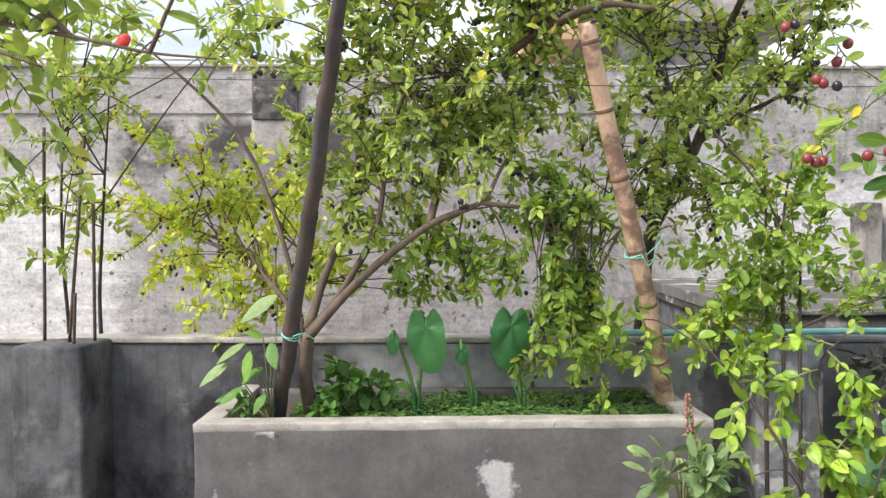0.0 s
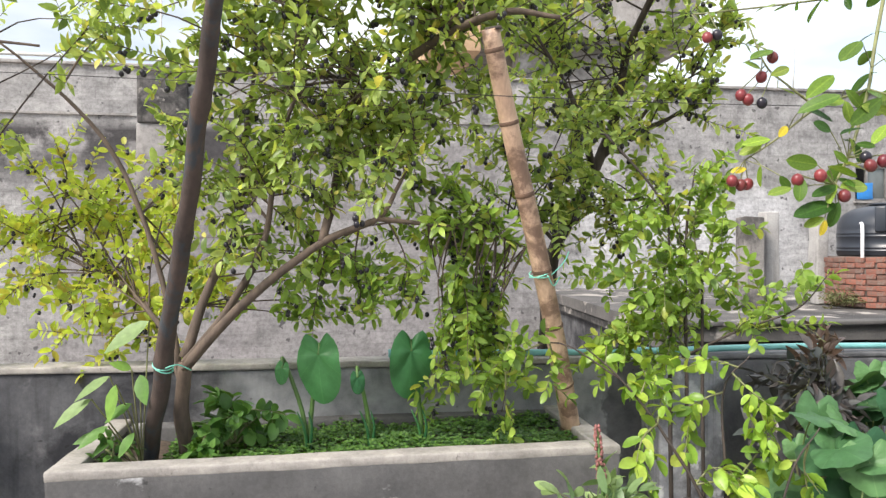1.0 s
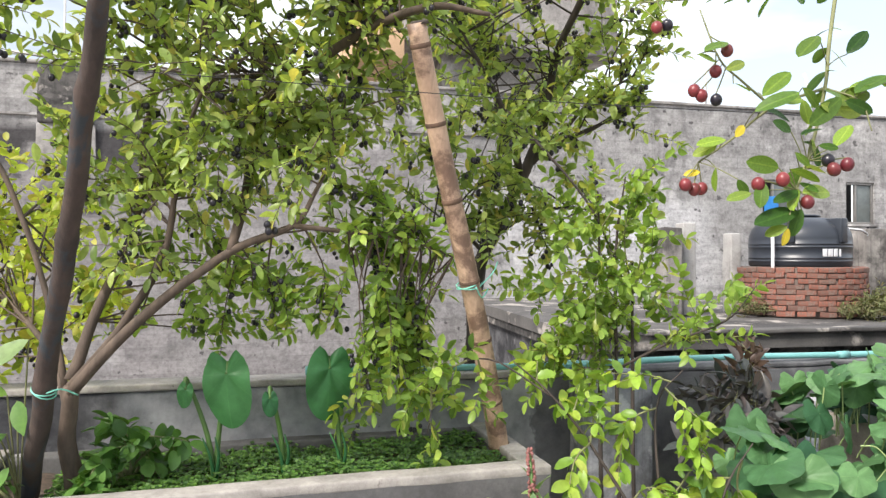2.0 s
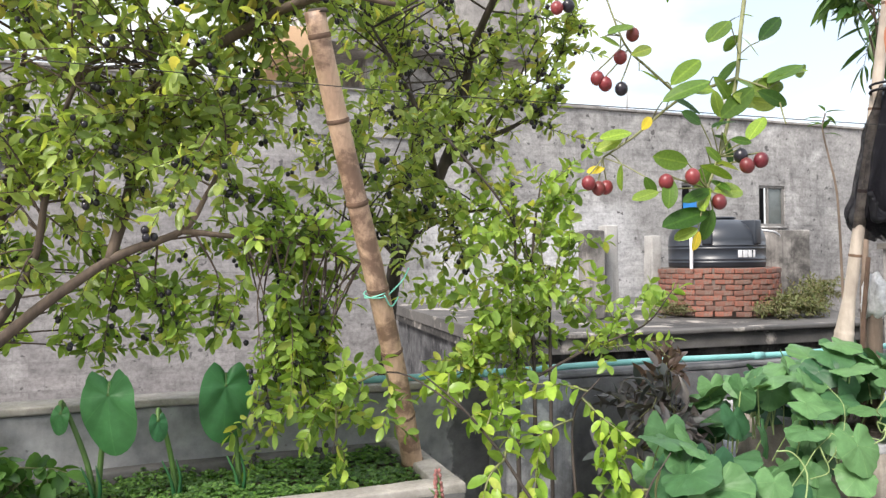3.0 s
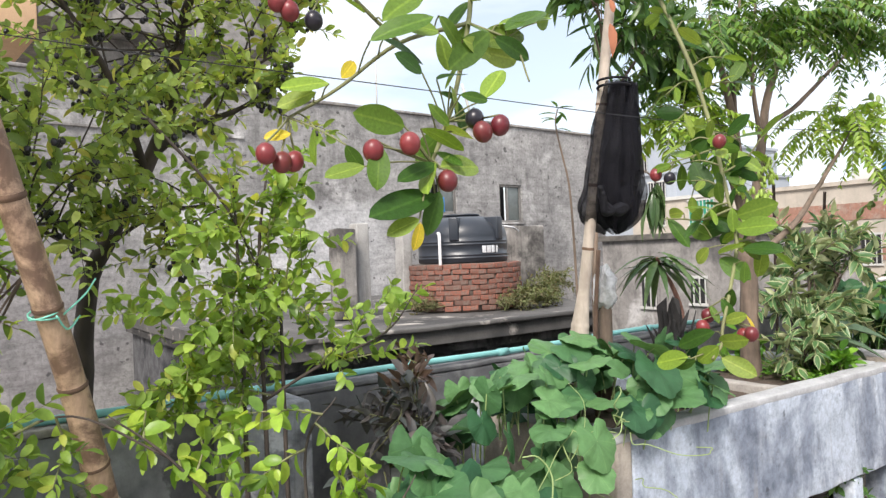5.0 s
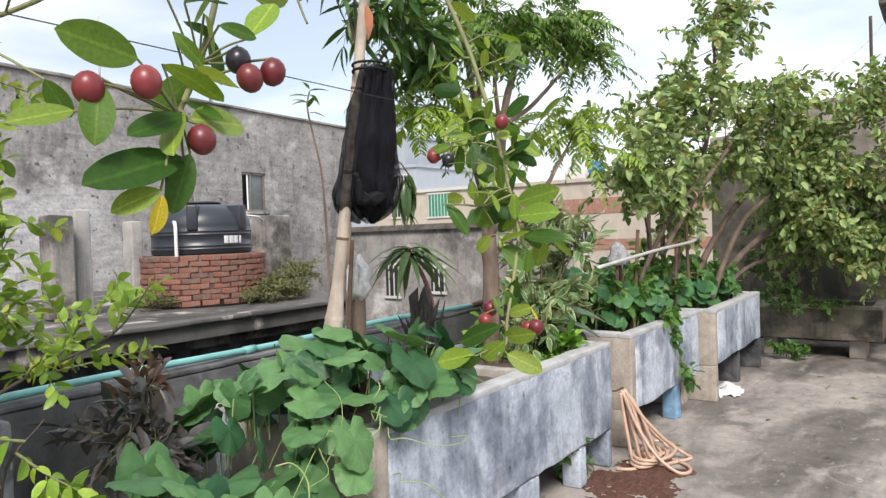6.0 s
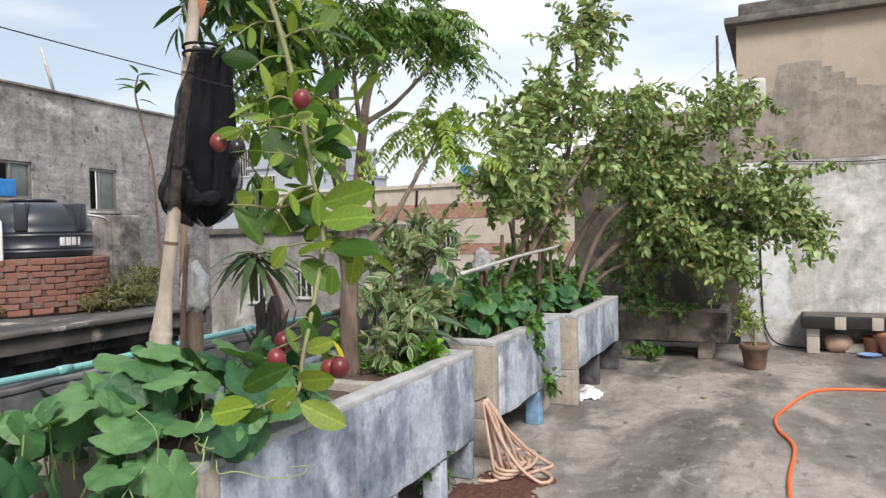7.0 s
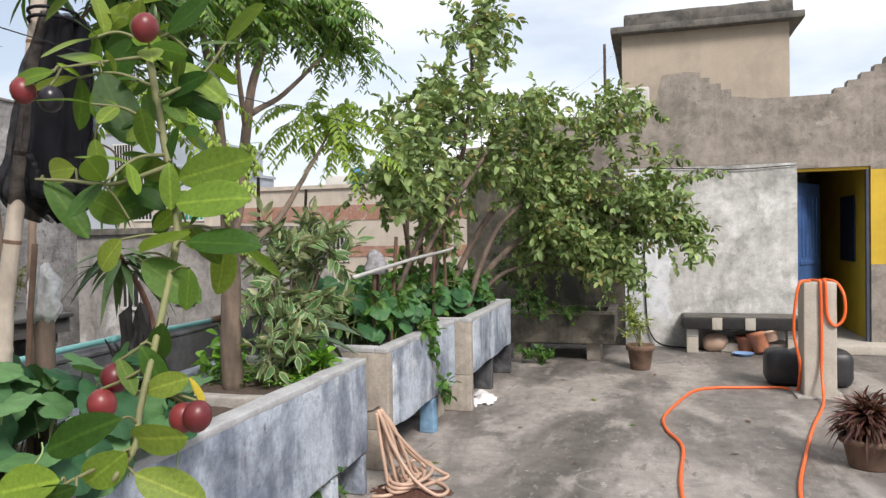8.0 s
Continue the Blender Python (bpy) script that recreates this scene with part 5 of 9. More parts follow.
LIMBS1 += [
    ([(-0.35, 3.32, 1.06), (-0.28, 3.4, 1.3), (-0.18, 3.46, 1.6), (-0.15, 3.5, 1.95), (-0.1, 3.5, 2.3)], [0.022, 0.018, 0.015, 0.011, 0.005]),
    ([(0.17, 3.29, 1.49), (0.22, 3.38, 1.72), (0.26, 3.42, 2.0), (0.40, 3.40, 2.14), (0.62, 3.30, 2.27), (0.84, 3.15, 2.33), (1.05, 3.1, 2.3)], [0.016, 0.020, 0.020, 0.018, 0.017, 0.014, 0.008]),
    ([(0.62, 3.30, 2.27), (0.72, 3.2, 2.42), (0.78, 3.1, 2.62)], [0.014, 0.011, 0.006]),
    ([(0.03, 3.36, 1.95), (0.1, 3.3, 2.2), (-0.02, 3.2, 2.5)], [0.008, 0.007, 0.003]),
]
LIMBS1 += [
    ([(-0.37, 3.36, 0.95), (-0.43, 3.4, 1.23), (-0.55, 3.45, 1.61), (-0.72, 3.5, 1.92), (-1.0, 3.5, 2.2), (-1.2, 3.5, 2.35)], [0.012, 0.011, 0.010, 0.009, 0.006, 0.003]),
    ([(-0.36, 3.38, 0.9), (-0.55, 3.65, 1.15), (-0.9, 3.9, 1.4), (-1.3, 4.0, 1.55)], [0.016, 0.012, 0.008, 0.003]),
]
UP1 = [((0.55, 3.3, 2.46), (0.36, 0.25, 0.22), 14), ((0.17, 3.42, 2.14), (0.68, 0.42, 0.50), 58), ((-0.10, 3.38, 1.66), (0.40, 0.30, 0.42), 26), ((0.40, 3.28, 1.9), (0.36, 0.27, 0.32), 16), ((0.0, 3.3, 2.62), (0.6, 0.4, 0.2), 20), ((-0.5, 3.3, 2.35), (0.25, 0.25, 0.2), 7), ((0.75, 3.35, 2.46), (0.42, 0.3, 0.26), 24), ((0.72, 3.32, 2.13), (0.26, 0.2, 0.16), 9)]
LOW1 = [((0.68, 3.46, 1.38), (0.30, 0.24, 0.54), 29), ((0.35, 3.52, 1.36), (0.38, 0.2, 0.28), 10), ((0.0, 3.65, 1.32), (0.5, 0.2, 0.24), 10), ((0.80, 3.40, 0.98), (0.20, 0.16, 0.24), 12)]
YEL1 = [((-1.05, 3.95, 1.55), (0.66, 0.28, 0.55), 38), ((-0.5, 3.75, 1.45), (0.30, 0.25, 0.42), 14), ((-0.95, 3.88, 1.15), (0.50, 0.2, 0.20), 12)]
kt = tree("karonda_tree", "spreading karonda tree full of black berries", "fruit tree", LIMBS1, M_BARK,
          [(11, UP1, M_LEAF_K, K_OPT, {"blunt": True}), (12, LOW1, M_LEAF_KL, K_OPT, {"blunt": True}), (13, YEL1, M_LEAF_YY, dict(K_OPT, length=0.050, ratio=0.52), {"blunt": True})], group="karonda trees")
berries(kt, 3, HUNG[11], M_BERRY_K, 0.0100, 340)
berries(kt, 4, HUNG[13], M_BERRY_K, 0.0085, 110)
berries(kt, 6, HUNG[12], M_BERRY_K, 0.0090, 130)

LIMBS2 = [
    ([(1.18, 4.15, 0.2), (1.20, 4.12, 0.9), (1.25, 4.1, 1.44), (1.41, 4.1, 1.76), (1.50, 4.1, 1.95), (1.54, 4.1, 2.06)], [0.042, 0.038, 0.034, 0.031, 0.027, 0.022]),
    ([(1.49, 4.1, 1.92), (1.58, 4.07, 2.00), (1.68, 4.02, 2.05), (1.80, 3.98, 2.10), (1.98, 3.92, 2.22)], [0.022, 0.020, 0.016, 0.010, 0.004]),
    ([(1.45, 4.1, 1.84), (1.38, 4.0, 2.02), (1.28, 3.9, 2.2), (1.1, 3.8, 2.45)], [0.022, 0.017, 0.012, 0.005]),
    ([(1.54, 4.1, 2.03), (1.57, 4.05, 2.25), (1.60, 3.9, 2.5), (1.72, 3.4, 2.86), (1.80, 2.75, 2.86), (1.62, 2.25, 2.42), (1.44, 1.93, 1.98)], [0.024, 0.020, 0.017, 0.013, 0.010, 0.007, 0.004]),
]
LIMBS2 += [
    ([(1.80, 2.75, 2.86), (2.18, 2.4, 2.5), (1.98, 2.06, 2.0)], [0.009, 0.007, 0.004]),
    ([(1.60, 4.06, 2.01), (1.75, 4.0, 2.2), (2.0, 3.9, 2.36)], [0.012, 0.008, 0.003]),
    ([(1.30, 4.1, 1.56), (1.44, 4.0, 1.66), (1.62, 3.9, 1.70), (1.78, 3.85, 1.66)], [0.010, 0.008, 0.005, 0.002]),
    ([(1.25, 4.1, 1.5), (1.1, 3.9, 1.6), (0.95, 3.7, 1.62)], [0.012, 0.008, 0.003]),
    ([(1.35, 3.55, 1.95), (1.55, 3.5, 1.7), (1.68, 3.5, 1.45)], [0.006, 0.005, 0.003]),
]
UP2 = [((1.40, 4.0, 2.30), (0.64, 0.36, 0.44), 38), ((1.15, 3.75, 1.85), (0.38, 0.25, 0.42), 23), ((1.45, 3.8, 1.66), (0.38, 0.2, 0.24), 11), ((1.5, 3.6, 2.7), (0.6, 0.4, 0.2), 12), ((1.75, 3.8, 2.1), (0.3, 0.2, 0.2), 8), ((1.0, 3.9, 2.65), (0.55, 0.3, 0.22), 15), ((1.9, 3.9, 2.55), (0.3, 0.25, 0.2), 9)]
kt2 = tree("karonda_tree", "old karonda tree with dark forked trunk", "fruit tree", LIMBS2, M_BARKD, [(21, UP2, M_LEAF_K, dict(K_OPT, from_z=1.4), {"blunt": True})], group="karonda trees")
berries(kt2, 5, HUNG[21], M_BERRY_K, 0.0100, 270)

# slender stems in front of the pier
LIMBS3 = [
    ([(1.62, 3.5, 0.0), (1.61, 3.5, 0.7), (1.61, 3.5, 1.3), (1.60, 3.5, 1.74)], [0.010, 0.009, 0.007, 0.003]),
    ([(1.70, 3.5, 0.0), (1.68, 3.5, 0.9), (1.68, 3.5, 1.5), (1.72, 3.5, 1.8)], [0.009, 0.008, 0.006, 0.003]),
    ([(1.76, 3.5, 0.0), (1.75, 3.5, 0.8), (1.75, 3.5, 1.45)], [0.009, 0.008, 0.005]),
    ([(1.66, 3.5, 1.0), (1.85, 3.4, 1.12), (2.05, 3.3, 1.22), (2.15, 3.25, 1.36)], [0.007, 0.006, 0.004, 0.002]),
    ([(1.60, 2.95, 0.0), (1.55, 2.97, 0.5), (1.40, 3.0, 0.8), (1.25, 3.03, 1.0), (1.12, 3.06, 1.12)], [0.008, 0.007, 0.005, 0.004, 0.002]),
]
LIMBS3 += [
    ([(1.62, 2.95, 0.0), (1.62, 3.0, 0.6), (1.62, 3.03, 0.95), (1.72, 3.03, 1.08)], [0.008, 0.006, 0.004, 0.002]),
    ([(1.66, 2.93, 0.0), (1.72, 2.9, 0.4), (1.80, 2.9, 0.7), (1.9, 2.9, 0.85)], [0.007, 0.005, 0.004, 0.002]),
    ([(1.25, 3.03, 1.0), (1.05, 3.12, 1.12), (0.9, 3.2, 1.05), (0.85, 3.22, 0.85)], [0.004, 0.003, 0.003, 0.002]),
    ([(1.55, 2.97, 0.5), (1.45, 2.9, 0.62), (1.32, 2.88, 0.6)], [0.004, 0.003, 0.002]),
]
MID3 = [((1.66, 3.52, 1.46), (0.38, 0.20, 0.40), 26), ((1.98, 3.32, 1.22), (0.24, 0.12, 0.14), 5), ((1.42, 3.50, 1.12), (0.26, 0.15, 0.28), 13), ((0.90, 3.22, 1.0), (0.15, 0.12, 0.32), 7)]
LOW3 = [((1.20, 3.05, 0.98), (0.2, 0.10, 0.22), 3), ((1.62, 3.03, 0.94), (0.3, 0.13, 0.18), 4), ((1.42, 2.98, 0.72), (0.3, 0.13, 0.2), 3), ((1.78, 2.92, 0.64), (0.28, 0.15, 0.24), 6), ((1.6, 2.85, 0.42), (0.3, 0.15, 0.2), 5)]
tree("karonda_sapling", "slender karonda saplings with bright new leaves", "sapling", LIMBS3, M_BARKD,
     [(31, MID3, M_LEAF_KL, dict(K_OPT, length=0.050, ratio=0.56, from_z=0.6), {"blunt": True}), (32, LOW3, M_LEAF_Y, dict(K_OPT, length=0.062, ratio=0.60, twig=0.2, gap=0.036, up=0.9, sag=0.40, from_z=0.35), {"blunt": True, "droop": 0.35})], 6, "", M_TWIG)

# stems by the first pier and the branch that hangs in over it
LIMBS4 = [
    ([(-1.90, 4.15, 0.1), (-1.86, 4.05, 0.9), (-1.80, 3.9, 1.5), (-1.72, 3.8, 2.1)], [0.012, 0.010, 0.008, 0.004]),
    ([(-1.66, 4.15, 0.1), (-1.65, 4.0, 0.95), (-1.58, 3.9, 1.5), (-1.42, 3.7, 2.2)], [0.013, 0.011, 0.008, 0.004]),
]
CL4 = [((-1.72, 3.75, 1.6), (0.32, 0.25, 0.5), 8), ((-1.5, 3.6, 2.15), (0.5, 0.3, 0.3), 10), ((-0.9, 3.3, 2.4), (0.4, 0.3, 0.12), 6)]
tree("leafy_sapling", "thin sapling with bright leaves beyond the pier", "sapling", LIMBS4, M_BARKD, [(41, CL4, M_LEAF_K, dict(K_OPT, from_z=0.9, length=0.06), {})], 6)
LIMBS5 = [
    ([(-1.75, 2.3, 0.0), (-1.7, 2.3, 1.0), (-1.55, 2.25, 1.8), (-1.1, 2.0, 2.05), (-0.6, 1.75, 2.02), (-0.2, 1.65, 1.95)], [0.030, 0.026, 0.020, 0.012, 0.008, 0.003]),
    ([(-1.1, 2.0, 2.05), (-0.9, 1.9, 1.95), (-0.55, 1.85, 1.82)], [0.008, 0.006, 0.003]),
    ([(-1.55, 2.25, 1.8), (-1.0, 1.85, 1.98), (-0.53, 1.70, 1.87), (-0.36, 1.70, 1.835), (-0.22, 1.68, 1.80), (-0.08, 1.66, 1.78)], [0.009, 0.007, 0.005, 0.004, 0.003, 0.002]),
]
CL5 = [((-0.45, 1.72, 1.93), (0.28, 0.14, 0.08), 6), ((-0.85, 2.0, 1.83), (0.24, 0.2, 0.18), 7), ((-0.05, 1.62, 1.97), (0.16, 0.1, 0.05), 2)]
overhang = tree("leaning_sapling", "leaning sapling whose leafy branch overhangs the path", "sapling", LIMBS5, M_BARK, [(51, CL5, M_LEAF_K, dict(gap=0.034, length=0.055, ratio=0.5, twig=0.2, sag=0.3, from_z=1.7), {"blunt": True})], 7)


g = Geo()
g.lathe([(0.002, -0.018), (0.008, -0.010), (0.012, 0.003), (0.007, 0.015), (0.001, 0.020)], (-0.285, 1.698, 1.826), 10, Matrix.Rotation(0.9, 4, "Y"))
g.v = [tuple(Vector(q) + noise.noise_vector(Vector(q) * 50) * 0.008) for q in g.v]
part("young_leaf", g, M_REDPETAL, overhang, "curled bright red young leaf")


def frond_spots(rng, root, way, length, pairs, leaflet, ratio):
    """One feather leaf: a drooping stalk with paired leaflets."""
    way = np.array(way, float)
    way /= np.linalg.norm(way)
    spots, path = [], []
    side = np.cross(way, np.array([0, 0, 1.0]))
    side /= np.linalg.norm(side) + 1e-9
    for i in range(pairs + 1):
        f = i / pairs
        p = np.array(root) + way * length * f + np.array([0, 0, -0.62 * length * f * f])
        path.append(p)
        if i < 2:
            continue
        d = way + np.array([0, 0, -0.9 * f])
        for sgn in (1, -1):
            ln = leaflet * (0.7 + 0.6 * math.sin(math.pi * min(1, f * 0.9))) * rng.uniform(0.85, 1.1)
            spots.append((p, side * sgn + d * 0.35 + np.array([0, 0, -0.45]) + unit(rng) * 0.28, np.cross(d, side) * -1 + unit(rng) * 0.25 + np.array([0, 0, 0.4]), ln, ln * ratio))
    return path, spots


BIL = [
    ([(4.62, 3.55, 0.66), (4.60, 3.54, 1.0), (4.56, 3.52, 1.45)], [0.060, 0.052, 0.047]),
    ([(4.56, 3.52, 1.43), (4.49, 3.5, 1.75), (4.47, 3.5, 2.05), (4.36, 3.48, 2.35), (4.2, 3.45, 2.7)], [0.036, 0.031, 0.027, 0.019, 0.010]),
    ([(4.57, 3.52, 1.46), (4.68, 3.52, 1.72), (4.74, 3.52, 2.0), (4.82, 3.5, 2.35), (5.1, 3.5, 2.75), (5.5, 3.5, 2.95)], [0.037, 0.031, 0.027, 0.023, 0.015, 0.006]),
    ([(4.58, 3.52, 1.32), (4.8, 3.5, 1.46), (5.1, 3.5, 1.62), (5.5, 3.5, 1.95), (5.7, 3.45, 2.2)], [0.022, 0.020, 0.018, 0.012, 0.005]),
]
BIL += [
    ([(4.47, 3.5, 2.05), (4.2, 3.5, 2.2), (3.95, 3.55, 2.35)], [0.018, 0.013, 0.006]),
    ([(4.47, 3.5, 2.0), (4.44, 3.48, 2.4), (4.50, 3.46, 2.85)], [0.017, 0.013, 0.006]),
    ([(4.75, 3.52, 2.05), (4.66, 3.5, 2.4), (4.68, 3.48, 2.85)], [0.016, 0.012, 0.006]),
    ([(4.50, 3.5, 1.62), (4.40, 3.5, 1.85), (4.20, 3.5, 2.02)], [0.020, 0.016, 0.008]),
    ([(4.78, 3.5, 2.15), (5.05, 3.45, 2.3), (5.5, 3.4, 2.62), (5.95, 3.4, 2.85)], [0.018, 0.014, 0.009, 0.004]),
]
bil = thing("bilimbi_tree", "bilimbi tree with feathery leaves and green fruit on its trunk", "fruit tree")
part("trunk", limb_geo(BIL, 10), M_BARKP, bil)
rng = np.random.default_rng(61)
rachis, bspots, lime = Geo(), [], []
for c, h, n in [((4.8, 3.5, 2.72), (0.55, 0.4, 0.25), 84), ((5.45, 3.5, 2.92), (0.5, 0.4, 0.2), 66), ((5.95, 3.4, 2.85), (0.35, 0.3, 0.22), 30), ((5.72, 3.45, 2.22), (0.36, 0.30, 0.24), 52), ((3.95, 3.5, 2.14), (0.26, 0.18, 0.12), 34), ((4.2, 3.45, 2.6), (0.45, 0.35, 0.28), 54),
                ((3.95, 3.55, 2.4), (0.25, 0.25, 0.2), 18), ((5.0, 3.5, 3.2), (0.7, 0.5, 0.25), 36)]:
    for _ in range(n):
        root = np.array(c) + unit(rng) * np.array(h) * rng.uniform(0, 1)
        out = unit(rng) * np.array([1, 1, 0.35]) + np.array([0, 0, 0.15])
        path, sp = frond_spots(rng, root, out, rng.uniform(0.20, 0.42), int(rng.integers(11, 17)), rng.uniform(0.045, 0.062), 0.33)
        rachis.tube(path[::3] + [path[-1]], 0.0022, 4, False)
        if c[2] < 2.3:
            lime += sp
        else:
            bspots += sp
tagged(part("stalk_mass", rachis, M_TWIG, bil), kind="stuff")
tagged(part("crown", leaves(bspots, 62), M_LEAF_B, bil), kind="stuff")
tagged(part("young_crown", leaves(lime, 63), M_LEAF_L, bil, "lime green young feathery leaves"), kind="stuff")
M_GREENFRUIT = plain("green_fruit", (0.30, 0.43, 0.08), 0.4, 0, 0.2, 30, 0.05)
fr = Geo()
fr.lathe([(0.0008, -0.032), (0.008, -0.028), (0.0125, -0.012), (0.0125, 0.008), (0.008, 0.024), (0.002, 0.032)], n=8)
fruit_mesh = mesh_of("bilimbi_fruit", fr, M_GREENFRUIT)
fruit_stalk = Geo()
for c, n in [((4.42, 3.46, 2.12), 8), ((4.36, 3.45, 1.93), 18), ((4.44, 3.46, 1.78), 18), ((4.72, 3.47, 1.93), 16), ((4.71, 3.47, 1.84), 20), ((4.66, 3.46, 1.74), 16), ((4.52, 3.46, 1.70), 14), ((4.50, 3.46, 1.60), 10), ((4.46, 3.45, 2.34), 6), ((4.62, 3.47, 1.42), 5)]:
    top = Vector(c) + Vector((0, 0.02, 0.05))
    for _ in range(n):
        ob = part("fruit", fruit_mesh, M_GREENFRUIT, bil)
        p = np.array(c) + rng.normal(size=3) * np.array([0.034, 0.020, 0.028])
        ob.matrix_world = pose(*p, rng.uniform(-35, 35), rng.uniform(-35, 35), rng.uniform(0, 360)) @ Matrix.Scale(rng.uniform(0.55, 0.85), 4)
        fruit_stalk.tube([tuple(top), tuple(p + np.array([0, 0, 0.02]))], 0.0016, 4, False)
tagged(part("fruit_stalk", fruit_stalk, M_TWIG, bil), kind="stuff")
# guava in the far planter
GUAVA = [
    ([(7.30, 3.35, 0.66), (7.45, 3.3, 1.1), (7.62, 3.25, 1.6), (7.7, 3.1, 2.1), (7.52, 2.95, 2.7), (7.45, 2.9, 3.2), (7.58, 2.86, 3.5)], [0.045, 0.04, 0.034, 0.027, 0.018, 0.010, 0.004]),
    ([(7.75, 3.3, 0.66), (8.0, 3.2, 1.15), (8.3, 3.0, 1.6), (8.7, 2.7, 2.0), (9.1, 2.3, 2.3), (9.3, 1.8, 2.6)], [0.045, 0.04, 0.035, 0.028, 0.018, 0.006]),
    ([(8.10, 3.25, 0.66), (8.4, 3.05, 1.05), (8.8, 2.75, 1.4), (9.15, 2.3, 1.7), (9.3, 1.7, 1.85), (9.35, 1.0, 1.6)], [0.042, 0.038, 0.032, 0.024, 0.015, 0.005]),
]
GUAVA += [
    ([(7.2, 3.3, 0.66), (6.95, 3.3, 1.0), (6.75, 3.3, 1.4), (6.7, 3.25, 1.9), (6.8, 3.2, 2.3)], [0.03, 0.026, 0.022, 0.014, 0.005]),
    ([(6.35, 3.25, 1.05), (6.75, 3.2, 1.42), (7.3, 3.1, 1.8), (7.9, 2.9, 2.2), (8.4, 2.7, 2.45)], [0.022, 0.024, 0.022, 0.016, 0.006]),
    ([(7.5, 3.4, 0.66), (7.55, 3.45, 1.2), (7.8, 3.5, 1.8), (8.2, 3.4, 2.3)], [0.035, 0.03, 0.02, 0.008]),
    ([(6.6, 3.15, 1.25), (7.0, 3.05, 1.62), (7.5, 2.9, 2.05), (7.95, 2.75, 2.45), (8.2, 2.6, 2.8)], [0.026, 0.026, 0.024, 0.018, 0.007]),
]
GUAVA += [
    ([(6.75, 3.3, 1.4), (6.45, 3.25, 1.66), (6.15, 3.2, 1.86), (5.9, 3.18, 2.0)], [0.014, 0.011, 0.008, 0.004]),
    ([(7.75, 3.1, 0.70), (8.0, 3.0, 1.15), (8.25, 2.85, 1.55), (8.65, 2.6, 1.8), (9.0, 2.1, 1.9)], [0.034, 0.032, 0.028, 0.020, 0.008]),
    ([(8.3, 3.2, 0.66), (8.75, 3.0, 1.0), (9.1, 2.6, 1.15), (9.3, 2.2, 1.2)], [0.03, 0.024, 0.015, 0.006]),
]
GCL = [
    ((7.58, 2.88, 3.38), (0.20, 0.2, 0.24), 9),
    ((10.1, 2.05, 3.0), (0.25, 0.30, 0.22), 5),
    ((7.60, 3.0, 2.35), (0.95, 0.6, 0.64), 20),
    ((7.40, 2.9, 3.0), (0.34, 0.35, 0.42), 11),
    ((9.2, 1.95, 1.22), (0.36, 0.36, 0.26), 18),
    ((9.15, 2.55, 1.5), (0.5, 0.4, 0.4), 30),
    ((8.9, 2.3, 2.45), (0.58, 0.5, 0.44), 16),
    ((7.55, 3.45, 2.55), (0.55, 0.4, 0.4), 7),
    ((9.15, 2.35, 2.1), (0.74, 0.6, 0.62), 38),
    ((9.35, 1.50, 1.95), (0.55, 0.58, 0.56), 34),
    ((9.25, 1.68, 2.75), (0.36, 0.38, 0.30), 15),
]
GCL += [
    ((9.3, 1.05, 1.45), (0.28, 0.32, 0.28), 20),
    ((9.15, 2.3, 1.4), (0.5, 0.45, 0.34), 30),
    ((9.1, 1.75, 1.0), (0.16, 0.2, 0.2), 6),
    ((8.3, 2.85, 2.2), (0.68, 0.5, 0.5), 20),
    ((6.8, 3.2, 2.0), (0.38, 0.36, 0.45), 15),
    ((8.2, 2.6, 2.75), (0.75, 0.5, 0.34), 17),
    ((9.8, 2.3, 1.7), (0.4, 0.45, 0.55), 24),
    ((8.75, 2.45, 1.75), (0.45, 0.4, 0.4), 30),
    ((9.35, 1.75, 1.3), (0.4, 0.4, 0.25), 22),
    ((9.5, 2.8, 1.15), (0.4, 0.3, 0.3), 14),
    ((7.0, 3.1, 2.6), (0.42, 0.35, 0.38), 9),
]
GCL += [
    ((7.05, 3.5, 2.2), (0.4, 0.3, 0.4), 9),
    ((6.15, 3.2, 1.88), (0.36, 0.26, 0.34), 15),
    ((7.7, 3.2, 1.85), (0.45, 0.3, 0.26), 10),
    ((7.6, 3.3, 1.48), (0.6, 0.25, 0.26), 12),
]
tree("guava_tree", "wide guava tree leaning out of its planter", "fruit tree", [(pts, [q * 0.84 for q in radii]) for pts, radii in GUAVA], M_GBARK, [(71, GCL, M_LEAF_G, dict(gap=0.044, length=0.080, ratio=0.56, twig=0.46, from_z=0.95, sag=0.18), {"blunt": True, "fold": 0.26, "droop": 0.40})], 9)

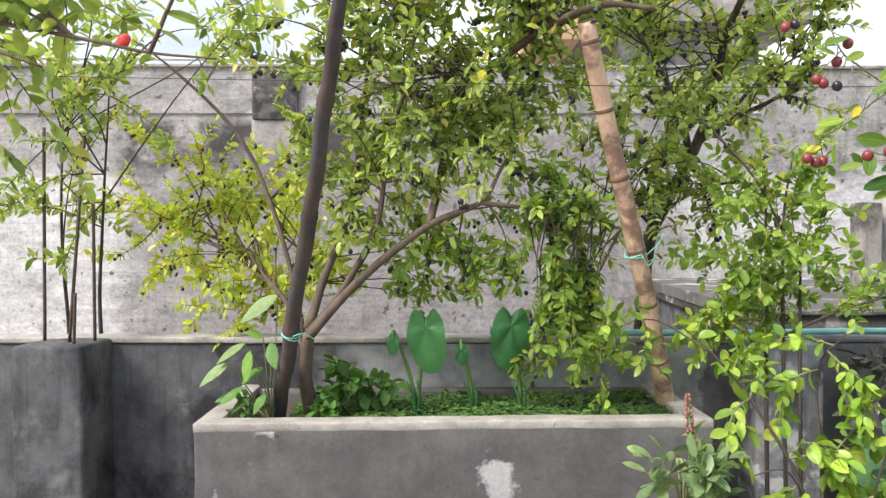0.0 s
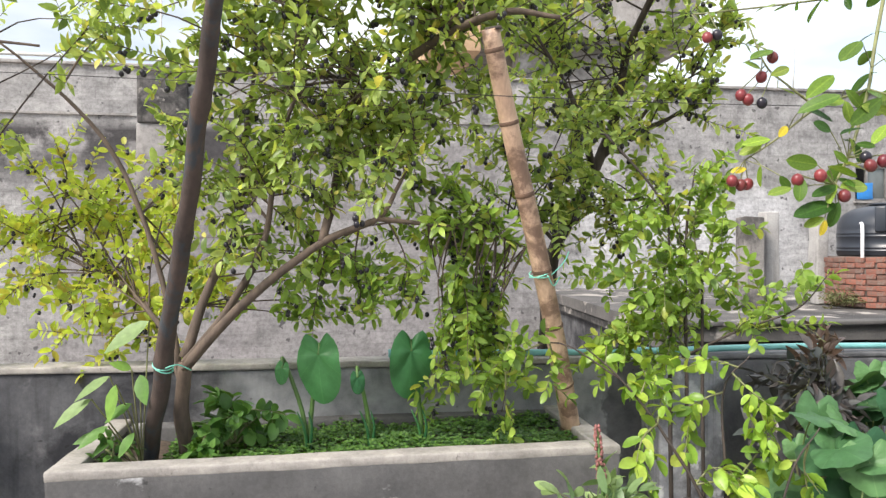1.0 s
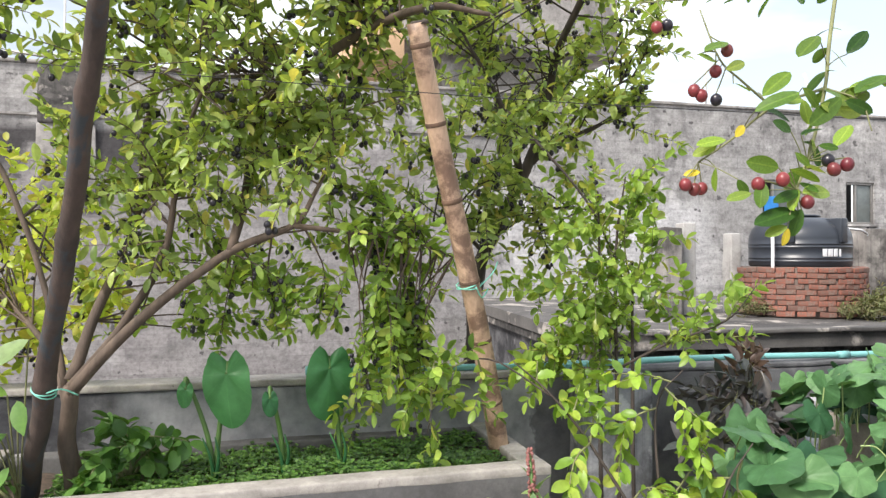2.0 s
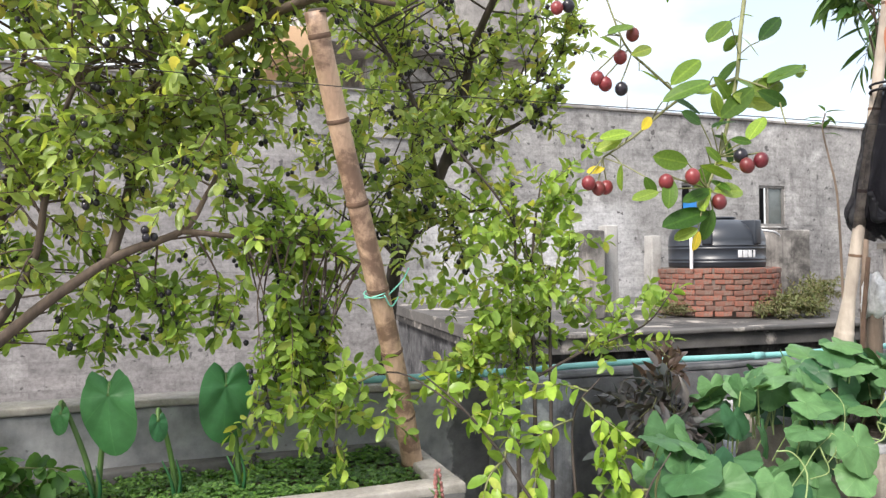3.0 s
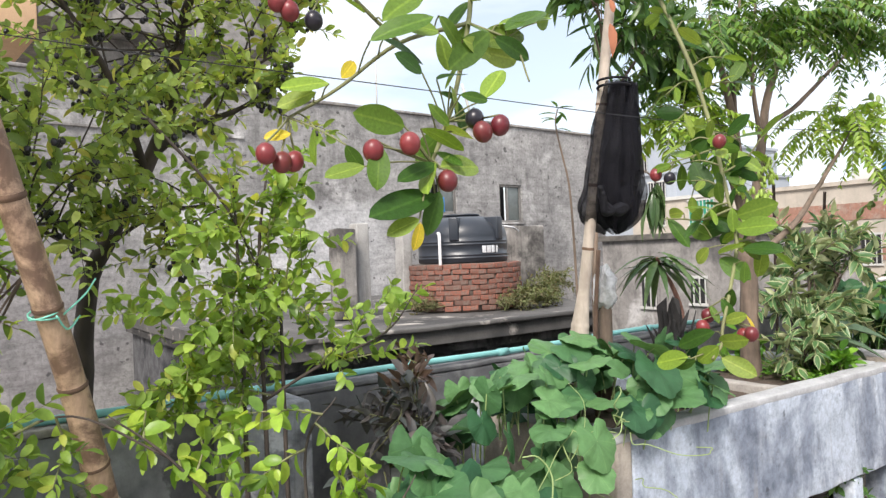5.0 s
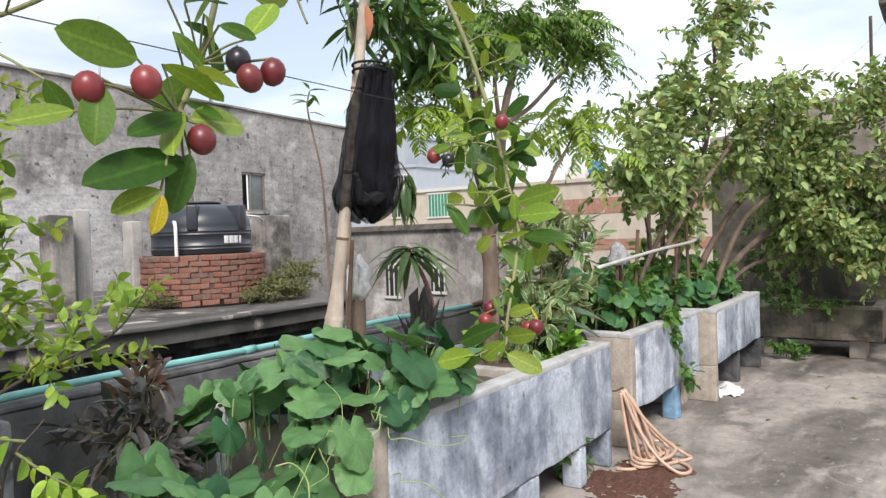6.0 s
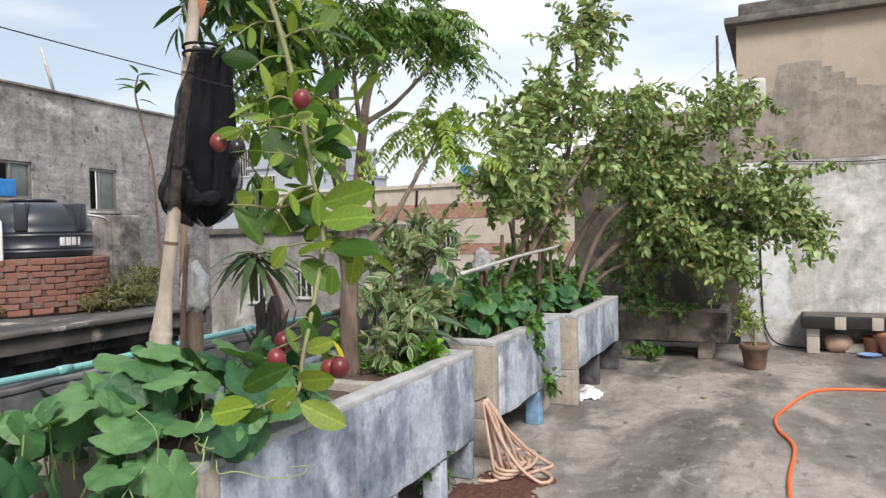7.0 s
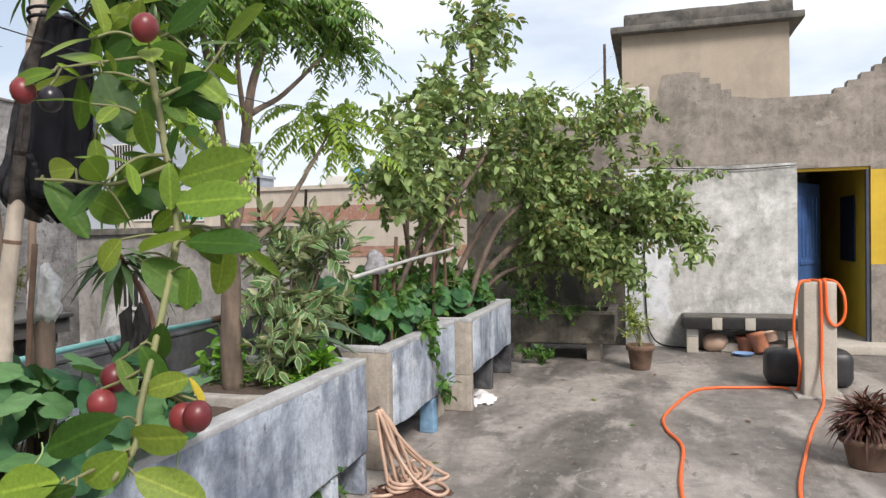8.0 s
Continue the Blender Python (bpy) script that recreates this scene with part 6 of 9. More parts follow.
# ---- low plants ----
def heart_blade(name, material, length, width, lobes=0, notch=0.55, cup=0.10, seed=0):
    """A heart-shaped or bluntly lobed blade; the stalk joins at the origin, the tip points along +y."""
    rng = random.Random(seed)
    n, rings = (72, 7) if lobes else (44, 6)
    geo = Geo()
    verts, faces = [(0, 0, 0)], []
    ph, bend = rng.uniform(0, 6.28), rng.uniform(-0.05, 0.05)
    for k in range(n):
        a = 2 * math.pi * k / n   # 0 at the tip
        c = (1 + math.cos(a)) / 2
        r = 0.62 + 0.38 * c ** 3 if not lobes else 0.88 + 0.12 * c ** 6
        near_notch = max(0.0, 1 - abs(a - math.pi) / (0.55 if not lobes else 0.42))
        r *= 1 - notch * near_notch ** 0.8
        if lobes:
            r *= 1 + 0.055 * math.cos(lobes * a) + 0.014 * math.cos(15 * a + ph) + 0.012 * rng.uniform(-1, 1)
        x, y = r * math.sin(a) * width * 0.78, r * math.cos(a) * length * (0.72 if c > 0.5 else 0.60)
        for j in range(1, rings + 1):
            f = j / rings
            vein = (0.035 if not lobes else 0.016) * math.cos(5 * a) * f * (1 - 0.3 * f)
            wave = 0.032 * math.sin(3 * a + ph) * f ** 3 + 0.022 * math.sin(7 * a + 2 * ph) * f ** 4 if lobes else 0.0
            z = (cup * (abs(math.sin(a)) ** 1.2) * f ** 1.2 - 0.12 * f * f * c - 0.03 * f * f + vein + wave + bend * math.sin(a) * f + 0.012 * f * rng.uniform(-1, 1)) * length
            verts.append((x * f, y * f, z))
    for k in range(n):
        a, b = 1 + k * rings, 1 + ((k + 1) % n) * rings
        faces.append((0, b, a))
        for j in range(rings - 1):
            faces.append((a + j, b + j, b + j + 1, a + j + 1))
    geo.add(verts, faces)
    return mesh_of(name, geo, material)


def set_blade(ob, at, tip, face, scale=1.0):
    """Stand a blade at a place: tip along one way, upper side towards another."""
    y = Vector(tip).normalized()
    z = Vector(face)
    z = (z - y * z.dot(y)).normalized()
    x = y.cross(z)
    m = Matrix((x, y, z)).transposed().to_4x4()
    ob.matrix_world = Matrix.Translation(at) @ m @ Matrix.Scale(scale, 4)


# taro in the first planter
taro_mesh = heart_blade("taro_leaf", M_TARO, 0.275, 0.165, 0, 0.62, 0.10, 1)
TAROS = [("taro_plant", (0.10, 3.46, 0.64), [((0.145, 3.42, 1.045), (0.05, -0.12, -1), 1.0), ((0.0, 3.44, 0.99), (-0.2, -0.1, -1), 0.34)]),
         ("taro_plant", (0.56, 3.46, 0.64), [((0.515, 3.42, 1.055), (-0.04, -0.1, -1), 0.98)]),
         ("taro_plant", (0.35, 3.46, 0.64), [((0.30, 3.40, 0.955), (0.1, -0.3, -1), 0.33)])]
for nm, base, blades in TAROS:
    t = thing(nm, "green taro plant with hanging heart-shaped leaves", "taro", "taro plants")
    for at, tip, sc in blades:
        g = Geo()
        g.tube(smooth_path([base, (base[0] * 0.7 + at[0] * 0.3, base[1] + 0.02, (base[2] + at[2]) * 0.5), (at[0], at[1] + 0.03, at[2] + 0.03), at]), [0.011 - 0.0003 * i for i in range(19)], 8)
        part("stalk", g, M_STEM, t)
        ob = part("leaf", taro_mesh, M_TARO, t)
        set_blade(ob, at, tip, (-0.35, -0.9, 0.2) if at[0] < 0.2 else (0.15, -1, 0.25), sc)
    for k in range(2):
        g = Geo()
        g.tube(smooth_path([base, (base[0] + 0.03 * (k - 0.5), base[1] - 0.01, base[2] + 0.10), (base[0] + 0.045 * (k - 1), base[1], base[2] + 0.17)]), [0.008, 0.008, 0.008, 0.007, 0.007, 0.006, 0.006, 0.005, 0.005, 0.004, 0.004, 0.003, 0.002], 8)
        part("stalk", g, M_TARO, t)

# clover-like ground cover
rng = np.random.default_rng(81)


def cover(name, label, count, place, size, material, seed):
    spots = []
    for _ in range(count):
        p = place(rng)
        a0, r_up = rng.uniform(0, 6.28), rng.uniform(-0.6, 1)
        for k in range(3):
            a = a0 + 2.09 * k
            spots.append((p, (math.cos(a), math.sin(a), 0.35 + 0.5 * r_up), (rng.normal() * 0.35, -0.3 + rng.normal() * 0.35, 1), size * rng.uniform(0.7, 1.2), size * 0.8))
    ob = new(name, mesh_of(name, leaves(spots, seed, 0.1, 0.15, True), material))
    return tagged(ob, label, "ground cover", "", "stuff")


def in_p1(rng):
    u, v = rng.uniform(0.32, 1.93), rng.uniform(0.10, 0.66)
    q = P1 @ Vector((u, v, 0.655))
    return (q.x, q.y, q.z + rng.uniform(0.0, 0.045) + 0.035 * noise.noise(q * 4))


cover("clover_bed", "dense low green clover covering the planter soil", 5200, in_p1, 0.0150, M_COVER, 82)
cover("weed_bed", "low green weeds on the planter soil", 620, lambda r: (5.02 - 0.42 * r.uniform(0, 1) ** 1.5, r.uniform(3.12, 3.8), 0.70 + r.uniform(0, 0.04)), 0.020, M_LEAF_N, 83)


def bush(name, label, base, clumps, leaf_mat, opts, lopts=None, seed=1, stems=5, stem_mat=None, category="shrub", group=""):
    rb = random.Random(seed)
    limbs = []
    for k in range(stems):
        c, h, _ = clumps[k % len(clumps)]
        tip = [c[i] + h[i] * rb.uniform(-0.5, 0.5) for i in range(3)]
        mid = [(base[i] + tip[i]) / 2 + rb.uniform(-0.03, 0.03) for i in range(3)]
        limbs.append(([(base[0] + rb.uniform(-0.03, 0.03), base[1] + rb.uniform(-0.03, 0.03), base[2]), mid, tip], [0.008, 0.006, 0.003]))
    return tree(name, label, category, limbs, stem_mat or M_TWIG, [(seed, clumps, leaf_mat, opts, lopts or {})], 6, group)


t = thing("hibiscus_bush", "pale broad-leaved seedling behind the pole", "shrub")
PALE_BLADES = [((-0.465, 3.28, 1.20), (-0.635, 3.24, 1.09), 0.080), ((-0.602, 3.26, 1.00), (-0.72, 3.2, 0.93), 0.055), ((-0.66, 3.24, 0.92), (-0.79, 3.18, 0.845), 0.058), ((-0.557, 3.2, 0.98), (-0.583, 3.17, 0.84), 0.062),
               ((-0.50, 3.28, 1.00), (-0.46, 3.2, 0.90), 0.06), ((-0.52, 3.25, 0.90), (-0.61, 3.2, 0.85), 0.055), ((-0.60, 3.24, 0.82), (-0.70, 3.18, 0.76), 0.05), ((-0.58, 3.25, 0.78), (-0.66, 3.2, 0.725), 0.045), ((-0.50, 3.22, 0.80), (-0.55, 3.17, 0.72), 0.05), ((-0.53, 3.28, 1.02), (-0.60, 3.25, 1.06), 0.04), ((-0.63, 3.25, 0.79), (-0.73, 3.22, 0.77), 0.04)]
g = Geo()
for base, tip, wd in PALE_BLADES:
    g.tube(smooth_path([(-0.50, 3.3, 0.64), (base[0] * 0.5 - 0.25, 3.29, base[2] * 0.6 + 0.22), base], 4), 0.003, 5, False)
part("stem", g, M_TWIG, t)
for k, (base, tip, wd) in enumerate(PALE_BLADES):
    way = Vector(tip) - Vector(base)
    part("leaf", leaves([(base, tuple(way), (-0.35, -0.6, 0.7 if k % 2 else 0.45), way.length * 0.95, wd * 1.15)], 91 + k, 0.05, 0.14), M_LEAF_EU if k < 3 else (M_LEAF_PALE if k in (3, 9) else M_LEAF_D), t)
bush("nightshade_bush", "low dark green shrub in the planter", (-0.22, 3.5, 0.64), [((-0.17, 3.46, 0.82), (0.15, 0.12, 0.12), 8), ((-0.28, 3.34, 0.76), (0.08, 0.08, 0.06), 3)], M_LEAF_D, dict(gap=0.042, length=0.072, ratio=0.72, twig=0.11, up=0.7, sag=0.2), {"blunt": True}, 92, 6)
bush("small_seedling", "small leafy seedlings at the planter rim", (-0.42, 3.25, 0.64), [((-0.30, 3.24, 0.69), (0.14, 0.05, 0.03), 4), ((-0.58, 3.24, 0.74), (0.06, 0.05, 0.05), 4)], M_LEAF_D, dict(gap=0.035, length=0.04, ratio=0.7, twig=0.06), {}, 93, 5)
bush("purple_shrub", "dusky purple-leaved shrub beside the gourd vine", (2.3, 3.55, 0.0), [((2.20, 3.48, 0.78), (0.20, 0.16, 0.26), 20)], M_LEAF_P, dict(gap=0.04, length=0.10, ratio=0.42, twig=0.15, from_z=0.2), {}, 94, 6)
bush("purple_shrub", "reddish young shoot of the dusky shrub", (2.33, 3.60, 0.0), [((2.34, 3.60, 1.02), (0.07, 0.05, 0.08), 5)], M_LEAF_RB, dict(gap=0.035, length=0.085, ratio=0.36, twig=0.12, from_z=0.5), {}, 104, 3)
VAR = [((4.98, 3.4, 1.18), (0.32, 0.22, 0.36), 15), ((4.80, 3.35, 0.93), (0.26, 0.2, 0.2), 9), ((5.30, 3.4, 1.1), (0.26, 0.2, 0.28), 8), ((5.42, 3.4, 1.40), (0.34, 0.2, 0.22), 9), ((5.05, 3.4, 1.48), (0.22, 0.18, 0.16), 5)]
vshrub = bush("variegated_shrub", "cream-edged variegated shrub in the planter", (4.95, 3.4, 0.68), VAR, M_CREAMLEAF, dict(gap=0.030, length=0.105, ratio=0.36, twig=0.2), {}, 95, 9, M_BARK)
inner = []
for p, w, n, ln, wd in HUNG[95]:
    w1, n1 = Vector(w).normalized(), Vector(n)
    n1 = (n1 - w1 * n1.dot(w1)).normalized()
    if n1.z < 0:
        n1 = -n1
    inner.append((tuple(Vector(p) + w1 * ln * 0.05 + n1 * 0.0025), w, n, ln * 0.92, wd * 0.74))
tagged(part("leaf_middle", leaves(inner, 95), M_LEAF_V, vshrub, "dark green middles of the cream leaves"), kind="stuff")
bush("leafy_vegetable", "broad green leafy vegetables filling the small planter", (6.0, 3.4, 0.68), [((5.95, 3.35, 0.98), (0.42, 0.3, 0.24), 16), ((6.4, 3.35, 1.06), (0.45, 0.28, 0.24), 14)], M_LEAF_D, dict(gap=0.05, length=0.075, ratio=0.7, twig=0.16, up=0.8), {"blunt": True}, 96, 8)
bush("leafy_vegetable", "dark green climbing greens under the guava", (7.8, 3.3, 0.68), [((7.4, 3.25, 0.98), (0.42, 0.3, 0.26), 26), ((8.1, 3.25, 0.95), (0.5, 0.3, 0.25), 28), ((6.85, 3.3, 1.05), (0.25, 0.25, 0.28), 12)], M_LEAF_D, dict(gap=0.045, length=0.075, ratio=0.7, twig=0.16, up=0.8), {"blunt": True}, 97, 8)
# creeper takes the darkened leaf tints, so its shade is in the colour
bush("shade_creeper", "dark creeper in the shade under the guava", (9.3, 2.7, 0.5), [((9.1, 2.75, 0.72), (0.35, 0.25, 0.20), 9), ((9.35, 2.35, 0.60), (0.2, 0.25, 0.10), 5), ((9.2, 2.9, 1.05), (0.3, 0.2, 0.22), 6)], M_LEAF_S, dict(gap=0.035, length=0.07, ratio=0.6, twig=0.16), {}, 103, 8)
bush("hanging_creeper", "creeper trailing over the planter edge", (6.3, 3.05, 0.76), [((6.32, 2.96, 0.62), (0.07, 0.03, 0.18), 4), ((6.46, 2.93, 0.36), (0.07, 0.04, 0.10), 3), ((6.2, 3.02, 0.82), (0.16, 0.08, 0.06), 4)], M_LEAF_D, dict(gap=0.06, length=0.075, ratio=0.62, twig=0.1, sag=0.5), {}, 98, 6)
bush("rosette_plant", "euphorbia with pale grey-green leaves round a flower spike", (1.10, 2.72, 0.0), [((1.06, 2.70, 0.69), (0.14, 0.11, 0.07), 8), ((1.10, 2.66, 0.50), (0.16, 0.13, 0.12), 9)], M_LEAF_EU, dict(gap=0.042, length=0.078, ratio=0.46, twig=0.09, from_z=0.2, up=0.6), {"blunt": True, "fold": 0.10}, 99, 6)
bush("ring_weeds", "weedy shrubs round the brick tank base", (6.7, 8.1, 0.76), [((6.75, 7.85, 0.88), (0.62, 0.2, 0.13), 60), ((7.25, 8.2, 0.96), (0.34, 0.25, 0.2), 44), ((5.42, 8.4, 0.86), (0.12, 0.1, 0.12), 10), ((7.85, 8.6, 1.0), (0.3, 0.25, 0.25), 30)], M_LEAF_W, dict(gap=0.03, length=0.055, ratio=0.35, twig=0.2, from_z=0.5), {}, 100, 8)
bush("fern_weed", "green weeds in the shade below the planter", (4.75, 3.12, 0.0), [((4.72, 3.1, 0.2), (0.16, 0.1, 0.14), 14), ((4.85, 3.15, 0.1), (0.12, 0.1, 0.08), 8)], M_LEAF_D, dict(gap=0.03, length=0.05, ratio=0.55, twig=0.1), {}, 101, 5)
bush("fern_weed", "green weeds under the low far planter", (9.3, 2.6, 0.0), [((9.3, 2.65, 0.1), (0.1, 0.25, 0.08), 14)], M_LEAF_D, dict(gap=0.03, length=0.06, ratio=0.5, twig=0.1), {}, 102, 5)

veg_meshes = [heart_blade("vegetable_leaf", M_VEG, 0.15 + 0.02 * k, 0.14 + 0.02 * k, 3 if k else 5, 0.5, 0.06, 50 + k) for k in range(3)]


def veg_patch(label, x0, x1, y0, y1, z0, z1, count, seed, size):
    """Broad stalked leaves standing thick in a planter."""
    rv = np.random.default_rng(seed)
    t = thing("leafy_vegetable", label, "vegetable", "broad-leaved greens")
    stalks = Geo()
    for _ in range(count):
        p = np.array([rv.uniform(x0, x1), rv.uniform(y0, y1), 0.0])
        p[2] = z0 + (z1 - z0) * rv.uniform(0, 1) * (0.45 + 0.55 * (p[1] - y0) / (y1 - y0))
        ob = part("leaf", veg_meshes[rv.integers(3)], M_VEG, t)
        set_blade(ob, tuple(p), (rv.normal() * 0.5 - 0.25, -0.5 + rv.normal() * 0.4, -0.55 + rv.normal() * 0.35), (-0.55 + rv.normal() * 0.3, -0.4 + rv.normal() * 0.3, 0.75), size * rv.uniform(0.55, 1.1))
        stalks.tube(smooth_path([(p[0] + rv.normal() * 0.03, p[1] + 0.06, 0.66), (p[0], p[1] + 0.05, (0.66 + p[2]) / 2), tuple(p)], 3), 0.004, 5, False)
    tagged(part("stalk_mass", stalks, M_STEM, t), kind="stuff")


veg_patch("broad green leafy vegetables crowding the small planter", 5.60, 6.85, 3.10, 3.72, 0.80, 1.22, 104, 161, 0.78)
veg_patch("dark broad-leaved greens under the guava stems", 7.1, 8.65, 3.00, 3.6, 0.80, 1.20, 104, 162, 0.76)
M_GREYLEAF = foliage("grey_green_blades", [(0.10, 0.17, 0.11), (0.13, 0.20, 0.13), (0.085, 0.15, 0.095)], 0.4, 0.15)
t = thing("blade_plant", "plant with long grey-green arching blades", "plant")
part("crown", leaves([((4.98, 3.30, 0.98), (0.75, -0.45, -0.15), (0.2, -0.6, 0.9), 0.42, 0.12), ((5.02, 3.33, 0.92), (0.80, -0.35, -0.25), (0.2, -0.5, 0.9), 0.40, 0.11), ((5.0, 3.32, 0.9), (0.5, -0.6, -0.1), (0.1, -0.5, 0.9), 0.34, 0.10), ((5.0, 3.36, 1.0), (0.9, 0.1, 0.15), (0, -0.3, 1), 0.36, 0.10)], 171, 0.22, 0.30), M_GREYLEAF, t)
g = Geo()
g.tube(smooth_path([(4.97, 3.36, 0.67), (4.98, 3.34, 0.85), (5.0, 3.32, 0.98)]), 0.014, 8)
part("stem", g, M_STEM, t)
bush("broad_seedling", "bright broad-leaved seedlings at the planter corner", (4.86, 3.2, 0.69), [((4.88, 3.18, 0.79), (0.14, 0.08, 0.06), 7), ((4.68, 3.66, 0.84), (0.12, 0.10, 0.12), 8)], M_LEAF_N, dict(gap=0.045, length=0.07, ratio=0.75, twig=0.08, up=0.9), {"blunt": True}, 172, 5)

M_BLOSSOM = plain("dull_mauve_blossom", (0.24, 0.10, 0.09), 0.7, 0, 0.4, 80, 0.2)
t = thing("flower_spike", "dull red flower spike rising from the leaves", "flower")
g = Geo()
g.tube([(1.11, 2.70, 0.0), (1.10, 2.70, 0.5), (1.08, 2.70, 0.78), (1.067, 2.70, 0.91)], 0.005, 6)
part("stalk", g, M_STEM, t)
g = Geo()
rs = random.Random(9)
for k in range(70):
    a, z = rs.uniform(0, 6.28), 0.76 + 0.165 * k / 70
    r = 0.013 * (1 - 0.5 * k / 70)
    g.lathe([(0.001, -0.006), (0.006, 0.0), (0.001, 0.007)], (1.082 - 0.016 * k / 70 + r * math.cos(a), 2.70 + r * math.sin(a), z), 6)
part("blossom", g, M_BLOSSOM, t)

# gourd vine over the end of the limewashed planter
gourd_meshes = [heart_blade("gourd_leaf", M_GOURD, 0.165 + 0.012 * k, 0.165 + 0.008 * k, 5, 0.66, 0.03 + 0.02 * k, 10 + k) for k in range(5)]
vine = thing("gourd_vine", "broad-leaved gourd vine spilling over the planter", "vine")
rng = np.random.default_rng(111)
stem_geo = Geo()


def gourd_leaf(p, out, scale, steep=0.4):
    ob = part("leaf", gourd_meshes[rng.integers(5)], M_GOURD, vine)
    tip = np.array([out[0], out[1], 0.0]) + unit(rng) * 0.7 + np.array([0, 0, -steep])
    set_blade(ob, tuple(p), tuple(tip), tuple(np.array(out) * 0.6 + np.array([0, 0, 0.8]) + unit(rng) * 0.45), scale)
    root = np.array(p) - np.array(out) * 0.10 + np.array([0, 0, -0.14]) + rng.normal(size=3) * 0.03
    stem_geo.tube(smooth_path([tuple(root), tuple((np.array(p) + root) / 2 + np.array([0, 0, 0.03])), tuple(p)], 3), 0.0030, 5, False)


def vine_top(u, v):
    return 0.81 + 0.28 * math.sin(math.pi * min(1, 0.22 + v * 0.78)) * math.sin(math.pi * (0.10 + 0.80 * u))


for _ in range(135):   # over the top of the planter
    u, v = rng.uniform(0, 1), rng.uniform(0, 1)
    x, y = 2.40 + 1.28 * u, 2.97 + 0.70 * v
    gourd_leaf((x, y, vine_top(u, v) + rng.uniform(-0.13, 0.05)), ((x - 3.0) * 0.5, -0.7 + 0.5 * v, 0.3), rng.choice([0.40, 0.55, 0.66, 0.80]) * rng.uniform(0.9, 1.1))
for _ in range(10):   # over the front edge
    x = rng.uniform(2.80, 3.45)
    gourd_leaf((x, rng.uniform(2.93, 3.02), rng.uniform(0.80, 0.90)), (0.1, -0.8, 0.25), rng.uniform(0.5, 0.85), 0.7)
for _ in range(96):   # down the near end
    u, v = rng.uniform(0, 1), rng.uniform(0, 1)
    x, y = 1.88 + (0.62 + 0.22 * v) * u, 2.84 + 0.40 * rng.uniform(0, 1)
    gourd_leaf((x, y - 0.10 * (1 - v), 0.16 + 0.70 * v), (-0.4 + 0.3 * u, -0.7, 0.1), rng.uniform(0.45, 0.95))
for _ in range(16):   # runners and tendrils
    p = np.array([rng.uniform(1.95, 2.85), rng.uniform(2.80, 2.92), rng.uniform(0.45, 0.92)])
    way, pts = np.array([rng.uniform(-1, 1), -0.3, -0.3]), [p]
    for _ in range(7):
        way = way * 0.7 + rng.normal(size=3) * 0.55 + np.array([0, 0.05, -0.10])
        p = p + way * 0.055
        p[1] = min(p[1], 2.97)
        pts.append(p)
    stem_geo.tube(smooth_path([tuple(q) for q in pts], 4), rng.uniform(0.0012, 0.0030), 5, False)
part("stem_mass", stem_geo, M_VINESTEM, vine, "pale green twisting stems")
tagged(vine.children[-1], kind="stuff")

# drooping mango sapling, its wrapped stump, and the tall long-leaved one by the pale pole
def whorl(name, label, stem, tips, length, ratio, count, leaf_mat, bark_mat, r=0.012, seed=1, droop=0.75, lifts=(-0.5, 0.5)):
    t = thing(name, label, "sapling")
    g = Geo()
    for pts in stem:
        path = smooth_path(pts, 6)
        g.tube(path, [r * (1 - 0.55 * i / len(path)) for i in range(len(path))], 8)
    part("stem", g, bark_mat, t)
    rb = np.random.default_rng(seed)
    spots = []
    for tip in tips:
        for k in range(count):
            a = 2 * math.pi * (k + rb.uniform(-0.3, 0.3)) / count
            lift = rb.uniform(*lifts)
            w = np.array([math.cos(a), math.sin(a), lift])
            ln = length * rb.uniform(0.75, 1.15)
            spots.append((np.array(tip) + np.array([0, 0, rb.uniform(-0.04, 0.02)]), w, np.array([-0.4 * math.cos(a), -0.4 * math.sin(a), 1.0]), ln, ln * ratio))
    part("crown", leaves(spots, seed, 0.2, droop), leaf_mat, t)
    return t


whorl("mango_sapling", "small mango sapling with drooping long leaves", [[(3.92, 3.5, 0.68), (3.90, 3.5, 1.0), (3.93, 3.5, 1.12), (3.86, 3.5, 1.27), (3.78, 3.5, 1.36), (3.75, 3.5, 1.42)]], [(3.75, 3.5, 1.42), (3.755, 3.5, 1.39)], 0.215, 0.20, 14, M_LEAF_M, M_REDSTEM, 0.017, 121, 0.85, (-0.1, 0.5))
whorl("papaya_like_sapling", "thin sapling with a whorl of leaves", [[(3.42, 3.72, 0.68), (3.40, 3.72, 1.3), (3.369, 3.70, 1.603), (3.352, 3.70, 1.807), (3.312, 3.70, 1.955), (3.278, 3.70, 2.09), (3.295, 3.70, 2.17)]], [(3.295, 3.70, 2.18), (3.282, 3.70, 2.10)], 0.105, 0.24, 4, M_LEAF_D, M_BARKP, 0.007, 122, 0.35, (0.0, 0.6))
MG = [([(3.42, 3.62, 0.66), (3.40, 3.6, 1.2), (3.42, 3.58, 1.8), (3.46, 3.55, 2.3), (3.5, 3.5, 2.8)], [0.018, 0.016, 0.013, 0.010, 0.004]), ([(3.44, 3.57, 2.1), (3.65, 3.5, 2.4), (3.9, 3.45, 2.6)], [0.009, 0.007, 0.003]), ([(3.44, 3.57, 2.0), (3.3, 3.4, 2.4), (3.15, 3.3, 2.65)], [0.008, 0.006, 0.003])]
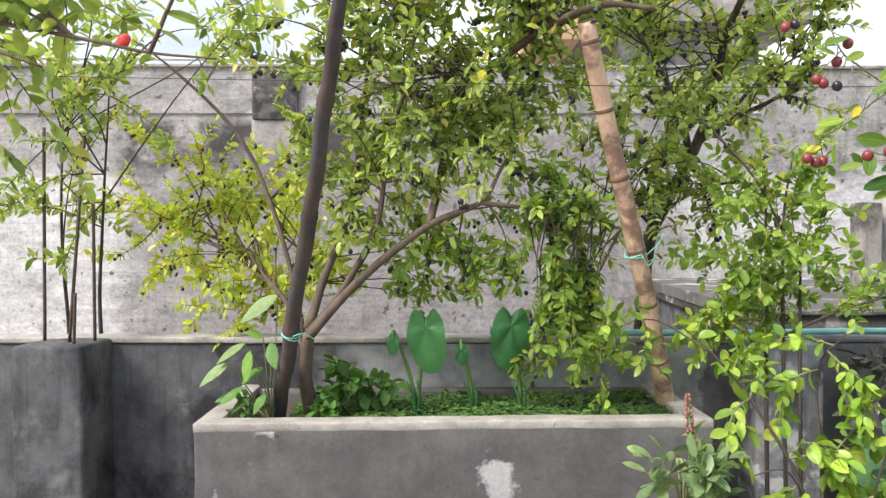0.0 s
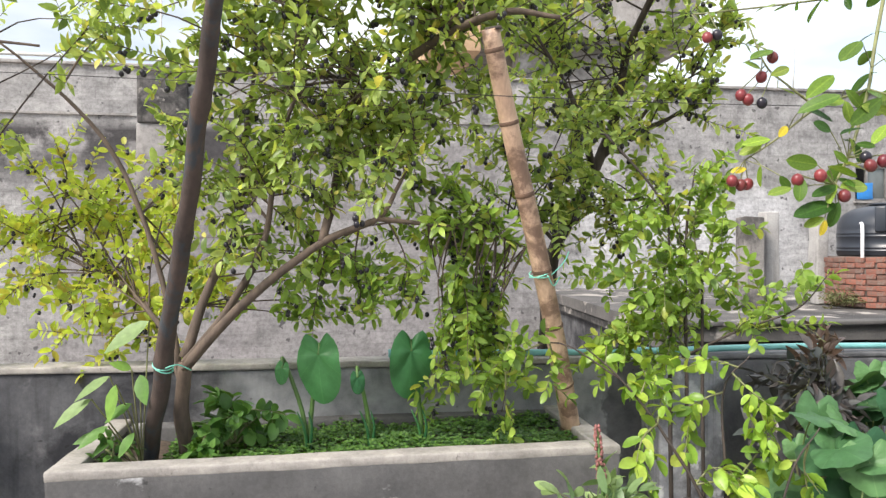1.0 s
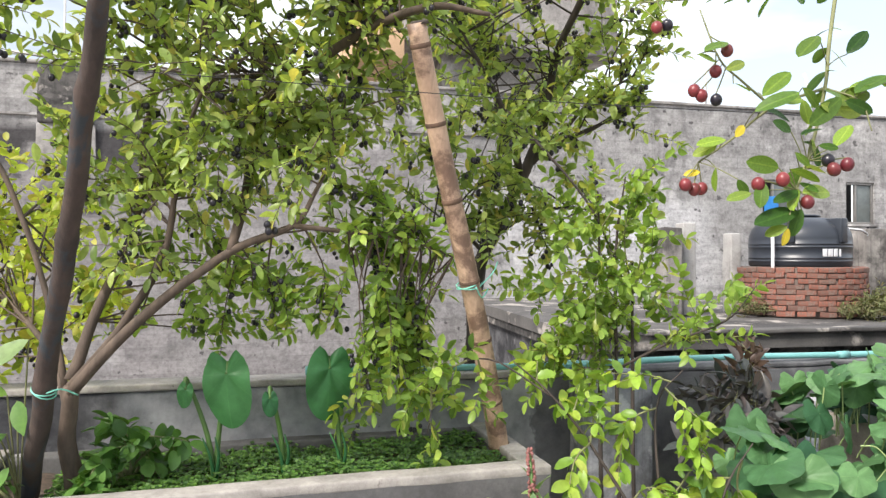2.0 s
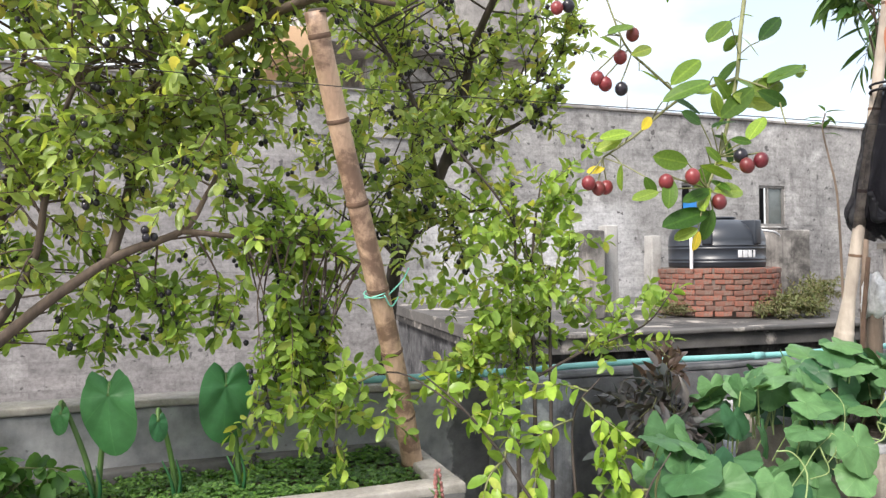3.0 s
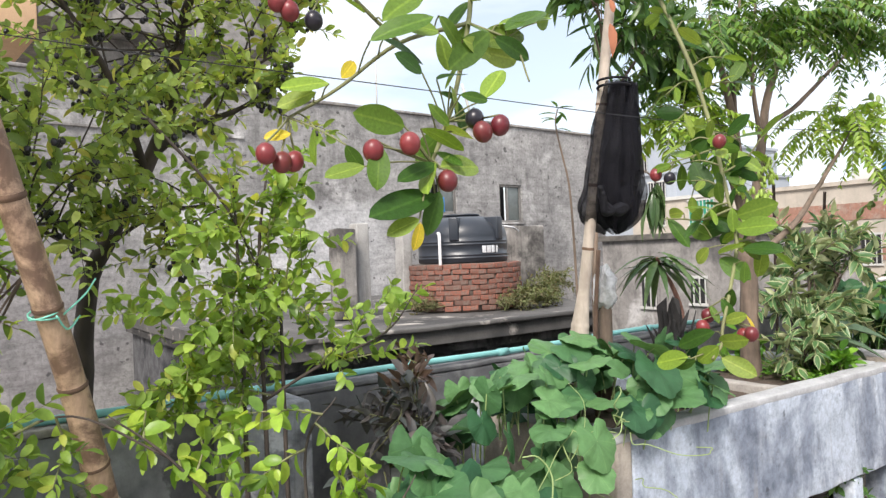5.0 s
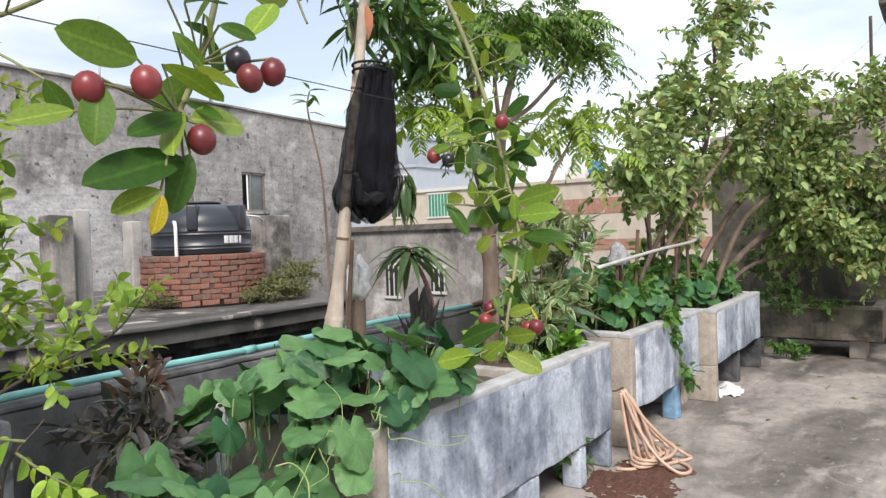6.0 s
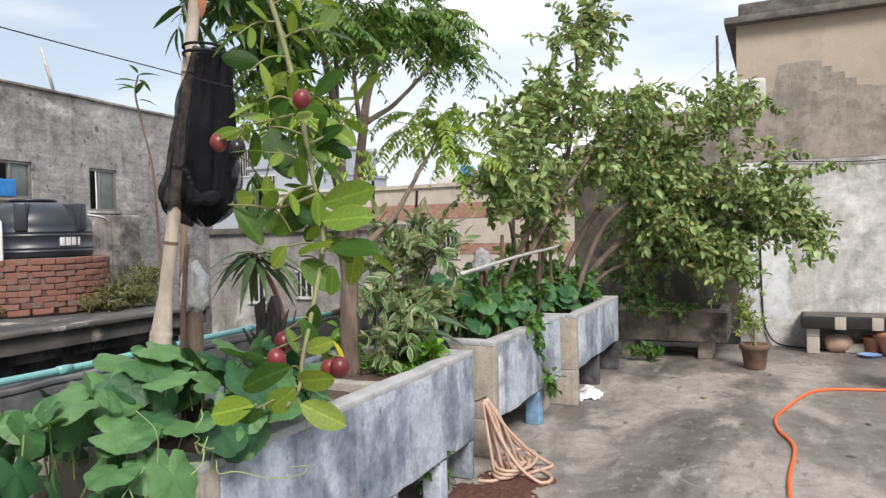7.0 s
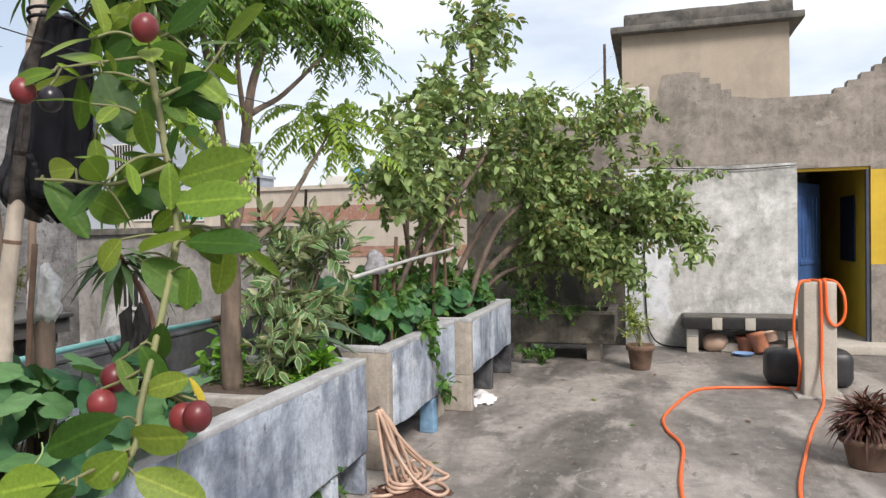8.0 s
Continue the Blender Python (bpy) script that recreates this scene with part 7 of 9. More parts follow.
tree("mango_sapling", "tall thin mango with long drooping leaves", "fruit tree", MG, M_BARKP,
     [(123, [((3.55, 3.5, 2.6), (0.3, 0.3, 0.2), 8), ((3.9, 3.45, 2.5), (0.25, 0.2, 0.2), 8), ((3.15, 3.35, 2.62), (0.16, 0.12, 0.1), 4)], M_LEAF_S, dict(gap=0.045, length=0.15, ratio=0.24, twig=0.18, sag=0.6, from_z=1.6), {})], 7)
whorl("mango_shoot", "hanging shoot of long dark mango leaves", [[(3.42, 3.60, 1.75), (3.60, 3.58, 1.86), (3.76, 3.56, 1.86), (3.83, 3.55, 1.80)]], [(3.83, 3.55, 1.80), (3.80, 3.55, 1.76)], 0.22, 0.22, 7, M_LEAF_M, M_BARKP, 0.007, 124, 0.5, (-2.6, -1.2))
stump = thing("rotten_stump", "ragged black rotten stump in the planter", "stump")
rs = random.Random(23)
g = Geo()
rows, cols = 22, 30
verts = []
for i in range(rows + 1):
    f = i / rows
    for k in range(cols):
        a = 2 * math.pi * k / cols
        q = Vector((math.cos(a) * 1.6, math.sin(a) * 1.6, f * 2.4))
        r = (0.082 + 0.030 * math.sin(5.0 * f + 0.6)) * (1 + 0.42 * noise.noise(q * 1.7) + 0.22 * noise.noise(q * 5.0)) * (1.0 if i < rows else 0.25)
        crest = 0.15 * noise.noise(Vector((math.cos(a) * 2.3, math.sin(a) * 2.3, 7.0))) + 0.06 * rs.uniform(-1, 1)
        verts.append((3.735 + r * math.cos(a), 3.42 + r * math.sin(a), 0.66 + (0.45 + crest * f) * f))
g.add(verts, [(i * cols + k, i * cols + (k + 1) % cols, (i + 1) * cols + (k + 1) % cols, (i + 1) * cols + k) for i in range(rows) for k in range(cols)] + [tuple(range(rows * cols, (rows + 1) * cols))])
part("wood", g, M_CHAR, stump, smooth=False)
for k in range(14):   # torn shards of all lengths
    g = Geo()
    a, rr = k * 0.45 + rs.uniform(-0.2, 0.2), rs.uniform(0.03, 0.10)
    x, y, z = 3.735 + rr * math.cos(a), 3.42 + rr * math.sin(a), rs.uniform(0.84, 1.02)
    d = Vector((math.cos(a) * 0.35 + rs.uniform(-0.3, 0.3), math.sin(a) * 0.35, 1)).normalized() * rs.uniform(0.06, 0.20)
    w = rs.uniform(0.008, 0.022)
    g.tube([(x, y, z), tuple(Vector((x, y, z)) + d * 0.5 + Vector((rs.uniform(-0.012, 0.012), 0, 0))), tuple(Vector((x, y, z)) + d)], [w, w * 0.8, 0.002], 5)
    part("splinter", g, M_CHAR, stump)

# ---- near branches with fruit ----
def rib_leaf(name, tints):
    """A glossy blade with a pale midrib; each leaf takes one of the tints."""
    m = big_leaf(name, tints[0], tints[-1], 0.30, 0.36)
    nt = m.node_tree
    ramp = next(n for n in nt.nodes if n.type == "VALTORGB")
    while len(ramp.color_ramp.elements) > 1:
        ramp.color_ramp.elements.remove(ramp.color_ramp.elements[-1])
    for i, c in enumerate(tints):
        e = ramp.color_ramp.elements[0] if i == 0 else ramp.color_ramp.elements.new(i / (len(tints) - 1))
        e.position, e.color = i / (len(tints) - 1), (*c, 1)
    bsdf = nt.nodes["Principled BSDF"]
    body = bsdf.inputs["Base Color"].links[0].from_socket
    sep = nt.nodes.new("ShaderNodeSeparateXYZ")
    nt.links.new(coords(nt), sep.inputs["Vector"])
    far = nt.nodes.new("ShaderNodeMath")
    far.operation = "ABSOLUTE"
    nt.links.new(sep.outputs["X"], far.inputs[0])
    line = ramp_node(nt, far.outputs["Value"], [(0.008, grey(0.55)), (0.026, grey(0))])
    nt.links.new(mix_node(nt, line, body, mix_node(nt, 1.0, body, (2.2, 1.9, 1.8), "MULTIPLY")), bsdf.inputs["Base Color"])
    return m


near_leaf = []
for k in range(4):
    gl = Geo()
    n = 12
    verts, faces = [], []
    wmax = 0.41 + 0.055 * k
    for i in range(n + 1):
        f = i / n
        half = wmax * 0.46 * (math.sin(math.pi * min(1, f ** 1.08)) ** 0.58 if 0 < f < 0.999 else 0.0)
        z = -(0.06 + 0.05 * k) * f * f + 0.018 * math.sin(5 * f + k)
        for s in (-1, -0.5, 0, 0.5, 1):
            verts.append((s * half * 1.0, f, z + 0.16 * abs(s) * half))
    for i in range(n):
        for j in range(4):
            faces.append((i * 5 + j, i * 5 + j + 1, (i + 1) * 5 + j + 1, (i + 1) * 5 + j))
    gl.add(verts, faces)
    near_leaf.append(mesh_of("near_leaf", gl, rib_leaf("karonda_blade_%s" % "abcd"[k], [(0.022, 0.065, 0.014), (0.06, 0.14, 0.022), (0.26, 0.40, 0.06), (0.035, 0.09, 0.017), (0.36, 0.47, 0.09), (0.085, 0.18, 0.028)])))
yellow_leaf = mesh_of("yellow_leaf", gl, rib_leaf("yellowed_blade", [(0.62, 0.50, 0.05), (0.70, 0.56, 0.06)]))


def near_branch(parent, stems, fruits, seed, length=0.056, gap=0.038, yellow=(), blades=(), view=(-0.6, -0.6, 0.45), bare=()):
    """stems: points and radius; blades: leaves set one by one, from stalk to tip; bare: stems that bear only those."""
    rb = np.random.default_rng(seed)
    g = Geo()
    for a, b in blades:
        tip = np.array(b) - np.array(a)
        ln = np.linalg.norm(tip)
        ob = part("leaf", near_leaf[rb.integers(4)], None, parent)
        set_blade(ob, a, tuple(tip + rb.normal(size=3) * ln * 0.16), tuple(np.array(view) + rb.normal(size=3) * 0.30), ln * rb.uniform(1.06, 1.22))
        near = min((np.array(s) for pts, _ in stems for s in smooth_path(pts, 6)), key=lambda s: np.linalg.norm(s - np.array(a)))
        g.tube(smooth_path([tuple(near), tuple((near + np.array(a)) / 2 + np.array([0, 0, 0.003])), a], 3), 0.0010, 5, False)
    for k, (pts, r) in enumerate(stems):
        path = smooth_path(pts, 6)
        g.tube(path, [r * (1 - 0.5 * i / len(path)) for i in range(len(path))], 7)
        if k in bare:
            continue
        spots = []
        twig_leaves(rb, [tuple(q) for q in path], spots, gap, length, 0.5, 0.2, 1.0, 0.7, 0.15)
        for p, w, nrm, ln, _ in spots:
            ob = part("leaf", near_leaf[rb.integers(4)], None, parent)
            set_blade(ob, tuple(p), tuple(w), tuple(nrm), ln * rb.uniform(0.75, 1.15))
    for p, w in yellow:
        ob = part("leaf", yellow_leaf, None, parent, "old leaf turned yellow")
        set_blade(ob, p, w, (0.2, -0.8, 0.5), length * 0.58)
    for p, dark in fruits:
        q = np.array(p)
        ob = part("fruit", fruit_dark if dark else fruit_red, None, parent, "ripe black berry" if dark else "dark red ripening berry")
        ob.matrix_world = pose(*q, rb.uniform(-20, 20), rb.uniform(-20, 20), rb.uniform(0, 360))
        near = min((np.array(s) for pts, _ in stems for s in smooth_path(pts, 6)), key=lambda s: np.linalg.norm(s - q - np.array([0, 0, 0.03])))
        g.tube(smooth_path([tuple(near), tuple((near + q) / 2 + np.array([0, 0, 0.004])), tuple(q + np.array([0, 0, 0.011]))], 3), 0.0012, 5, False)
    part("fruiting_twig", g, M_TWIG, parent, "green fruiting twigs")


fruit_red = ball_data("red_berry", M_BERRY_R, 0.0103, 1.12, 16)
fruit_dark = ball_data("black_berry", M_BERRY_K, 0.0100, 1.1, 16)
BLADES_A = [
    ((1.143, 1.82, 1.67), (1.095, 1.82, 1.669)), ((1.132, 1.83, 1.662), (1.097, 1.83, 1.647)), ((1.183, 1.8, 1.715), (1.248, 1.8, 1.724)), ((1.239, 1.76, 1.671), (1.285, 1.76, 1.695)),
    ((1.221, 1.76, 1.676), (1.192, 1.76, 1.691)), ((1.249, 1.75, 1.663), (1.266, 1.75, 1.639)), ((1.285, 1.74, 1.65), (1.314, 1.74, 1.685)), ((1.247, 1.73, 1.65), (1.276, 1.73, 1.643)),
    ((1.214, 1.74, 1.64), (1.232, 1.74, 1.621)), ((1.184, 1.74, 1.615), (1.135, 1.74, 1.622)), ((1.197, 1.73, 1.612), (1.25, 1.73, 1.609)), ((1.215, 1.73, 1.577), (1.172, 1.73, 1.569)),
]
BLADES_A3 = [
    ((1.211, 1.82, 1.746), (1.257, 1.82, 1.794)), ((1.211, 1.82, 1.726), (1.262, 1.82, 1.713)), ((1.287, 1.82, 1.743), (1.296, 1.82, 1.706)), ((1.287, 1.82, 1.764), (1.326, 1.82, 1.737)), ((1.345, 1.82, 1.739), (1.409, 1.82, 1.751)),
    ((1.345, 1.82, 1.73), (1.396, 1.82, 1.721)), ((1.376, 1.82, 1.766), (1.439, 1.82, 1.788)), ((1.439, 1.82, 1.779), (1.476, 1.82, 1.778)), ((1.372, 1.82, 1.825), (1.409, 1.82, 1.867)), ((1.318, 1.82, 1.853), (1.269, 1.82, 1.828)),
    ((1.144, 1.82, 1.788), (1.186, 1.82, 1.798)), ((1.157, 1.82, 1.766), (1.193, 1.82, 1.762)), ((1.105, 1.82, 1.816), (1.145, 1.82, 1.844)), ((1.093, 1.82, 1.811), (1.124, 1.82, 1.806)),
]
BLADES_A2 = [
    ((1.218, 1.73, 1.575), (1.268, 1.73, 1.575)), ((1.211, 1.73, 1.546), (1.143, 1.73, 1.534)), ((1.213, 1.725, 1.55), (1.213, 1.725, 1.512)), ((1.185, 1.72, 1.522), (1.156, 1.72, 1.519)),
    ((1.15, 1.73, 1.592), (1.145, 1.73, 1.556)), ((1.143, 1.75, 1.575), (1.108, 1.75, 1.558)), ((1.125, 1.82, 1.623), (1.12, 1.82, 1.589)), ((1.14, 1.78, 1.6), (1.155, 1.78, 1.579)),
    ((1.328, 1.78, 1.739), (1.276, 1.78, 1.707)), ((1.335, 1.78, 1.735), (1.387, 1.78, 1.725)), ((1.37, 1.8, 1.752), (1.432, 1.8, 1.775)), ((1.29, 1.78, 1.726), (1.334, 1.78, 1.711)), ((1.272, 1.8, 1.738), (1.226, 1.8, 1.739)),
]
near_branch(kt2, [
    ([(1.44, 1.93, 1.98), (1.385, 1.88, 1.86), (1.345, 1.84, 1.77), (1.29, 1.80, 1.665), (1.245, 1.765, 1.61), (1.215, 1.74, 1.58)], 0.004),
    ([(1.345, 1.84, 1.77), (1.25, 1.85, 1.735), (1.17, 1.85, 1.675), (1.105, 1.84, 1.635)], 0.003),
    ([(1.25, 1.85, 1.735), (1.19, 1.85, 1.78), (1.15, 1.85, 1.815), (1.12, 1.86, 1.90)], 0.0025),
    ([(1.345, 1.84, 1.77), (1.38, 1.80, 1.74), (1.36, 1.75, 1.68)], 0.002),
    ([(1.62, 2.1, 2.1), (1.45, 1.95, 2.0), (1.25, 1.93, 1.96), (1.05, 1.95, 1.94)], 0.003),
], [((1.075, 1.829, 1.595), 0), ((1.095, 1.836, 1.588), 0), ((1.11, 1.84, 1.59), 0), ((1.145, 1.734, 1.588), 0), ((1.175, 1.716, 1.594), 0), ((1.22, 1.72, 1.56), 0), ((1.29, 1.72, 1.62), 0), ((1.268, 1.722, 1.612), 0), ((1.268, 1.735, 1.628), 1),
    ((1.139, 1.842, 1.742), 1), ((1.112, 1.842, 1.748), 0), ((1.100, 1.845, 1.757), 0), ((1.159, 1.841, 1.827), 0), ((1.137, 1.84, 1.79), 0), ((1.06, 1.90, 1.88), 0), ((1.08, 1.9, 1.885), 1)], 131, 0.048, 0.052, [((1.105, 1.835, 1.618), (-0.9, 0.05, -0.1)), ((1.148, 1.80, 1.672), (0.5, 0.0, 0.6)), ((1.186, 1.72, 1.519), (-0.2, 0, -1))], BLADES_A + BLADES_A2 + BLADES_A3, (-0.55, -0.6, 0.40), (1, 2, 3))
B_STEM = [(1.98, 2.06, 2.0), (1.93, 1.95, 1.82), (1.90, 1.897, 1.714), (1.87, 1.861, 1.65), (1.84, 1.826, 1.577), (1.82, 1.802, 1.523), (1.80, 1.784, 1.481), (1.77, 1.777, 1.422), (1.74, 1.773, 1.362), (1.725, 1.766, 1.339), (1.71, 1.772, 1.32)]
B_SIDE = [(B_STEM, 0.0042), ([(1.82, 1.802, 1.54), (1.80, 1.84, 1.525), (1.79, 1.875, 1.528), (1.785, 1.905, 1.53)], 0.0022), ([(1.87, 1.861, 1.645), (1.83, 1.88, 1.632), (1.81, 1.90, 1.625)], 0.0018),
          ([(1.725, 1.766, 1.339), (1.71, 1.79, 1.325), (1.70, 1.81, 1.315)], 0.0018), ([(1.84, 1.826, 1.60), (1.86, 1.80, 1.62), (1.87, 1.78, 1.65)], 0.0020)]
rs = random.Random(41)
for a, b, n in zip(B_STEM[:6], B_STEM[1:7], (4, 4, 4, 3, 3, 3)):   # short leafy shoots, thickest above
    for k in range(n):
        q = Vector(a).lerp(Vector(b), (k + 0.5) / n)
        w = Vector((rs.uniform(-1, 1), rs.uniform(-1, 0.8), rs.uniform(-0.5, 0.5))).normalized() * rs.uniform(0.03, 0.07)
        B_SIDE.append(([tuple(q), tuple(q + w * 0.5 + Vector((0, 0, 0.008))), tuple(q + w)], 0.0018))
BLADES_B = [
    ((1.83, 1.875, 1.628), (1.83, 1.916, 1.644)), ((1.8, 1.898, 1.619), (1.8, 1.934, 1.623)), ((1.83, 1.877, 1.623), (1.83, 1.835, 1.579)), ((1.85, 1.83, 1.603), (1.85, 1.789, 1.615)),
    ((1.85, 1.831, 1.608), (1.85, 1.808, 1.585)), ((1.83, 1.878, 1.577), (1.83, 1.854, 1.577)), ((1.81, 1.868, 1.564), (1.81, 1.863, 1.537)), ((1.79, 1.87, 1.538), (1.79, 1.904, 1.54)),
    ((1.79, 1.901, 1.53), (1.79, 1.865, 1.496)), ((1.82, 1.845, 1.541), (1.82, 1.805, 1.541)), ((1.81, 1.837, 1.523), (1.81, 1.805, 1.513)), ((1.8, 1.789, 1.54), (1.8, 1.792, 1.506)), ((1.82, 1.795, 1.528), (1.82, 1.739, 1.545)),
]
BLADES_B2 = [
    ((1.8, 1.784, 1.507), (1.8, 1.728, 1.502)), ((1.79, 1.768, 1.477), (1.79, 1.716, 1.484)), ((1.79, 1.82, 1.496), (1.79, 1.859, 1.513)), ((1.78, 1.819, 1.48), (1.78, 1.849, 1.464)),
    ((1.78, 1.801, 1.469), (1.78, 1.754, 1.472)), ((1.78, 1.801, 1.463), (1.78, 1.76, 1.432)), ((1.77, 1.752, 1.458), (1.77, 1.748, 1.429)), ((1.76, 1.767, 1.418), (1.76, 1.779, 1.39)),
    ((1.75, 1.78, 1.404), (1.75, 1.778, 1.372)), ((1.75, 1.776, 1.371), (1.75, 1.74, 1.382)), ((1.75, 1.785, 1.367), (1.75, 1.8, 1.391)), ((1.72, 1.772, 1.359), (1.72, 1.831, 1.336)), ((1.73, 1.773, 1.344), (1.73, 1.72, 1.339)),
]
BLADES_B3 = [
    ((1.7, 1.804, 1.321), (1.7, 1.859, 1.308)), ((1.72, 1.763, 1.322), (1.72, 1.719, 1.308)), ((1.71, 1.76, 1.34), (1.71, 1.795, 1.321)), ((1.7, 1.792, 1.318), (1.7, 1.828, 1.304)), ((1.87, 1.838, 1.663), (1.87, 1.797, 1.679)),
    ((1.87, 1.873, 1.676), (1.87, 1.923, 1.687)), ((1.86, 1.839, 1.646), (1.86, 1.874, 1.664)), ((1.86, 1.831, 1.635), (1.86, 1.781, 1.607)), ((1.88, 1.887, 1.694), (1.88, 1.844, 1.702)),
]
near_branch(kt2, B_SIDE, [((1.745, 1.81, 1.361), 0), ((1.76, 1.811, 1.377), 0), ((1.755, 1.749, 1.352), 0), ((1.75, 1.734, 1.355), 0), ((1.80, 1.93, 1.606), 0), ((1.80, 1.902, 1.597), 1), ((1.79, 1.80, 1.643), 0)], 132, 0.042, 0.026,
            [((1.76, 1.747, 1.38), (0.0, -0.6, -0.75))], BLADES_B + BLADES_B2 + BLADES_B3, (-0.75, -0.35, 0.45), (0, 1, 2, 3))

# ---- loose things ----
def bar(name, label, category, pts, r, material, n=8, group="", smooth_it=True):
    t = thing(name, label, category, group)
    g = Geo()
    g.tube(smooth_path(pts, 6) if smooth_it else pts, r, n)
    part("rod" if category == "rod" else "run", g, material, t)
    return t


# pipe along the parapet
t = thing("water_pipe", "aqua plastic water pipe along the parapet top", "pipe")
g = Geo()
pipe_pts = [PAR @ Vector((x, 0.04 + 0.012 * math.sin(2.1 * x), 0.966 + 0.006 * math.sin(3.3 * x))) for x in [0.42 + 0.3 * i for i in range(17)]]
g.tube(smooth_path(pipe_pts, 4), 0.0155, 12)
part("tube", g, M_PIPE, t)
for k in (0, 4, 9, 13):
    g = Geo()
    a, b = pipe_pts[k], pipe_pts[k + 1]
    g.tube([a, a.lerp(b, 0.22)], 0.0195, 12)
    part("coupling", g, M_PIPE, t)
g = Geo()
g.tube([pipe_pts[-1], pipe_pts[-1] + Vector((0.12, 0.0, 0.004)), pipe_pts[-1] + Vector((0.2, -0.01, 0.004))], [0.017, 0.022, 0.015], 10)
part("brass_joint", g, M_TERRAD, t, "dull pinkish pipe joint")

# rods standing in the first pier and beyond
for x, y, lean, h in [(-0.10, -0.10, 0.01, 1.05), (0.05, -0.15, 0.09, 1.0), (0.16, -0.12, 0.0, 0.72), (0.10, -0.2, 0.01, 0.25)]:
    p = PAR @ Vector((-1.66 + x, y, 0.935))
    bar("steel_rod", "rusty steel rod standing in the pier", "rod", [p, p + Vector((lean * 0.5, 0, h * 0.5)), p + Vector((lean, 0, h))], 0.008, M_RUST, 8, "rusty rods")
for x, y, lean, h in [(5.15, 3.9, 0.0, 0.85), (5.25, 3.92, 0.02, 0.83), (5.48, 3.9, 0.03, 1.15), (5.95, 3.85, 0.14, 1.1)]:
    p = Vector((x, y, 0.72))
    bar("steel_rod", "rusty steel rod standing behind the planters", "rod", [p, p + Vector((lean * 0.5, 0, h * 0.5)), p + Vector((lean, 0, h))], 0.011, M_RUST, 8, "rusty rods")
for x, y, lx, h in [(5.72, 3.2, 0.06, 0.64), (5.90, 3.22, -0.02, 0.60), (6.05, 3.2, 0.16, 0.80), (7.05, 3.2, 0.1, 0.7), (7.32, 3.15, -0.04, 0.85), (8.62, 3.1, 0.02, 0.4)]:
    p = Vector((x, y, 0.66))
    bar("bamboo_stake", "thin brown bamboo stake in the planter", "stake", [p, p + Vector((lx * 0.5, 0, h * 0.5)), p + Vector((lx, 0, h))], 0.014, M_NODE, 8, "stakes")
bar("plastic_conduit", "grey plastic pipe propped across the planter stakes", "pipe", [(5.19, 3.10, 1.232), (5.8, 3.10, 1.268), (6.4, 3.10, 1.302), (7.0, 3.10, 1.325), (7.35, 3.10, 1.345), (7.62, 3.10, 1.40)], 0.012, M_PVC, 10)
M_RAG = plain("grey_rag", (0.26, 0.26, 0.28), 0.9, 0, 0.4, 30, 0.4)
t = thing("rag", "grey rag tied over a stake", "rag")
g = Geo()
g.lathe([(0.075, -0.13), (0.062, -0.08), (0.050, -0.03), (0.044, 0.005), (0.024, 0.028), (0.004, 0.032)], (5.78, 3.2, 1.345), 22)
g.v = [tuple(Vector((x + 0.012 * math.sin(9 * math.atan2(y - 3.2, x - 5.78)) * (1.345 - z) * 8, y, z)) + noise.noise_vector(Vector((x, y, z)) * 22) * 0.025) for x, y, z in g.v]
part("cloth", g, M_RAG, t)

# black net bag on the pale pole
M_NETFOLD = plain("folded_black_net", (0.008, 0.008, 0.011), 0.6, 0, 0.5, 40, 0.3)
M_NETFOLD.node_tree.nodes["Principled BSDF"].inputs["Specular IOR Level"].default_value = 0.2
M_NETSEE = plain("sheer_black_net", (0.014, 0.014, 0.018), 0.7, 0, 0.4, 60, 0.1)
nt = M_NETSEE.node_tree
see = nt.nodes.new("ShaderNodeBsdfTransparent")
mx = nt.nodes.new("ShaderNodeMixShader")
nt.links.new(ramp_node(nt, noise_node(nt, coords(nt), 26, 4, 0.6), [(0.36, grey(0.16)), (0.64, grey(0.46))]), mx.inputs["Fac"])
nt.nodes["Principled BSDF"].inputs["Specular IOR Level"].default_value = 0.08
nt.links.new(nt.nodes["Principled BSDF"].outputs["BSDF"], mx.inputs[1])
nt.links.new(see.outputs["BSDF"], mx.inputs[2])
nt.links.new(mx.outputs["Shader"], nt.nodes["Material Output"].inputs["Surface"])
bag = thing("net_bag", "black shade-net bag tied round the pale pole", "net bag")


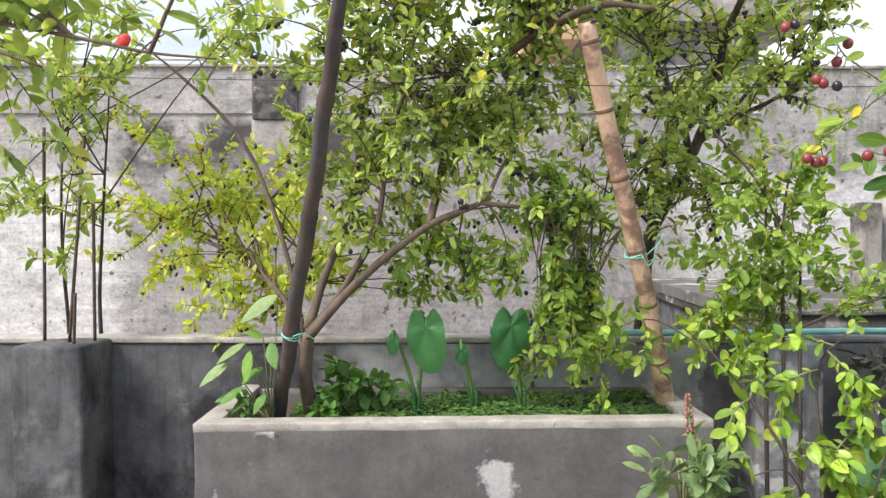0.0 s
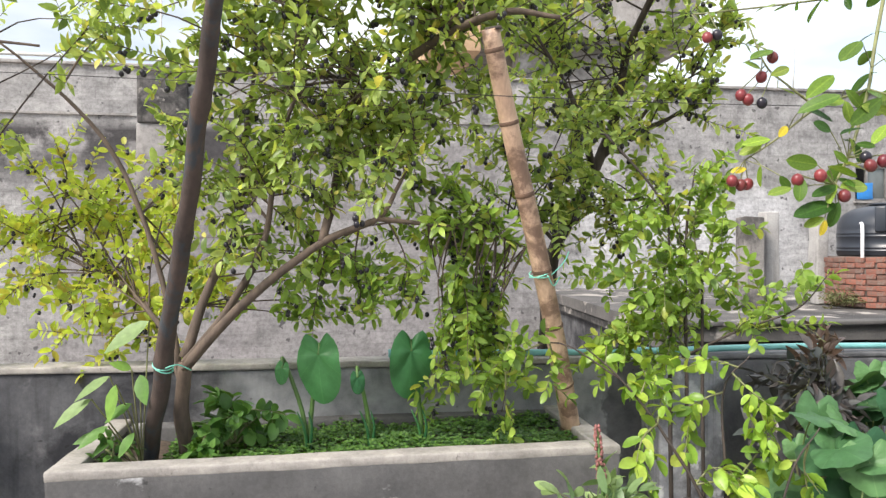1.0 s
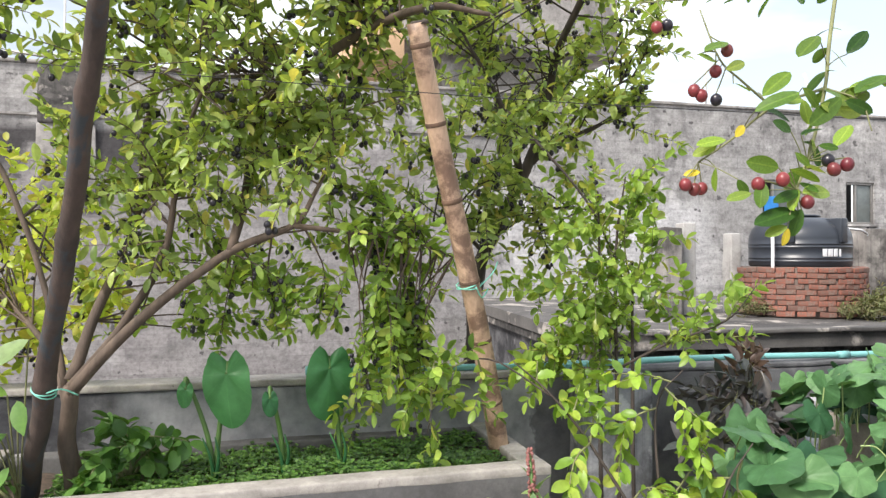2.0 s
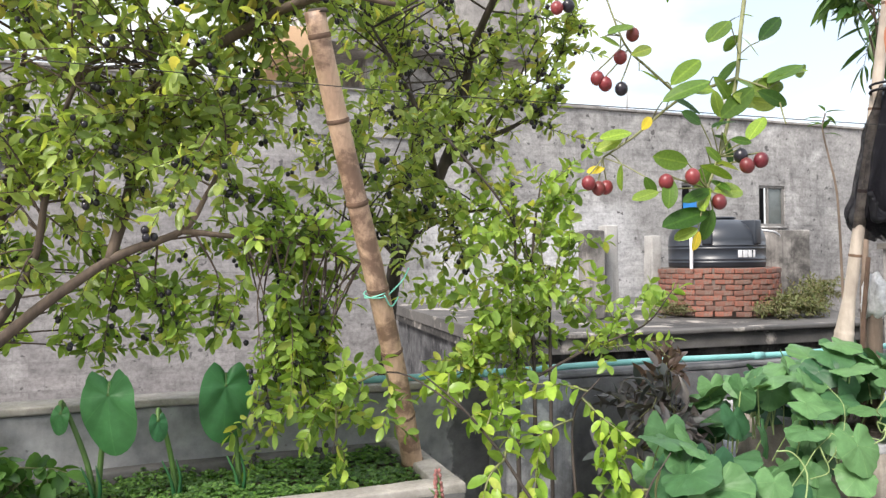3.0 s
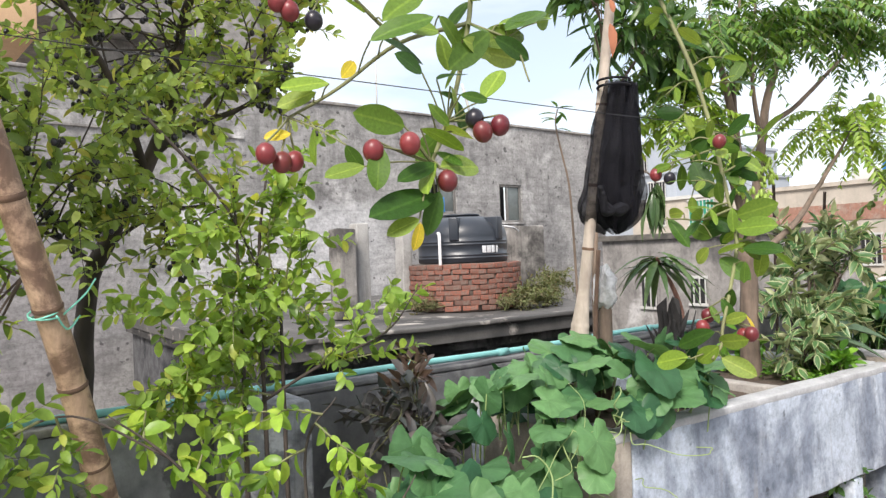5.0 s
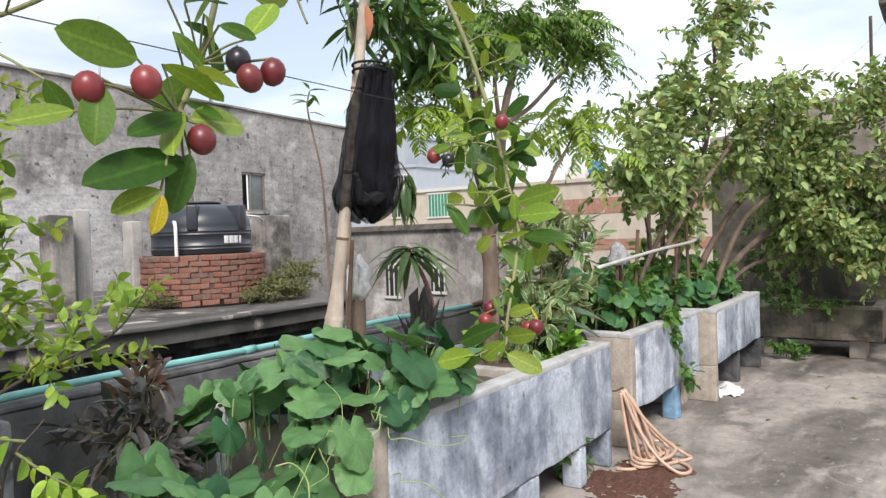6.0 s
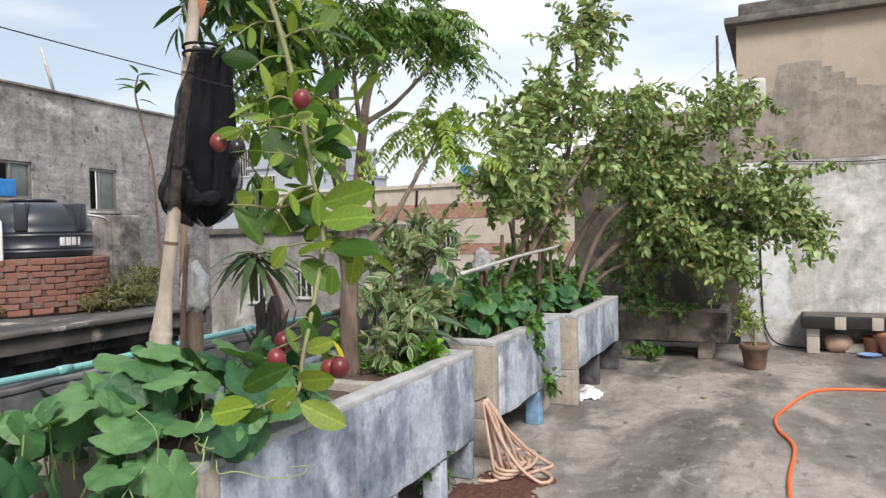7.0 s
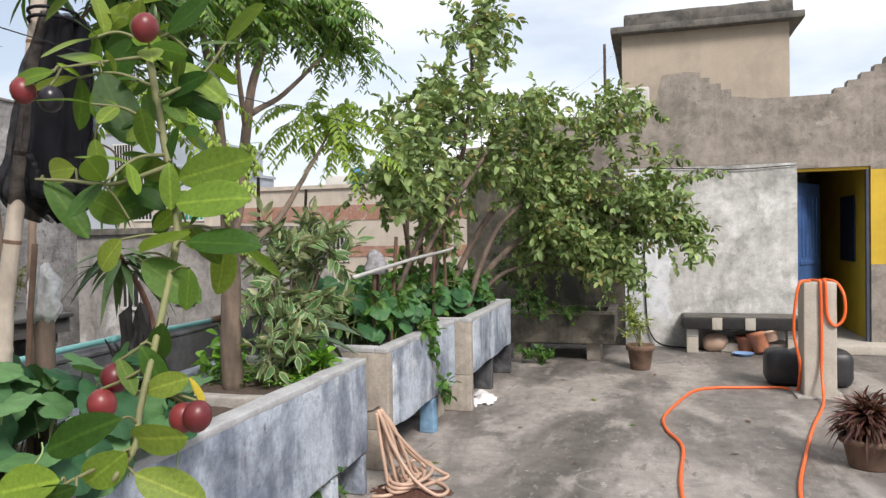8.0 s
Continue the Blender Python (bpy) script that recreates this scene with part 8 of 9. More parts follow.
def netting(name, material, shift, scale, seed, hole=False):
    """A sack of net hung from a tied neck: narrow and pleated above, a heavy fold below."""
    g = Geo()
    rows, cols = 40, 60
    verts, keep = [], []
    for i in range(rows + 1):
        f = i / rows                       # 0 at the top
        z = 2.165 - 0.61 * f
        half = 0.070 + 0.075 * min(1, f * 1.5) ** 0.8 if f < 0.84 else 0.145 * math.sqrt(max(0.02, 1 - ((f - 0.84) / 0.165) ** 2))
        cx, cy = 3.10 + 0.035 * f, 3.150 + 0.11 * f
        for k in range(cols):
            a = 2 * math.pi * k / cols
            pleat = 0.16 * (1 - 0.4 * f) * math.sin(9 * a + 1.5 * math.sin(3 * f) + seed) + 0.06 * math.sin(17 * a - 4 * f)
            swag = 0.22 * max(0.0, math.sin((f - 0.55) * 7.0)) * max(0.0, math.sin(2 * a + 3.2 * f + seed)) if f > 0.55 else 0.0
            crush = 0.24 * noise.noise(Vector((math.cos(a) * 2.2, math.sin(a) * 2.2, f * 5 + seed)))
            r = half * scale * (1 + pleat + swag + crush)
            verts.append((cx + shift + r * math.cos(a), cy + 0.66 * r * math.sin(a), z + 0.02 * math.sin(2 * a + seed) * f))
    faces = []
    for i in range(rows):
        for k in range(cols):
            a, f = 2 * math.pi * (k + 0.5) / cols, i / rows
            if hole and ((a - 5.35) / 0.42) ** 2 + ((f - 0.66) / 0.10) ** 2 < 1:
                continue
            faces.append((i * cols + k, i * cols + (k + 1) % cols, (i + 1) * cols + (k + 1) % cols, (i + 1) * cols + k))
    g.add(verts, faces)
    part(name, g, material, bag)


netting("netting", M_NETSEE, 0.022, 0.92, 0.0, True)
netting("inner_netting", M_NETFOLD, 0.062, 0.56, 2.0)
netting("outer_fold", M_NETSEE, 0.050, 0.76, 4.1, True)
g = Geo()
for k in range(3):   # heavy folded hem hanging in swags
    g.tube(smooth_path([(2.98 + 0.012 * k, 3.20 - 0.05, 1.73 - 0.02 * k), (3.02, 3.165, 1.66 - 0.018 * k), (3.10, 3.16, 1.625 + 0.012 * k), (3.18, 3.18, 1.68 - 0.01 * k), (3.255 - 0.01 * k, 3.24, 1.79 + 0.02 * k)], 6), [0.010 + 0.008 * math.sin(math.pi * i / 24) for i in range(25)], 8)
part("hem", g, M_NETFOLD, bag)
g = Geo()
g.tube([(3.085 + 0.078 * math.cos(a * 0.3), 3.15 + 0.055 * math.sin(a * 0.3), 2.125 + 0.0012 * a) for a in range(42)], 0.0055, 6)
part("tie_band", g, M_NETFOLD, bag)
g = Geo()
g.tube(smooth_path([(3.15, 3.18, 2.12), (3.145, 3.21, 1.9), (3.125, 3.24, 1.70)]), 0.014, 8)
part("wrapped_stem", g, M_BARKD, bag)
leaf_dry = new("dry_leaf", mesh_of("dry_leaf", leaves([((3.02, 3.1, 2.38), (0.05, -0.2, -1), (-0.3, -1, 0), 0.13, 0.045), ((3.03, 3.09, 2.42), (-0.3, -0.2, 0.8), (-0.3, -1, 0), 0.06, 0.03)], 5), M_TERRA))
tagged(leaf_dry, "curled orange-brown dry leaf caught on the pole", "dry leaf")
M_RAG_PALE = plain("dusty_clear_plastic", (0.66, 0.66, 0.67), 0.30, 0, 0.35, 40, 0.3)
t = thing("plastic_wrap", "clear crumpled plastic tied round a graft", "plastic wrap")
g = Geo()
g.lathe([(0.040, -0.12), (0.050, -0.07), (0.044, -0.02), (0.052, 0.02), (0.038, 0.05), (0.022, 0.085)], (3.377, 3.513, 1.31), 26)
g.v = [tuple(Vector(q) + noise.noise_vector(Vector(q) * 45) * 0.020 + noise.noise_vector(Vector(q) * 17) * 0.020) for q in g.v]
part("film", g, M_RAG_PALE, t)
bar("cane_stake", "thin brown cane tied beside the pale pole", "stake", [(3.28, 3.50, 0.66), (3.29, 3.50, 1.1), (3.32, 3.49, 1.47)], 0.010, M_TERRAD, 8, "stakes")
bar("dead_trunk", "grey dead trunk behind the pale pole", "trunk", [(3.385, 3.53, 0.66), (3.38, 3.52, 1.0), (3.375, 3.51, 1.34)], 0.032, M_BARKP, 9)

# coiled peach hose hung on the planter's end
t = thing("garden_hose", "peach garden hose looped over the planter corner", "hose")
HK = Vector((5.17, 2.955, 0.455))


def hose_run(name, pts):
    g = Geo()
    g.tube(smooth_path([tuple(q) for q in pts], 8), 0.011, 8)
    part(name, g, M_PEACH, t)


# strands that hang almost straight down, and two that lean out on to the floor
for k in range(4):
    dx, dy = -0.03 + 0.035 * k, -0.015 - 0.028 * k
    foot = Vector((HK.x + dx * 1.6 + 0.02, HK.y + dy - 0.06, 0.02 + 0.012 * k))
    hose_run("loop", [HK + Vector((dx * 0.5 - 0.015, 0.0, 0.012 * (k % 2))), HK + Vector((dx * 0.8, dy * 0.7, -0.10)), HK + Vector((dx * 1.3, dy - 0.03, -0.28)), foot, foot + Vector((0.08, -0.05, -0.004)),
                      foot + Vector((0.14, 0.0, 0.03)), HK + Vector((dx + 0.09, dy - 0.01, -0.26)), HK + Vector((dx * 0.5 + 0.012, 0.004, 0.004))])
hose_run("loop", [HK + Vector((0.0, -0.01, 0.014)), (5.24, 2.86, 0.30), (5.35, 2.75, 0.13), (5.45, 2.66, 0.03), (5.46, 2.63, 0.014), (5.40, 2.63, 0.013), (5.22, 2.74, 0.013), (5.06, 2.86, 0.013), (5.02, 2.95, 0.013)])
hose_run("loop", [HK + Vector((-0.02, -0.01, 0.005)), (5.15, 2.86, 0.26), (5.13, 2.74, 0.10), (5.12, 2.62, 0.022), (5.14, 2.565, 0.013), (5.22, 2.56, 0.013), (5.31, 2.63, 0.013), (5.36, 2.76, 0.014), (5.28, 2.88, 0.02), (5.15, 2.93, 0.013)])
for k in range(3):
    r = 0.10 + 0.03 * k
    cx, cy = 5.20 + 0.05 * k, 2.83 - 0.01 * k
    hose_run("coil", [(cx + r * 1.3 * math.cos(q * 0.8 + k), cy + r * 0.75 * math.sin(q * 0.8 + k), 0.034 + 0.018 * k + 0.006 * math.sin(q * 1.1 + k)) for q in range(8)])
g = Geo()
g.tube([(5.125, 3.02, 0.46), (5.15, 2.985, 0.462), (5.22, 2.97, 0.47)], 0.006, 6)
part("hook", g, M_RUST, t)

# red soil on the floor
g = Geo()
n = 64
verts = []
for j in range(n + 1):
    for i in range(n + 1):
        x, y = -0.42 + 0.84 * i / n, -0.30 + 0.60 * j / n
        e = max(0.0, 1 - (x / 0.42) ** 2 - (y / 0.30) ** 2 + 0.75 * noise.noise(Vector((x * 6, y * 6, 9))) + 0.55 * noise.noise(Vector((x * 19, y * 19, 4))) + 0.35 * noise.noise(Vector((x * 47, y * 47, 6))) - 0.15) if abs(x) < 0.415 and abs(y) < 0.295 else 0.0
        h = 0.024 * e * (0.5 + 0.8 * abs(noise.noise(Vector((x * 7, y * 7, 2))))) + 0.01 * e * noise.noise(Vector((x * 30, y * 30, 1)))
        verts.append((4.93 + x, 2.78 + y, 0.001 + max(0, h) - (0.004 if e < 0.06 else 0)))
g.add(verts, [(j * (n + 1) + i, j * (n + 1) + i + 1, (j + 1) * (n + 1) + i + 1, (j + 1) * (n + 1) + i) for j in range(n) for i in range(n)])
tagged(new("soil_spill", mesh_of("soil_spill", g, M_REDSOIL)), "loose red-brown soil spilled on the floor", "soil", "", "stuff")

# plastic bags under the long planter
for (x, y), s_, seed in [((7.40, 2.84), 0.12, 1), ((7.26, 2.93), 0.09, 2), ((7.62, 2.92), 0.08, 3)]:
    t = thing("plastic_bag", "crumpled white plastic bag under the planter", "plastic bag", "plastic bags")
    g = Geo()
    n = 16
    verts = []
    for j in range(n + 1):
        for i in range(n + 1):
            u, w = (i / n - 0.5) * 2, (j / n - 0.5) * 2
            q = Vector((u * 4, w * 4, seed * 3.7))
            edge = 1 + 0.35 * noise.noise(q * 0.6)
            h = (1 - u * u) * (1 - w * w) * 0.55 + 0.30 * abs(noise.noise(q)) + 0.12 * abs(noise.noise(q * 2.7))
            verts.append((x + u * s_ * edge, y + w * s_ * 0.8 * edge, 0.002 + max(0.0, h) * s_))
    g.add(verts, [(j * (n + 1) + i, j * (n + 1) + i + 1, (j + 1) * (n + 1) + i + 1, (j + 1) * (n + 1) + i) for j in range(n) for i in range(n)])
    part("film", g, M_CLOTH, t)

# concrete post with the orange hose
t = thing("concrete_post", "short pale square concrete post on the terrace", "post")
g = Geo()
g.rbox((8.10, -0.09, 0.0), (8.36, 0.17, 0.995), 0.012, 0.09, 0.003)
part("shaft", g, M_LIGHTPOST, t)
g = Geo()
g.rbox((8.02, -0.16, 0.0), (8.44, 0.24, 0.018), 0.008, 0.1, 0.004)
part("mortar_foot", g, M_RIM, t)
t = thing("orange_hose", "bright orange hose looped over the concrete post", "hose")
floor_run = [(8.30, 0.20, 0.012), (8.42, 0.30, 0.012), (8.36, 0.62, 0.012), (8.30, 0.88, 0.012), (8.10, 1.08, 0.012), (7.55, 1.25, 0.012), (7.10, 1.35, 0.012), (6.75, 1.33, 0.012), (6.35, 1.24, 0.012), (5.6, 1.28, 0.012), (4.8, 1.24, 0.012), (4.0, 1.05, 0.012)]
g = Geo()
g.tube(smooth_path([(8.15, 0.11, 1.008), (8.09, 0.20, 0.99), (8.075, 0.24, 0.80), (8.08, 0.25, 0.55), (8.12, 0.20, 0.30), (8.24, 0.185, 0.10)] + floor_run, 8), 0.0125, 10)
part("floor_run", g, M_ORANGE, t)
g = Geo()
g.tube(smooth_path([(8.24, 0.09, 1.010), (8.11, 0.045, 1.008), (8.083, 0.04, 0.95), (8.08, 0.035, 0.6), (8.06, 0.04, 0.25), (7.9, 0.06, 0.03), (7.6, 0.14, 0.013), (7.04, 0.31, 0.012), (6.3, 0.5, 0.012), (5.58, 0.66, 0.012), (4.8, 0.72, 0.012), (3.9, 0.6, 0.012)], 8), 0.0125, 10)
part("front_run", g, M_ORANGE, t)
g = Geo()
g.tube(smooth_path([(8.20, 0.02, 1.010), (8.10, 0.005, 1.008), (8.083, 0.0, 0.95), (8.08, -0.01, 0.72), (8.085, -0.06, 0.63), (8.09, -0.12, 0.66), (8.09, -0.15, 0.75), (8.10, -0.14, 0.90), (8.20, -0.105, 0.99), (8.30, -0.03, 1.012)], 8), 0.0125, 10)
part("short_loop", g, M_ORANGE, t)

# black can behind the post
t = thing("jerry_can", "black plastic can lying behind the post", "plastic can")
g = Geo()
g.rbox((8.50, -0.33, 0.002), (8.82, 0.41, 0.335), 0.080, 0.05, 0.006)
g.v = [(x + 0.014 * math.exp(-((abs(y - 0.04) - 0.15) / 0.022) ** 2) * (1 if x < 8.67 else -1), y, z - 0.016 * math.exp(-((abs(y - 0.04) - 0.15) / 0.022) ** 2) * (z > 0.2)) for x, y, z in g.v]
part("shell", g, M_JERRY, t)
g = Geo()
g.lathe([(0.03, 0.0), (0.03, 0.03), (0.018, 0.034), (0.004, 0.034)], (8.66, -0.05, 0.330), 14)
part("cap", g, M_JERRY, t)

# bench with block legs
t = thing("stone_bench", "low black stone bench on pale block legs", "bench")
g = Geo()
g.rbox((10.22, -0.24, 0.292), (10.715, 1.08, 0.425), 0.012, 0.15, 0.005)
part("seat", g, M_BLACKST, t)
g = Geo()
g.rbox((10.25, -0.22, 0.4265), (10.71, 1.06, 0.434), 0.006, 0.1, 0.003)
part("screed", g, M_SLABTOP, t, "dusty blackened cement skin")
for y in (0.90, -0.20):
    g = Geo()
    g.rbox((10.30, y, 0.0), (10.46, y + 0.13, 0.19), 0.006, 0.05, 0.002)
    part("block", g, M_LIGHTPOST, t)
    g = Geo()
    g.rbox((10.30, y, 0.193), (10.46, y + 0.13, 0.291), 0.006, 0.05, 0.002)
    part("block", g, M_FARWHITE, t, "white painted block")
for y in (0.28, 0.64):
    g = Geo()
    g.rbox((10.212, y, 0.29), (10.219, y + 0.11, 0.43), 0.002, 0.2)
    part("strap", g, M_LIGHTPOST, t)


def pot(label, at, r, h, material, tilt=None, soil=True, group="clay pots"):
    t = thing("plant_pot", label, "pot", group)
    m = Matrix.Translation(at) @ (tilt or Matrix.Identity(4))
    g = Geo()
    g.lathe([(0.01, 0.0), (r * 0.70, 0.0), (r * 0.74, h * 0.06), (r * 0.92, h * 0.76), (r * 1.06, h * 0.80), (r * 1.08, h * 0.97), (r * 1.02, h), (r * 0.9, h * 0.99), (r * 0.84, h * 0.82), (r * 0.02, h * 0.80)], (0, 0, 0), 28, m)
    part("body", g, material, t)
    if soil:
        g = Geo()
        g.lathe([(r * 0.84, h * 0.845), (r * 0.4, h * 0.87), (0.005, h * 0.865)], (0, 0, 0), 20, m)
        part("soil", g, M_SOIL, t)
    return t


pot("dull brown clay pot with a leafy plant", (9.17, 1.55, 0.0), 0.14, 0.26, M_TERRAD)
bush("potted_herb", "thin pale green plant in a clay pot", (9.17, 1.55, 0.22), [((9.17, 1.6, 0.48), (0.16, 0.16, 0.18), 20), ((9.2, 1.66, 0.66), (0.1, 0.12, 0.12), 8)], M_LEAF_K, dict(gap=0.03, length=0.05, ratio=0.35, twig=0.14, from_z=0.2), {}, 141, 7)
pot("orange clay pot under the bench", (10.42, 0.36, 0.0), 0.11, 0.20, M_TERRA, None, False)
pot("orange clay pot leaning under the bench", (10.30, 0.20, 0.03), 0.115, 0.24, M_TERRA, Matrix.Rotation(radians(-14), 4, "X") @ Matrix.Rotation(radians(8), 4, "Y"), False)
pot("pale clay pot upturned in another", (10.34, 0.11, 0.155), 0.12, 0.14, M_PEACH, Matrix.Rotation(radians(-14), 4, "X"), False)
t = thing("clay_jar", "round pale clay jar lying on its side", "jar")
g = Geo()
g.lathe([(0.01, -0.14), (0.06, -0.135), (0.10, -0.09), (0.112, 0.0), (0.10, 0.07), (0.07, 0.11), (0.055, 0.125), (0.06, 0.14), (0.045, 0.14), (0.04, 0.10), (0.005, 0.09)], (10.45, 0.70, 0.112), 24, Matrix.Rotation(radians(80), 4, "X"))
part("body", g, M_PEACH, t)
t = thing("plastic_dish", "small blue plastic dish on the floor", "dish")
g = Geo()
g.lathe([(0.01, 0.0), (0.08, 0.0), (0.115, 0.035), (0.12, 0.036), (0.11, 0.03), (0.078, 0.006), (0.01, 0.006)], (10.18, 0.42, 0.0), 24)
part("bowl", g, M_PALEBLUE, t)
pot("wide clay pot with a reddish foliage plant", (6.22, 0.16, 0.0), 0.155, 0.19, M_TERRAD)
rng = np.random.default_rng(151)
t = thing("cordyline_plant", "bushy dark red-brown foliage plant in a pot", "plant")
spots = []
for _ in range(560):
    d = unit(rng) * np.array([1, 1, 0.85])
    d[2] = abs(d[2]) - 0.18
    root = np.array([6.22, 0.16, 0.27]) + d * np.array([0.13, 0.13, 0.20]) * rng.uniform(0.2, 1)
    spots.append((root, d + unit(rng) * 0.3 + np.array([0, 0, 0.15]), np.array([0, 0, 1.0]) + unit(rng) * 0.4, rng.uniform(0.08, 0.14), rng.uniform(0.018, 0.030)))
M_RED = foliage("dark_red_leaves", [(0.085, 0.042, 0.042), (0.15, 0.07, 0.062), (0.10, 0.07, 0.05), (0.22, 0.085, 0.07), (0.07, 0.05, 0.04)], 0.36, 0.25)
tagged(part("crown", leaves(spots, 152, 0.25, 0.8), M_RED, t), kind="stuff")
g = Geo()
for k in range(6):
    g.tube([(6.22, 0.16, 0.15), (6.22 + 0.06 * math.cos(k), 0.16 + 0.06 * math.sin(k), 0.36)], 0.007, 6)
part("stem", g, M_BARK, t)

# fallen leaves on the terrace
for k, (x, y) in enumerate([(9.0, 1.95), (6.9, 1.55), (6.3, 0.95), (7.6, 1.9), (5.9, 1.9), (8.4, 2.3), (5.2, 1.5), (7.2, 0.75), (6.6, 2.4), (5.7, 2.75), (9.6, 0.9), (8.8, 1.4)]):
    ob = new("fallen_leaf", mesh_of("fallen_leaf", leaves([((x, y, 0.006), (math.cos(k * 2.3), math.sin(k * 2.3), 0.05), (0.1, 0.1, 1), 0.06 + 0.008 * (k % 4), 0.032)], 300 + k, 0.1, 0.05), M_LEAF_YY if k % 3 == 0 else (M_LEAF_N if k == 1 else M_TERRAD)))
    tagged(ob, "small fallen leaf on the cement floor", "fallen leaf", "fallen leaves")

# on and against the end building
t = thing("white_tub", "white plastic tub on the wall top", "tub")
g = Geo()
g.rbox((10.74, 1.42, 2.952), (11.3, 1.72, 3.28), 0.03, 0.1, 0.0)
g.rbox((10.76, 1.74, 2.952), (11.2, 2.10, 3.12), 0.02, 0.1, 0.0)
part("body", g, M_FARWHITE, t)
bar("wall_cable", "black cable running down the whitewashed wall", "cable", [(10.72, 1.50, 1.9), (10.715, 1.51, 1.2), (10.715, 1.49, 0.4), (10.70, 1.43, 0.14), (10.66, 1.30, 0.03), (10.60, 1.02, 0.011), (10.52, 0.78, 0.010)], 0.010, M_CABLE)
bar("wall_wire", "thin wire along the painted edge of the wall", "cable", [(10.715, 1.3, 2.24), (10.71, 0.9, 2.22), (10.71, 0.4, 2.19), (10.715, -0.25, 2.215)], 0.006, M_CABLE, 6)
bar("antenna_pole", "thin grey steel pole on the roof", "pole", [(10.81, 1.97, 2.94), (10.81, 1.97, 3.4), (10.81, 1.97, 3.87)], 0.018, M_RUST, 8)

# overhead wires
def wire(pts, r=0.004):
    bar("overhead_wire", "thin black overhead wire", "wire", pts, r, M_CABLE, 5, "overhead wires")


wire([(-6.0, 3.2, 2.3), (0.0, 2.75, 1.97), (1.6, 2.6, 1.89), (3.2, 2.5, 1.87), (5.0, 2.4, 2.02), (8.0, 2.2, 2.72), (10.6, 2.0, 3.52), (11.4, 1.86, 3.92)], 0.0013)

# ---- far houses ----
def house(label, x0, x1, y0, y1, z1, wall, windows, roof=None, win_label="", bands=()):
    """A far block: walls, parapet cap and the windows on its west and south faces. windows: face, along, z0, width, height."""
    t = thing("town_house", label, "house", "far town houses")
    g = Geo()
    g.slab(x0, x1, y0, y1, -7.2, z1)
    part("wall", g, wall, t, smooth=False)
    g = Geo()
    g.slab(x0 - 0.08, x1 + 0.08, y0 - 0.08, y1 + 0.08, z1, z1 + 0.12)
    part("roof", g, roof or wall, t, smooth=False)
    for z0, za, mat in bands:
        g = Geo()
        g.slab(x0 - 0.02, x0 - 0.002, y0 - 0.02, y1, z0, za)
        g.slab(x0 - 0.02, x1, y0 - 0.02, y0 - 0.002, z0, za)
        part("band", g, mat, t, smooth=False)
    for face, a, z0, w, h, mat in windows:
        wd = Geo()
        gr = Geo()
        if face == "w":
            wd.slab(x0 - 0.03, x0 - 0.004, a, a + w, z0, z0 + h)
            for k in range(int(w / 0.14) + 1):
                gr.slab(x0 - 0.05, x0 - 0.032, a + k * 0.14 - 0.012, a + k * 0.14 + 0.012, z0, z0 + h)
            gr.slab(x0 - 0.05, x0 - 0.031, a - 0.05, a + w + 0.05, z0 - 0.06, z0 - 0.001)
            gr.slab(x0 - 0.05, x0 - 0.031, a - 0.05, a + w + 0.05, z0 + h + 0.001, z0 + h + 0.06)
        else:
            wd.slab(a, a + w, y0 - 0.03, y0 - 0.004, z0, z0 + h)
            for k in range(int(w / 0.14) + 1):
                gr.slab(a + k * 0.14 - 0.012, a + k * 0.14 + 0.012, y0 - 0.05, y0 - 0.032, z0, z0 + h)
            gr.slab(a - 0.05, a + w + 0.05, y0 - 0.05, y0 - 0.031, z0 - 0.06, z0 - 0.001)
            gr.slab(a - 0.05, a + w + 0.05, y0 - 0.05, y0 - 0.031, z0 + h + 0.001, z0 + h + 0.06)
        win = part("window", wd, mat, t, smooth=False)
        part("grille", gr, M_FARWHITE, win, smooth=False)
    return t


M_GREENSH = plain("green_shutter", (0.03, 0.24, 0.16), 0.6, 0, 0.2, 4, 0)
M_BLUEGREY = masonry("blue_grey_plaster", (0.42, 0.46, 0.52), (0.36, 0.40, 0.46), (0.26, 0.29, 0.33), None, 0.4, 0.2, 0.1)
house("grey outbuilding with white lattice windows", 13.4, 17.5, 8.95, 12.8, 1.58, M_NWALL, [("w", 11.28, 0.12, 0.38, 0.68, M_VOID), ("w", 10.04, 0.24, 0.36, 0.5, M_VOID)], M_SLABTOP)
house("pale plastered house with green shutters", 22.0, 30.0, 14.6, 19.2, 3.0, M_BEIGE, [("w", 15.7, 2.1, 1.0, 0.8, M_GREENSH), ("w", 17.7, 2.15, 0.7, 0.7, M_VOID)], M_FARWHITE)
house("blue-grey house with a flat roof", 24.0, 32.0, 18.7, 20.5, 4.2, M_BLUEGREY, [("w", 19.2, 3.2, 0.8, 0.7, M_VOID)], M_BLUEGREY)
house("blue-grey upper floors of a far house", 27.0, 36.0, 21.6, 30.0, 6.0, M_BLUEGREY, [("w", 22.5, 4.3, 1.0, 1.2, M_VOID), ("w", 25.5, 4.3, 1.0, 1.2, M_VOID)], M_BLUEGREY)
house("long beige house with a brick band", 22.0, 34.0, 3.0, 14.4, 2.95, M_BEIGE, [("w", 12.8, 0.7, 0.7, 0.8, M_VOID), ("w", 10.5, 0.7, 0.7, 0.8, M_VOID)], M_BEIGE, bands=[(1.94, 2.42, M_FARBRICK), (0.80, 1.13, M_FARBRICK), (-0.6, -0.1, M_FARBRICK)])
t = thing("blue_barrel", "bright blue plastic barrel on a far roof", "barrel")
g = Geo()
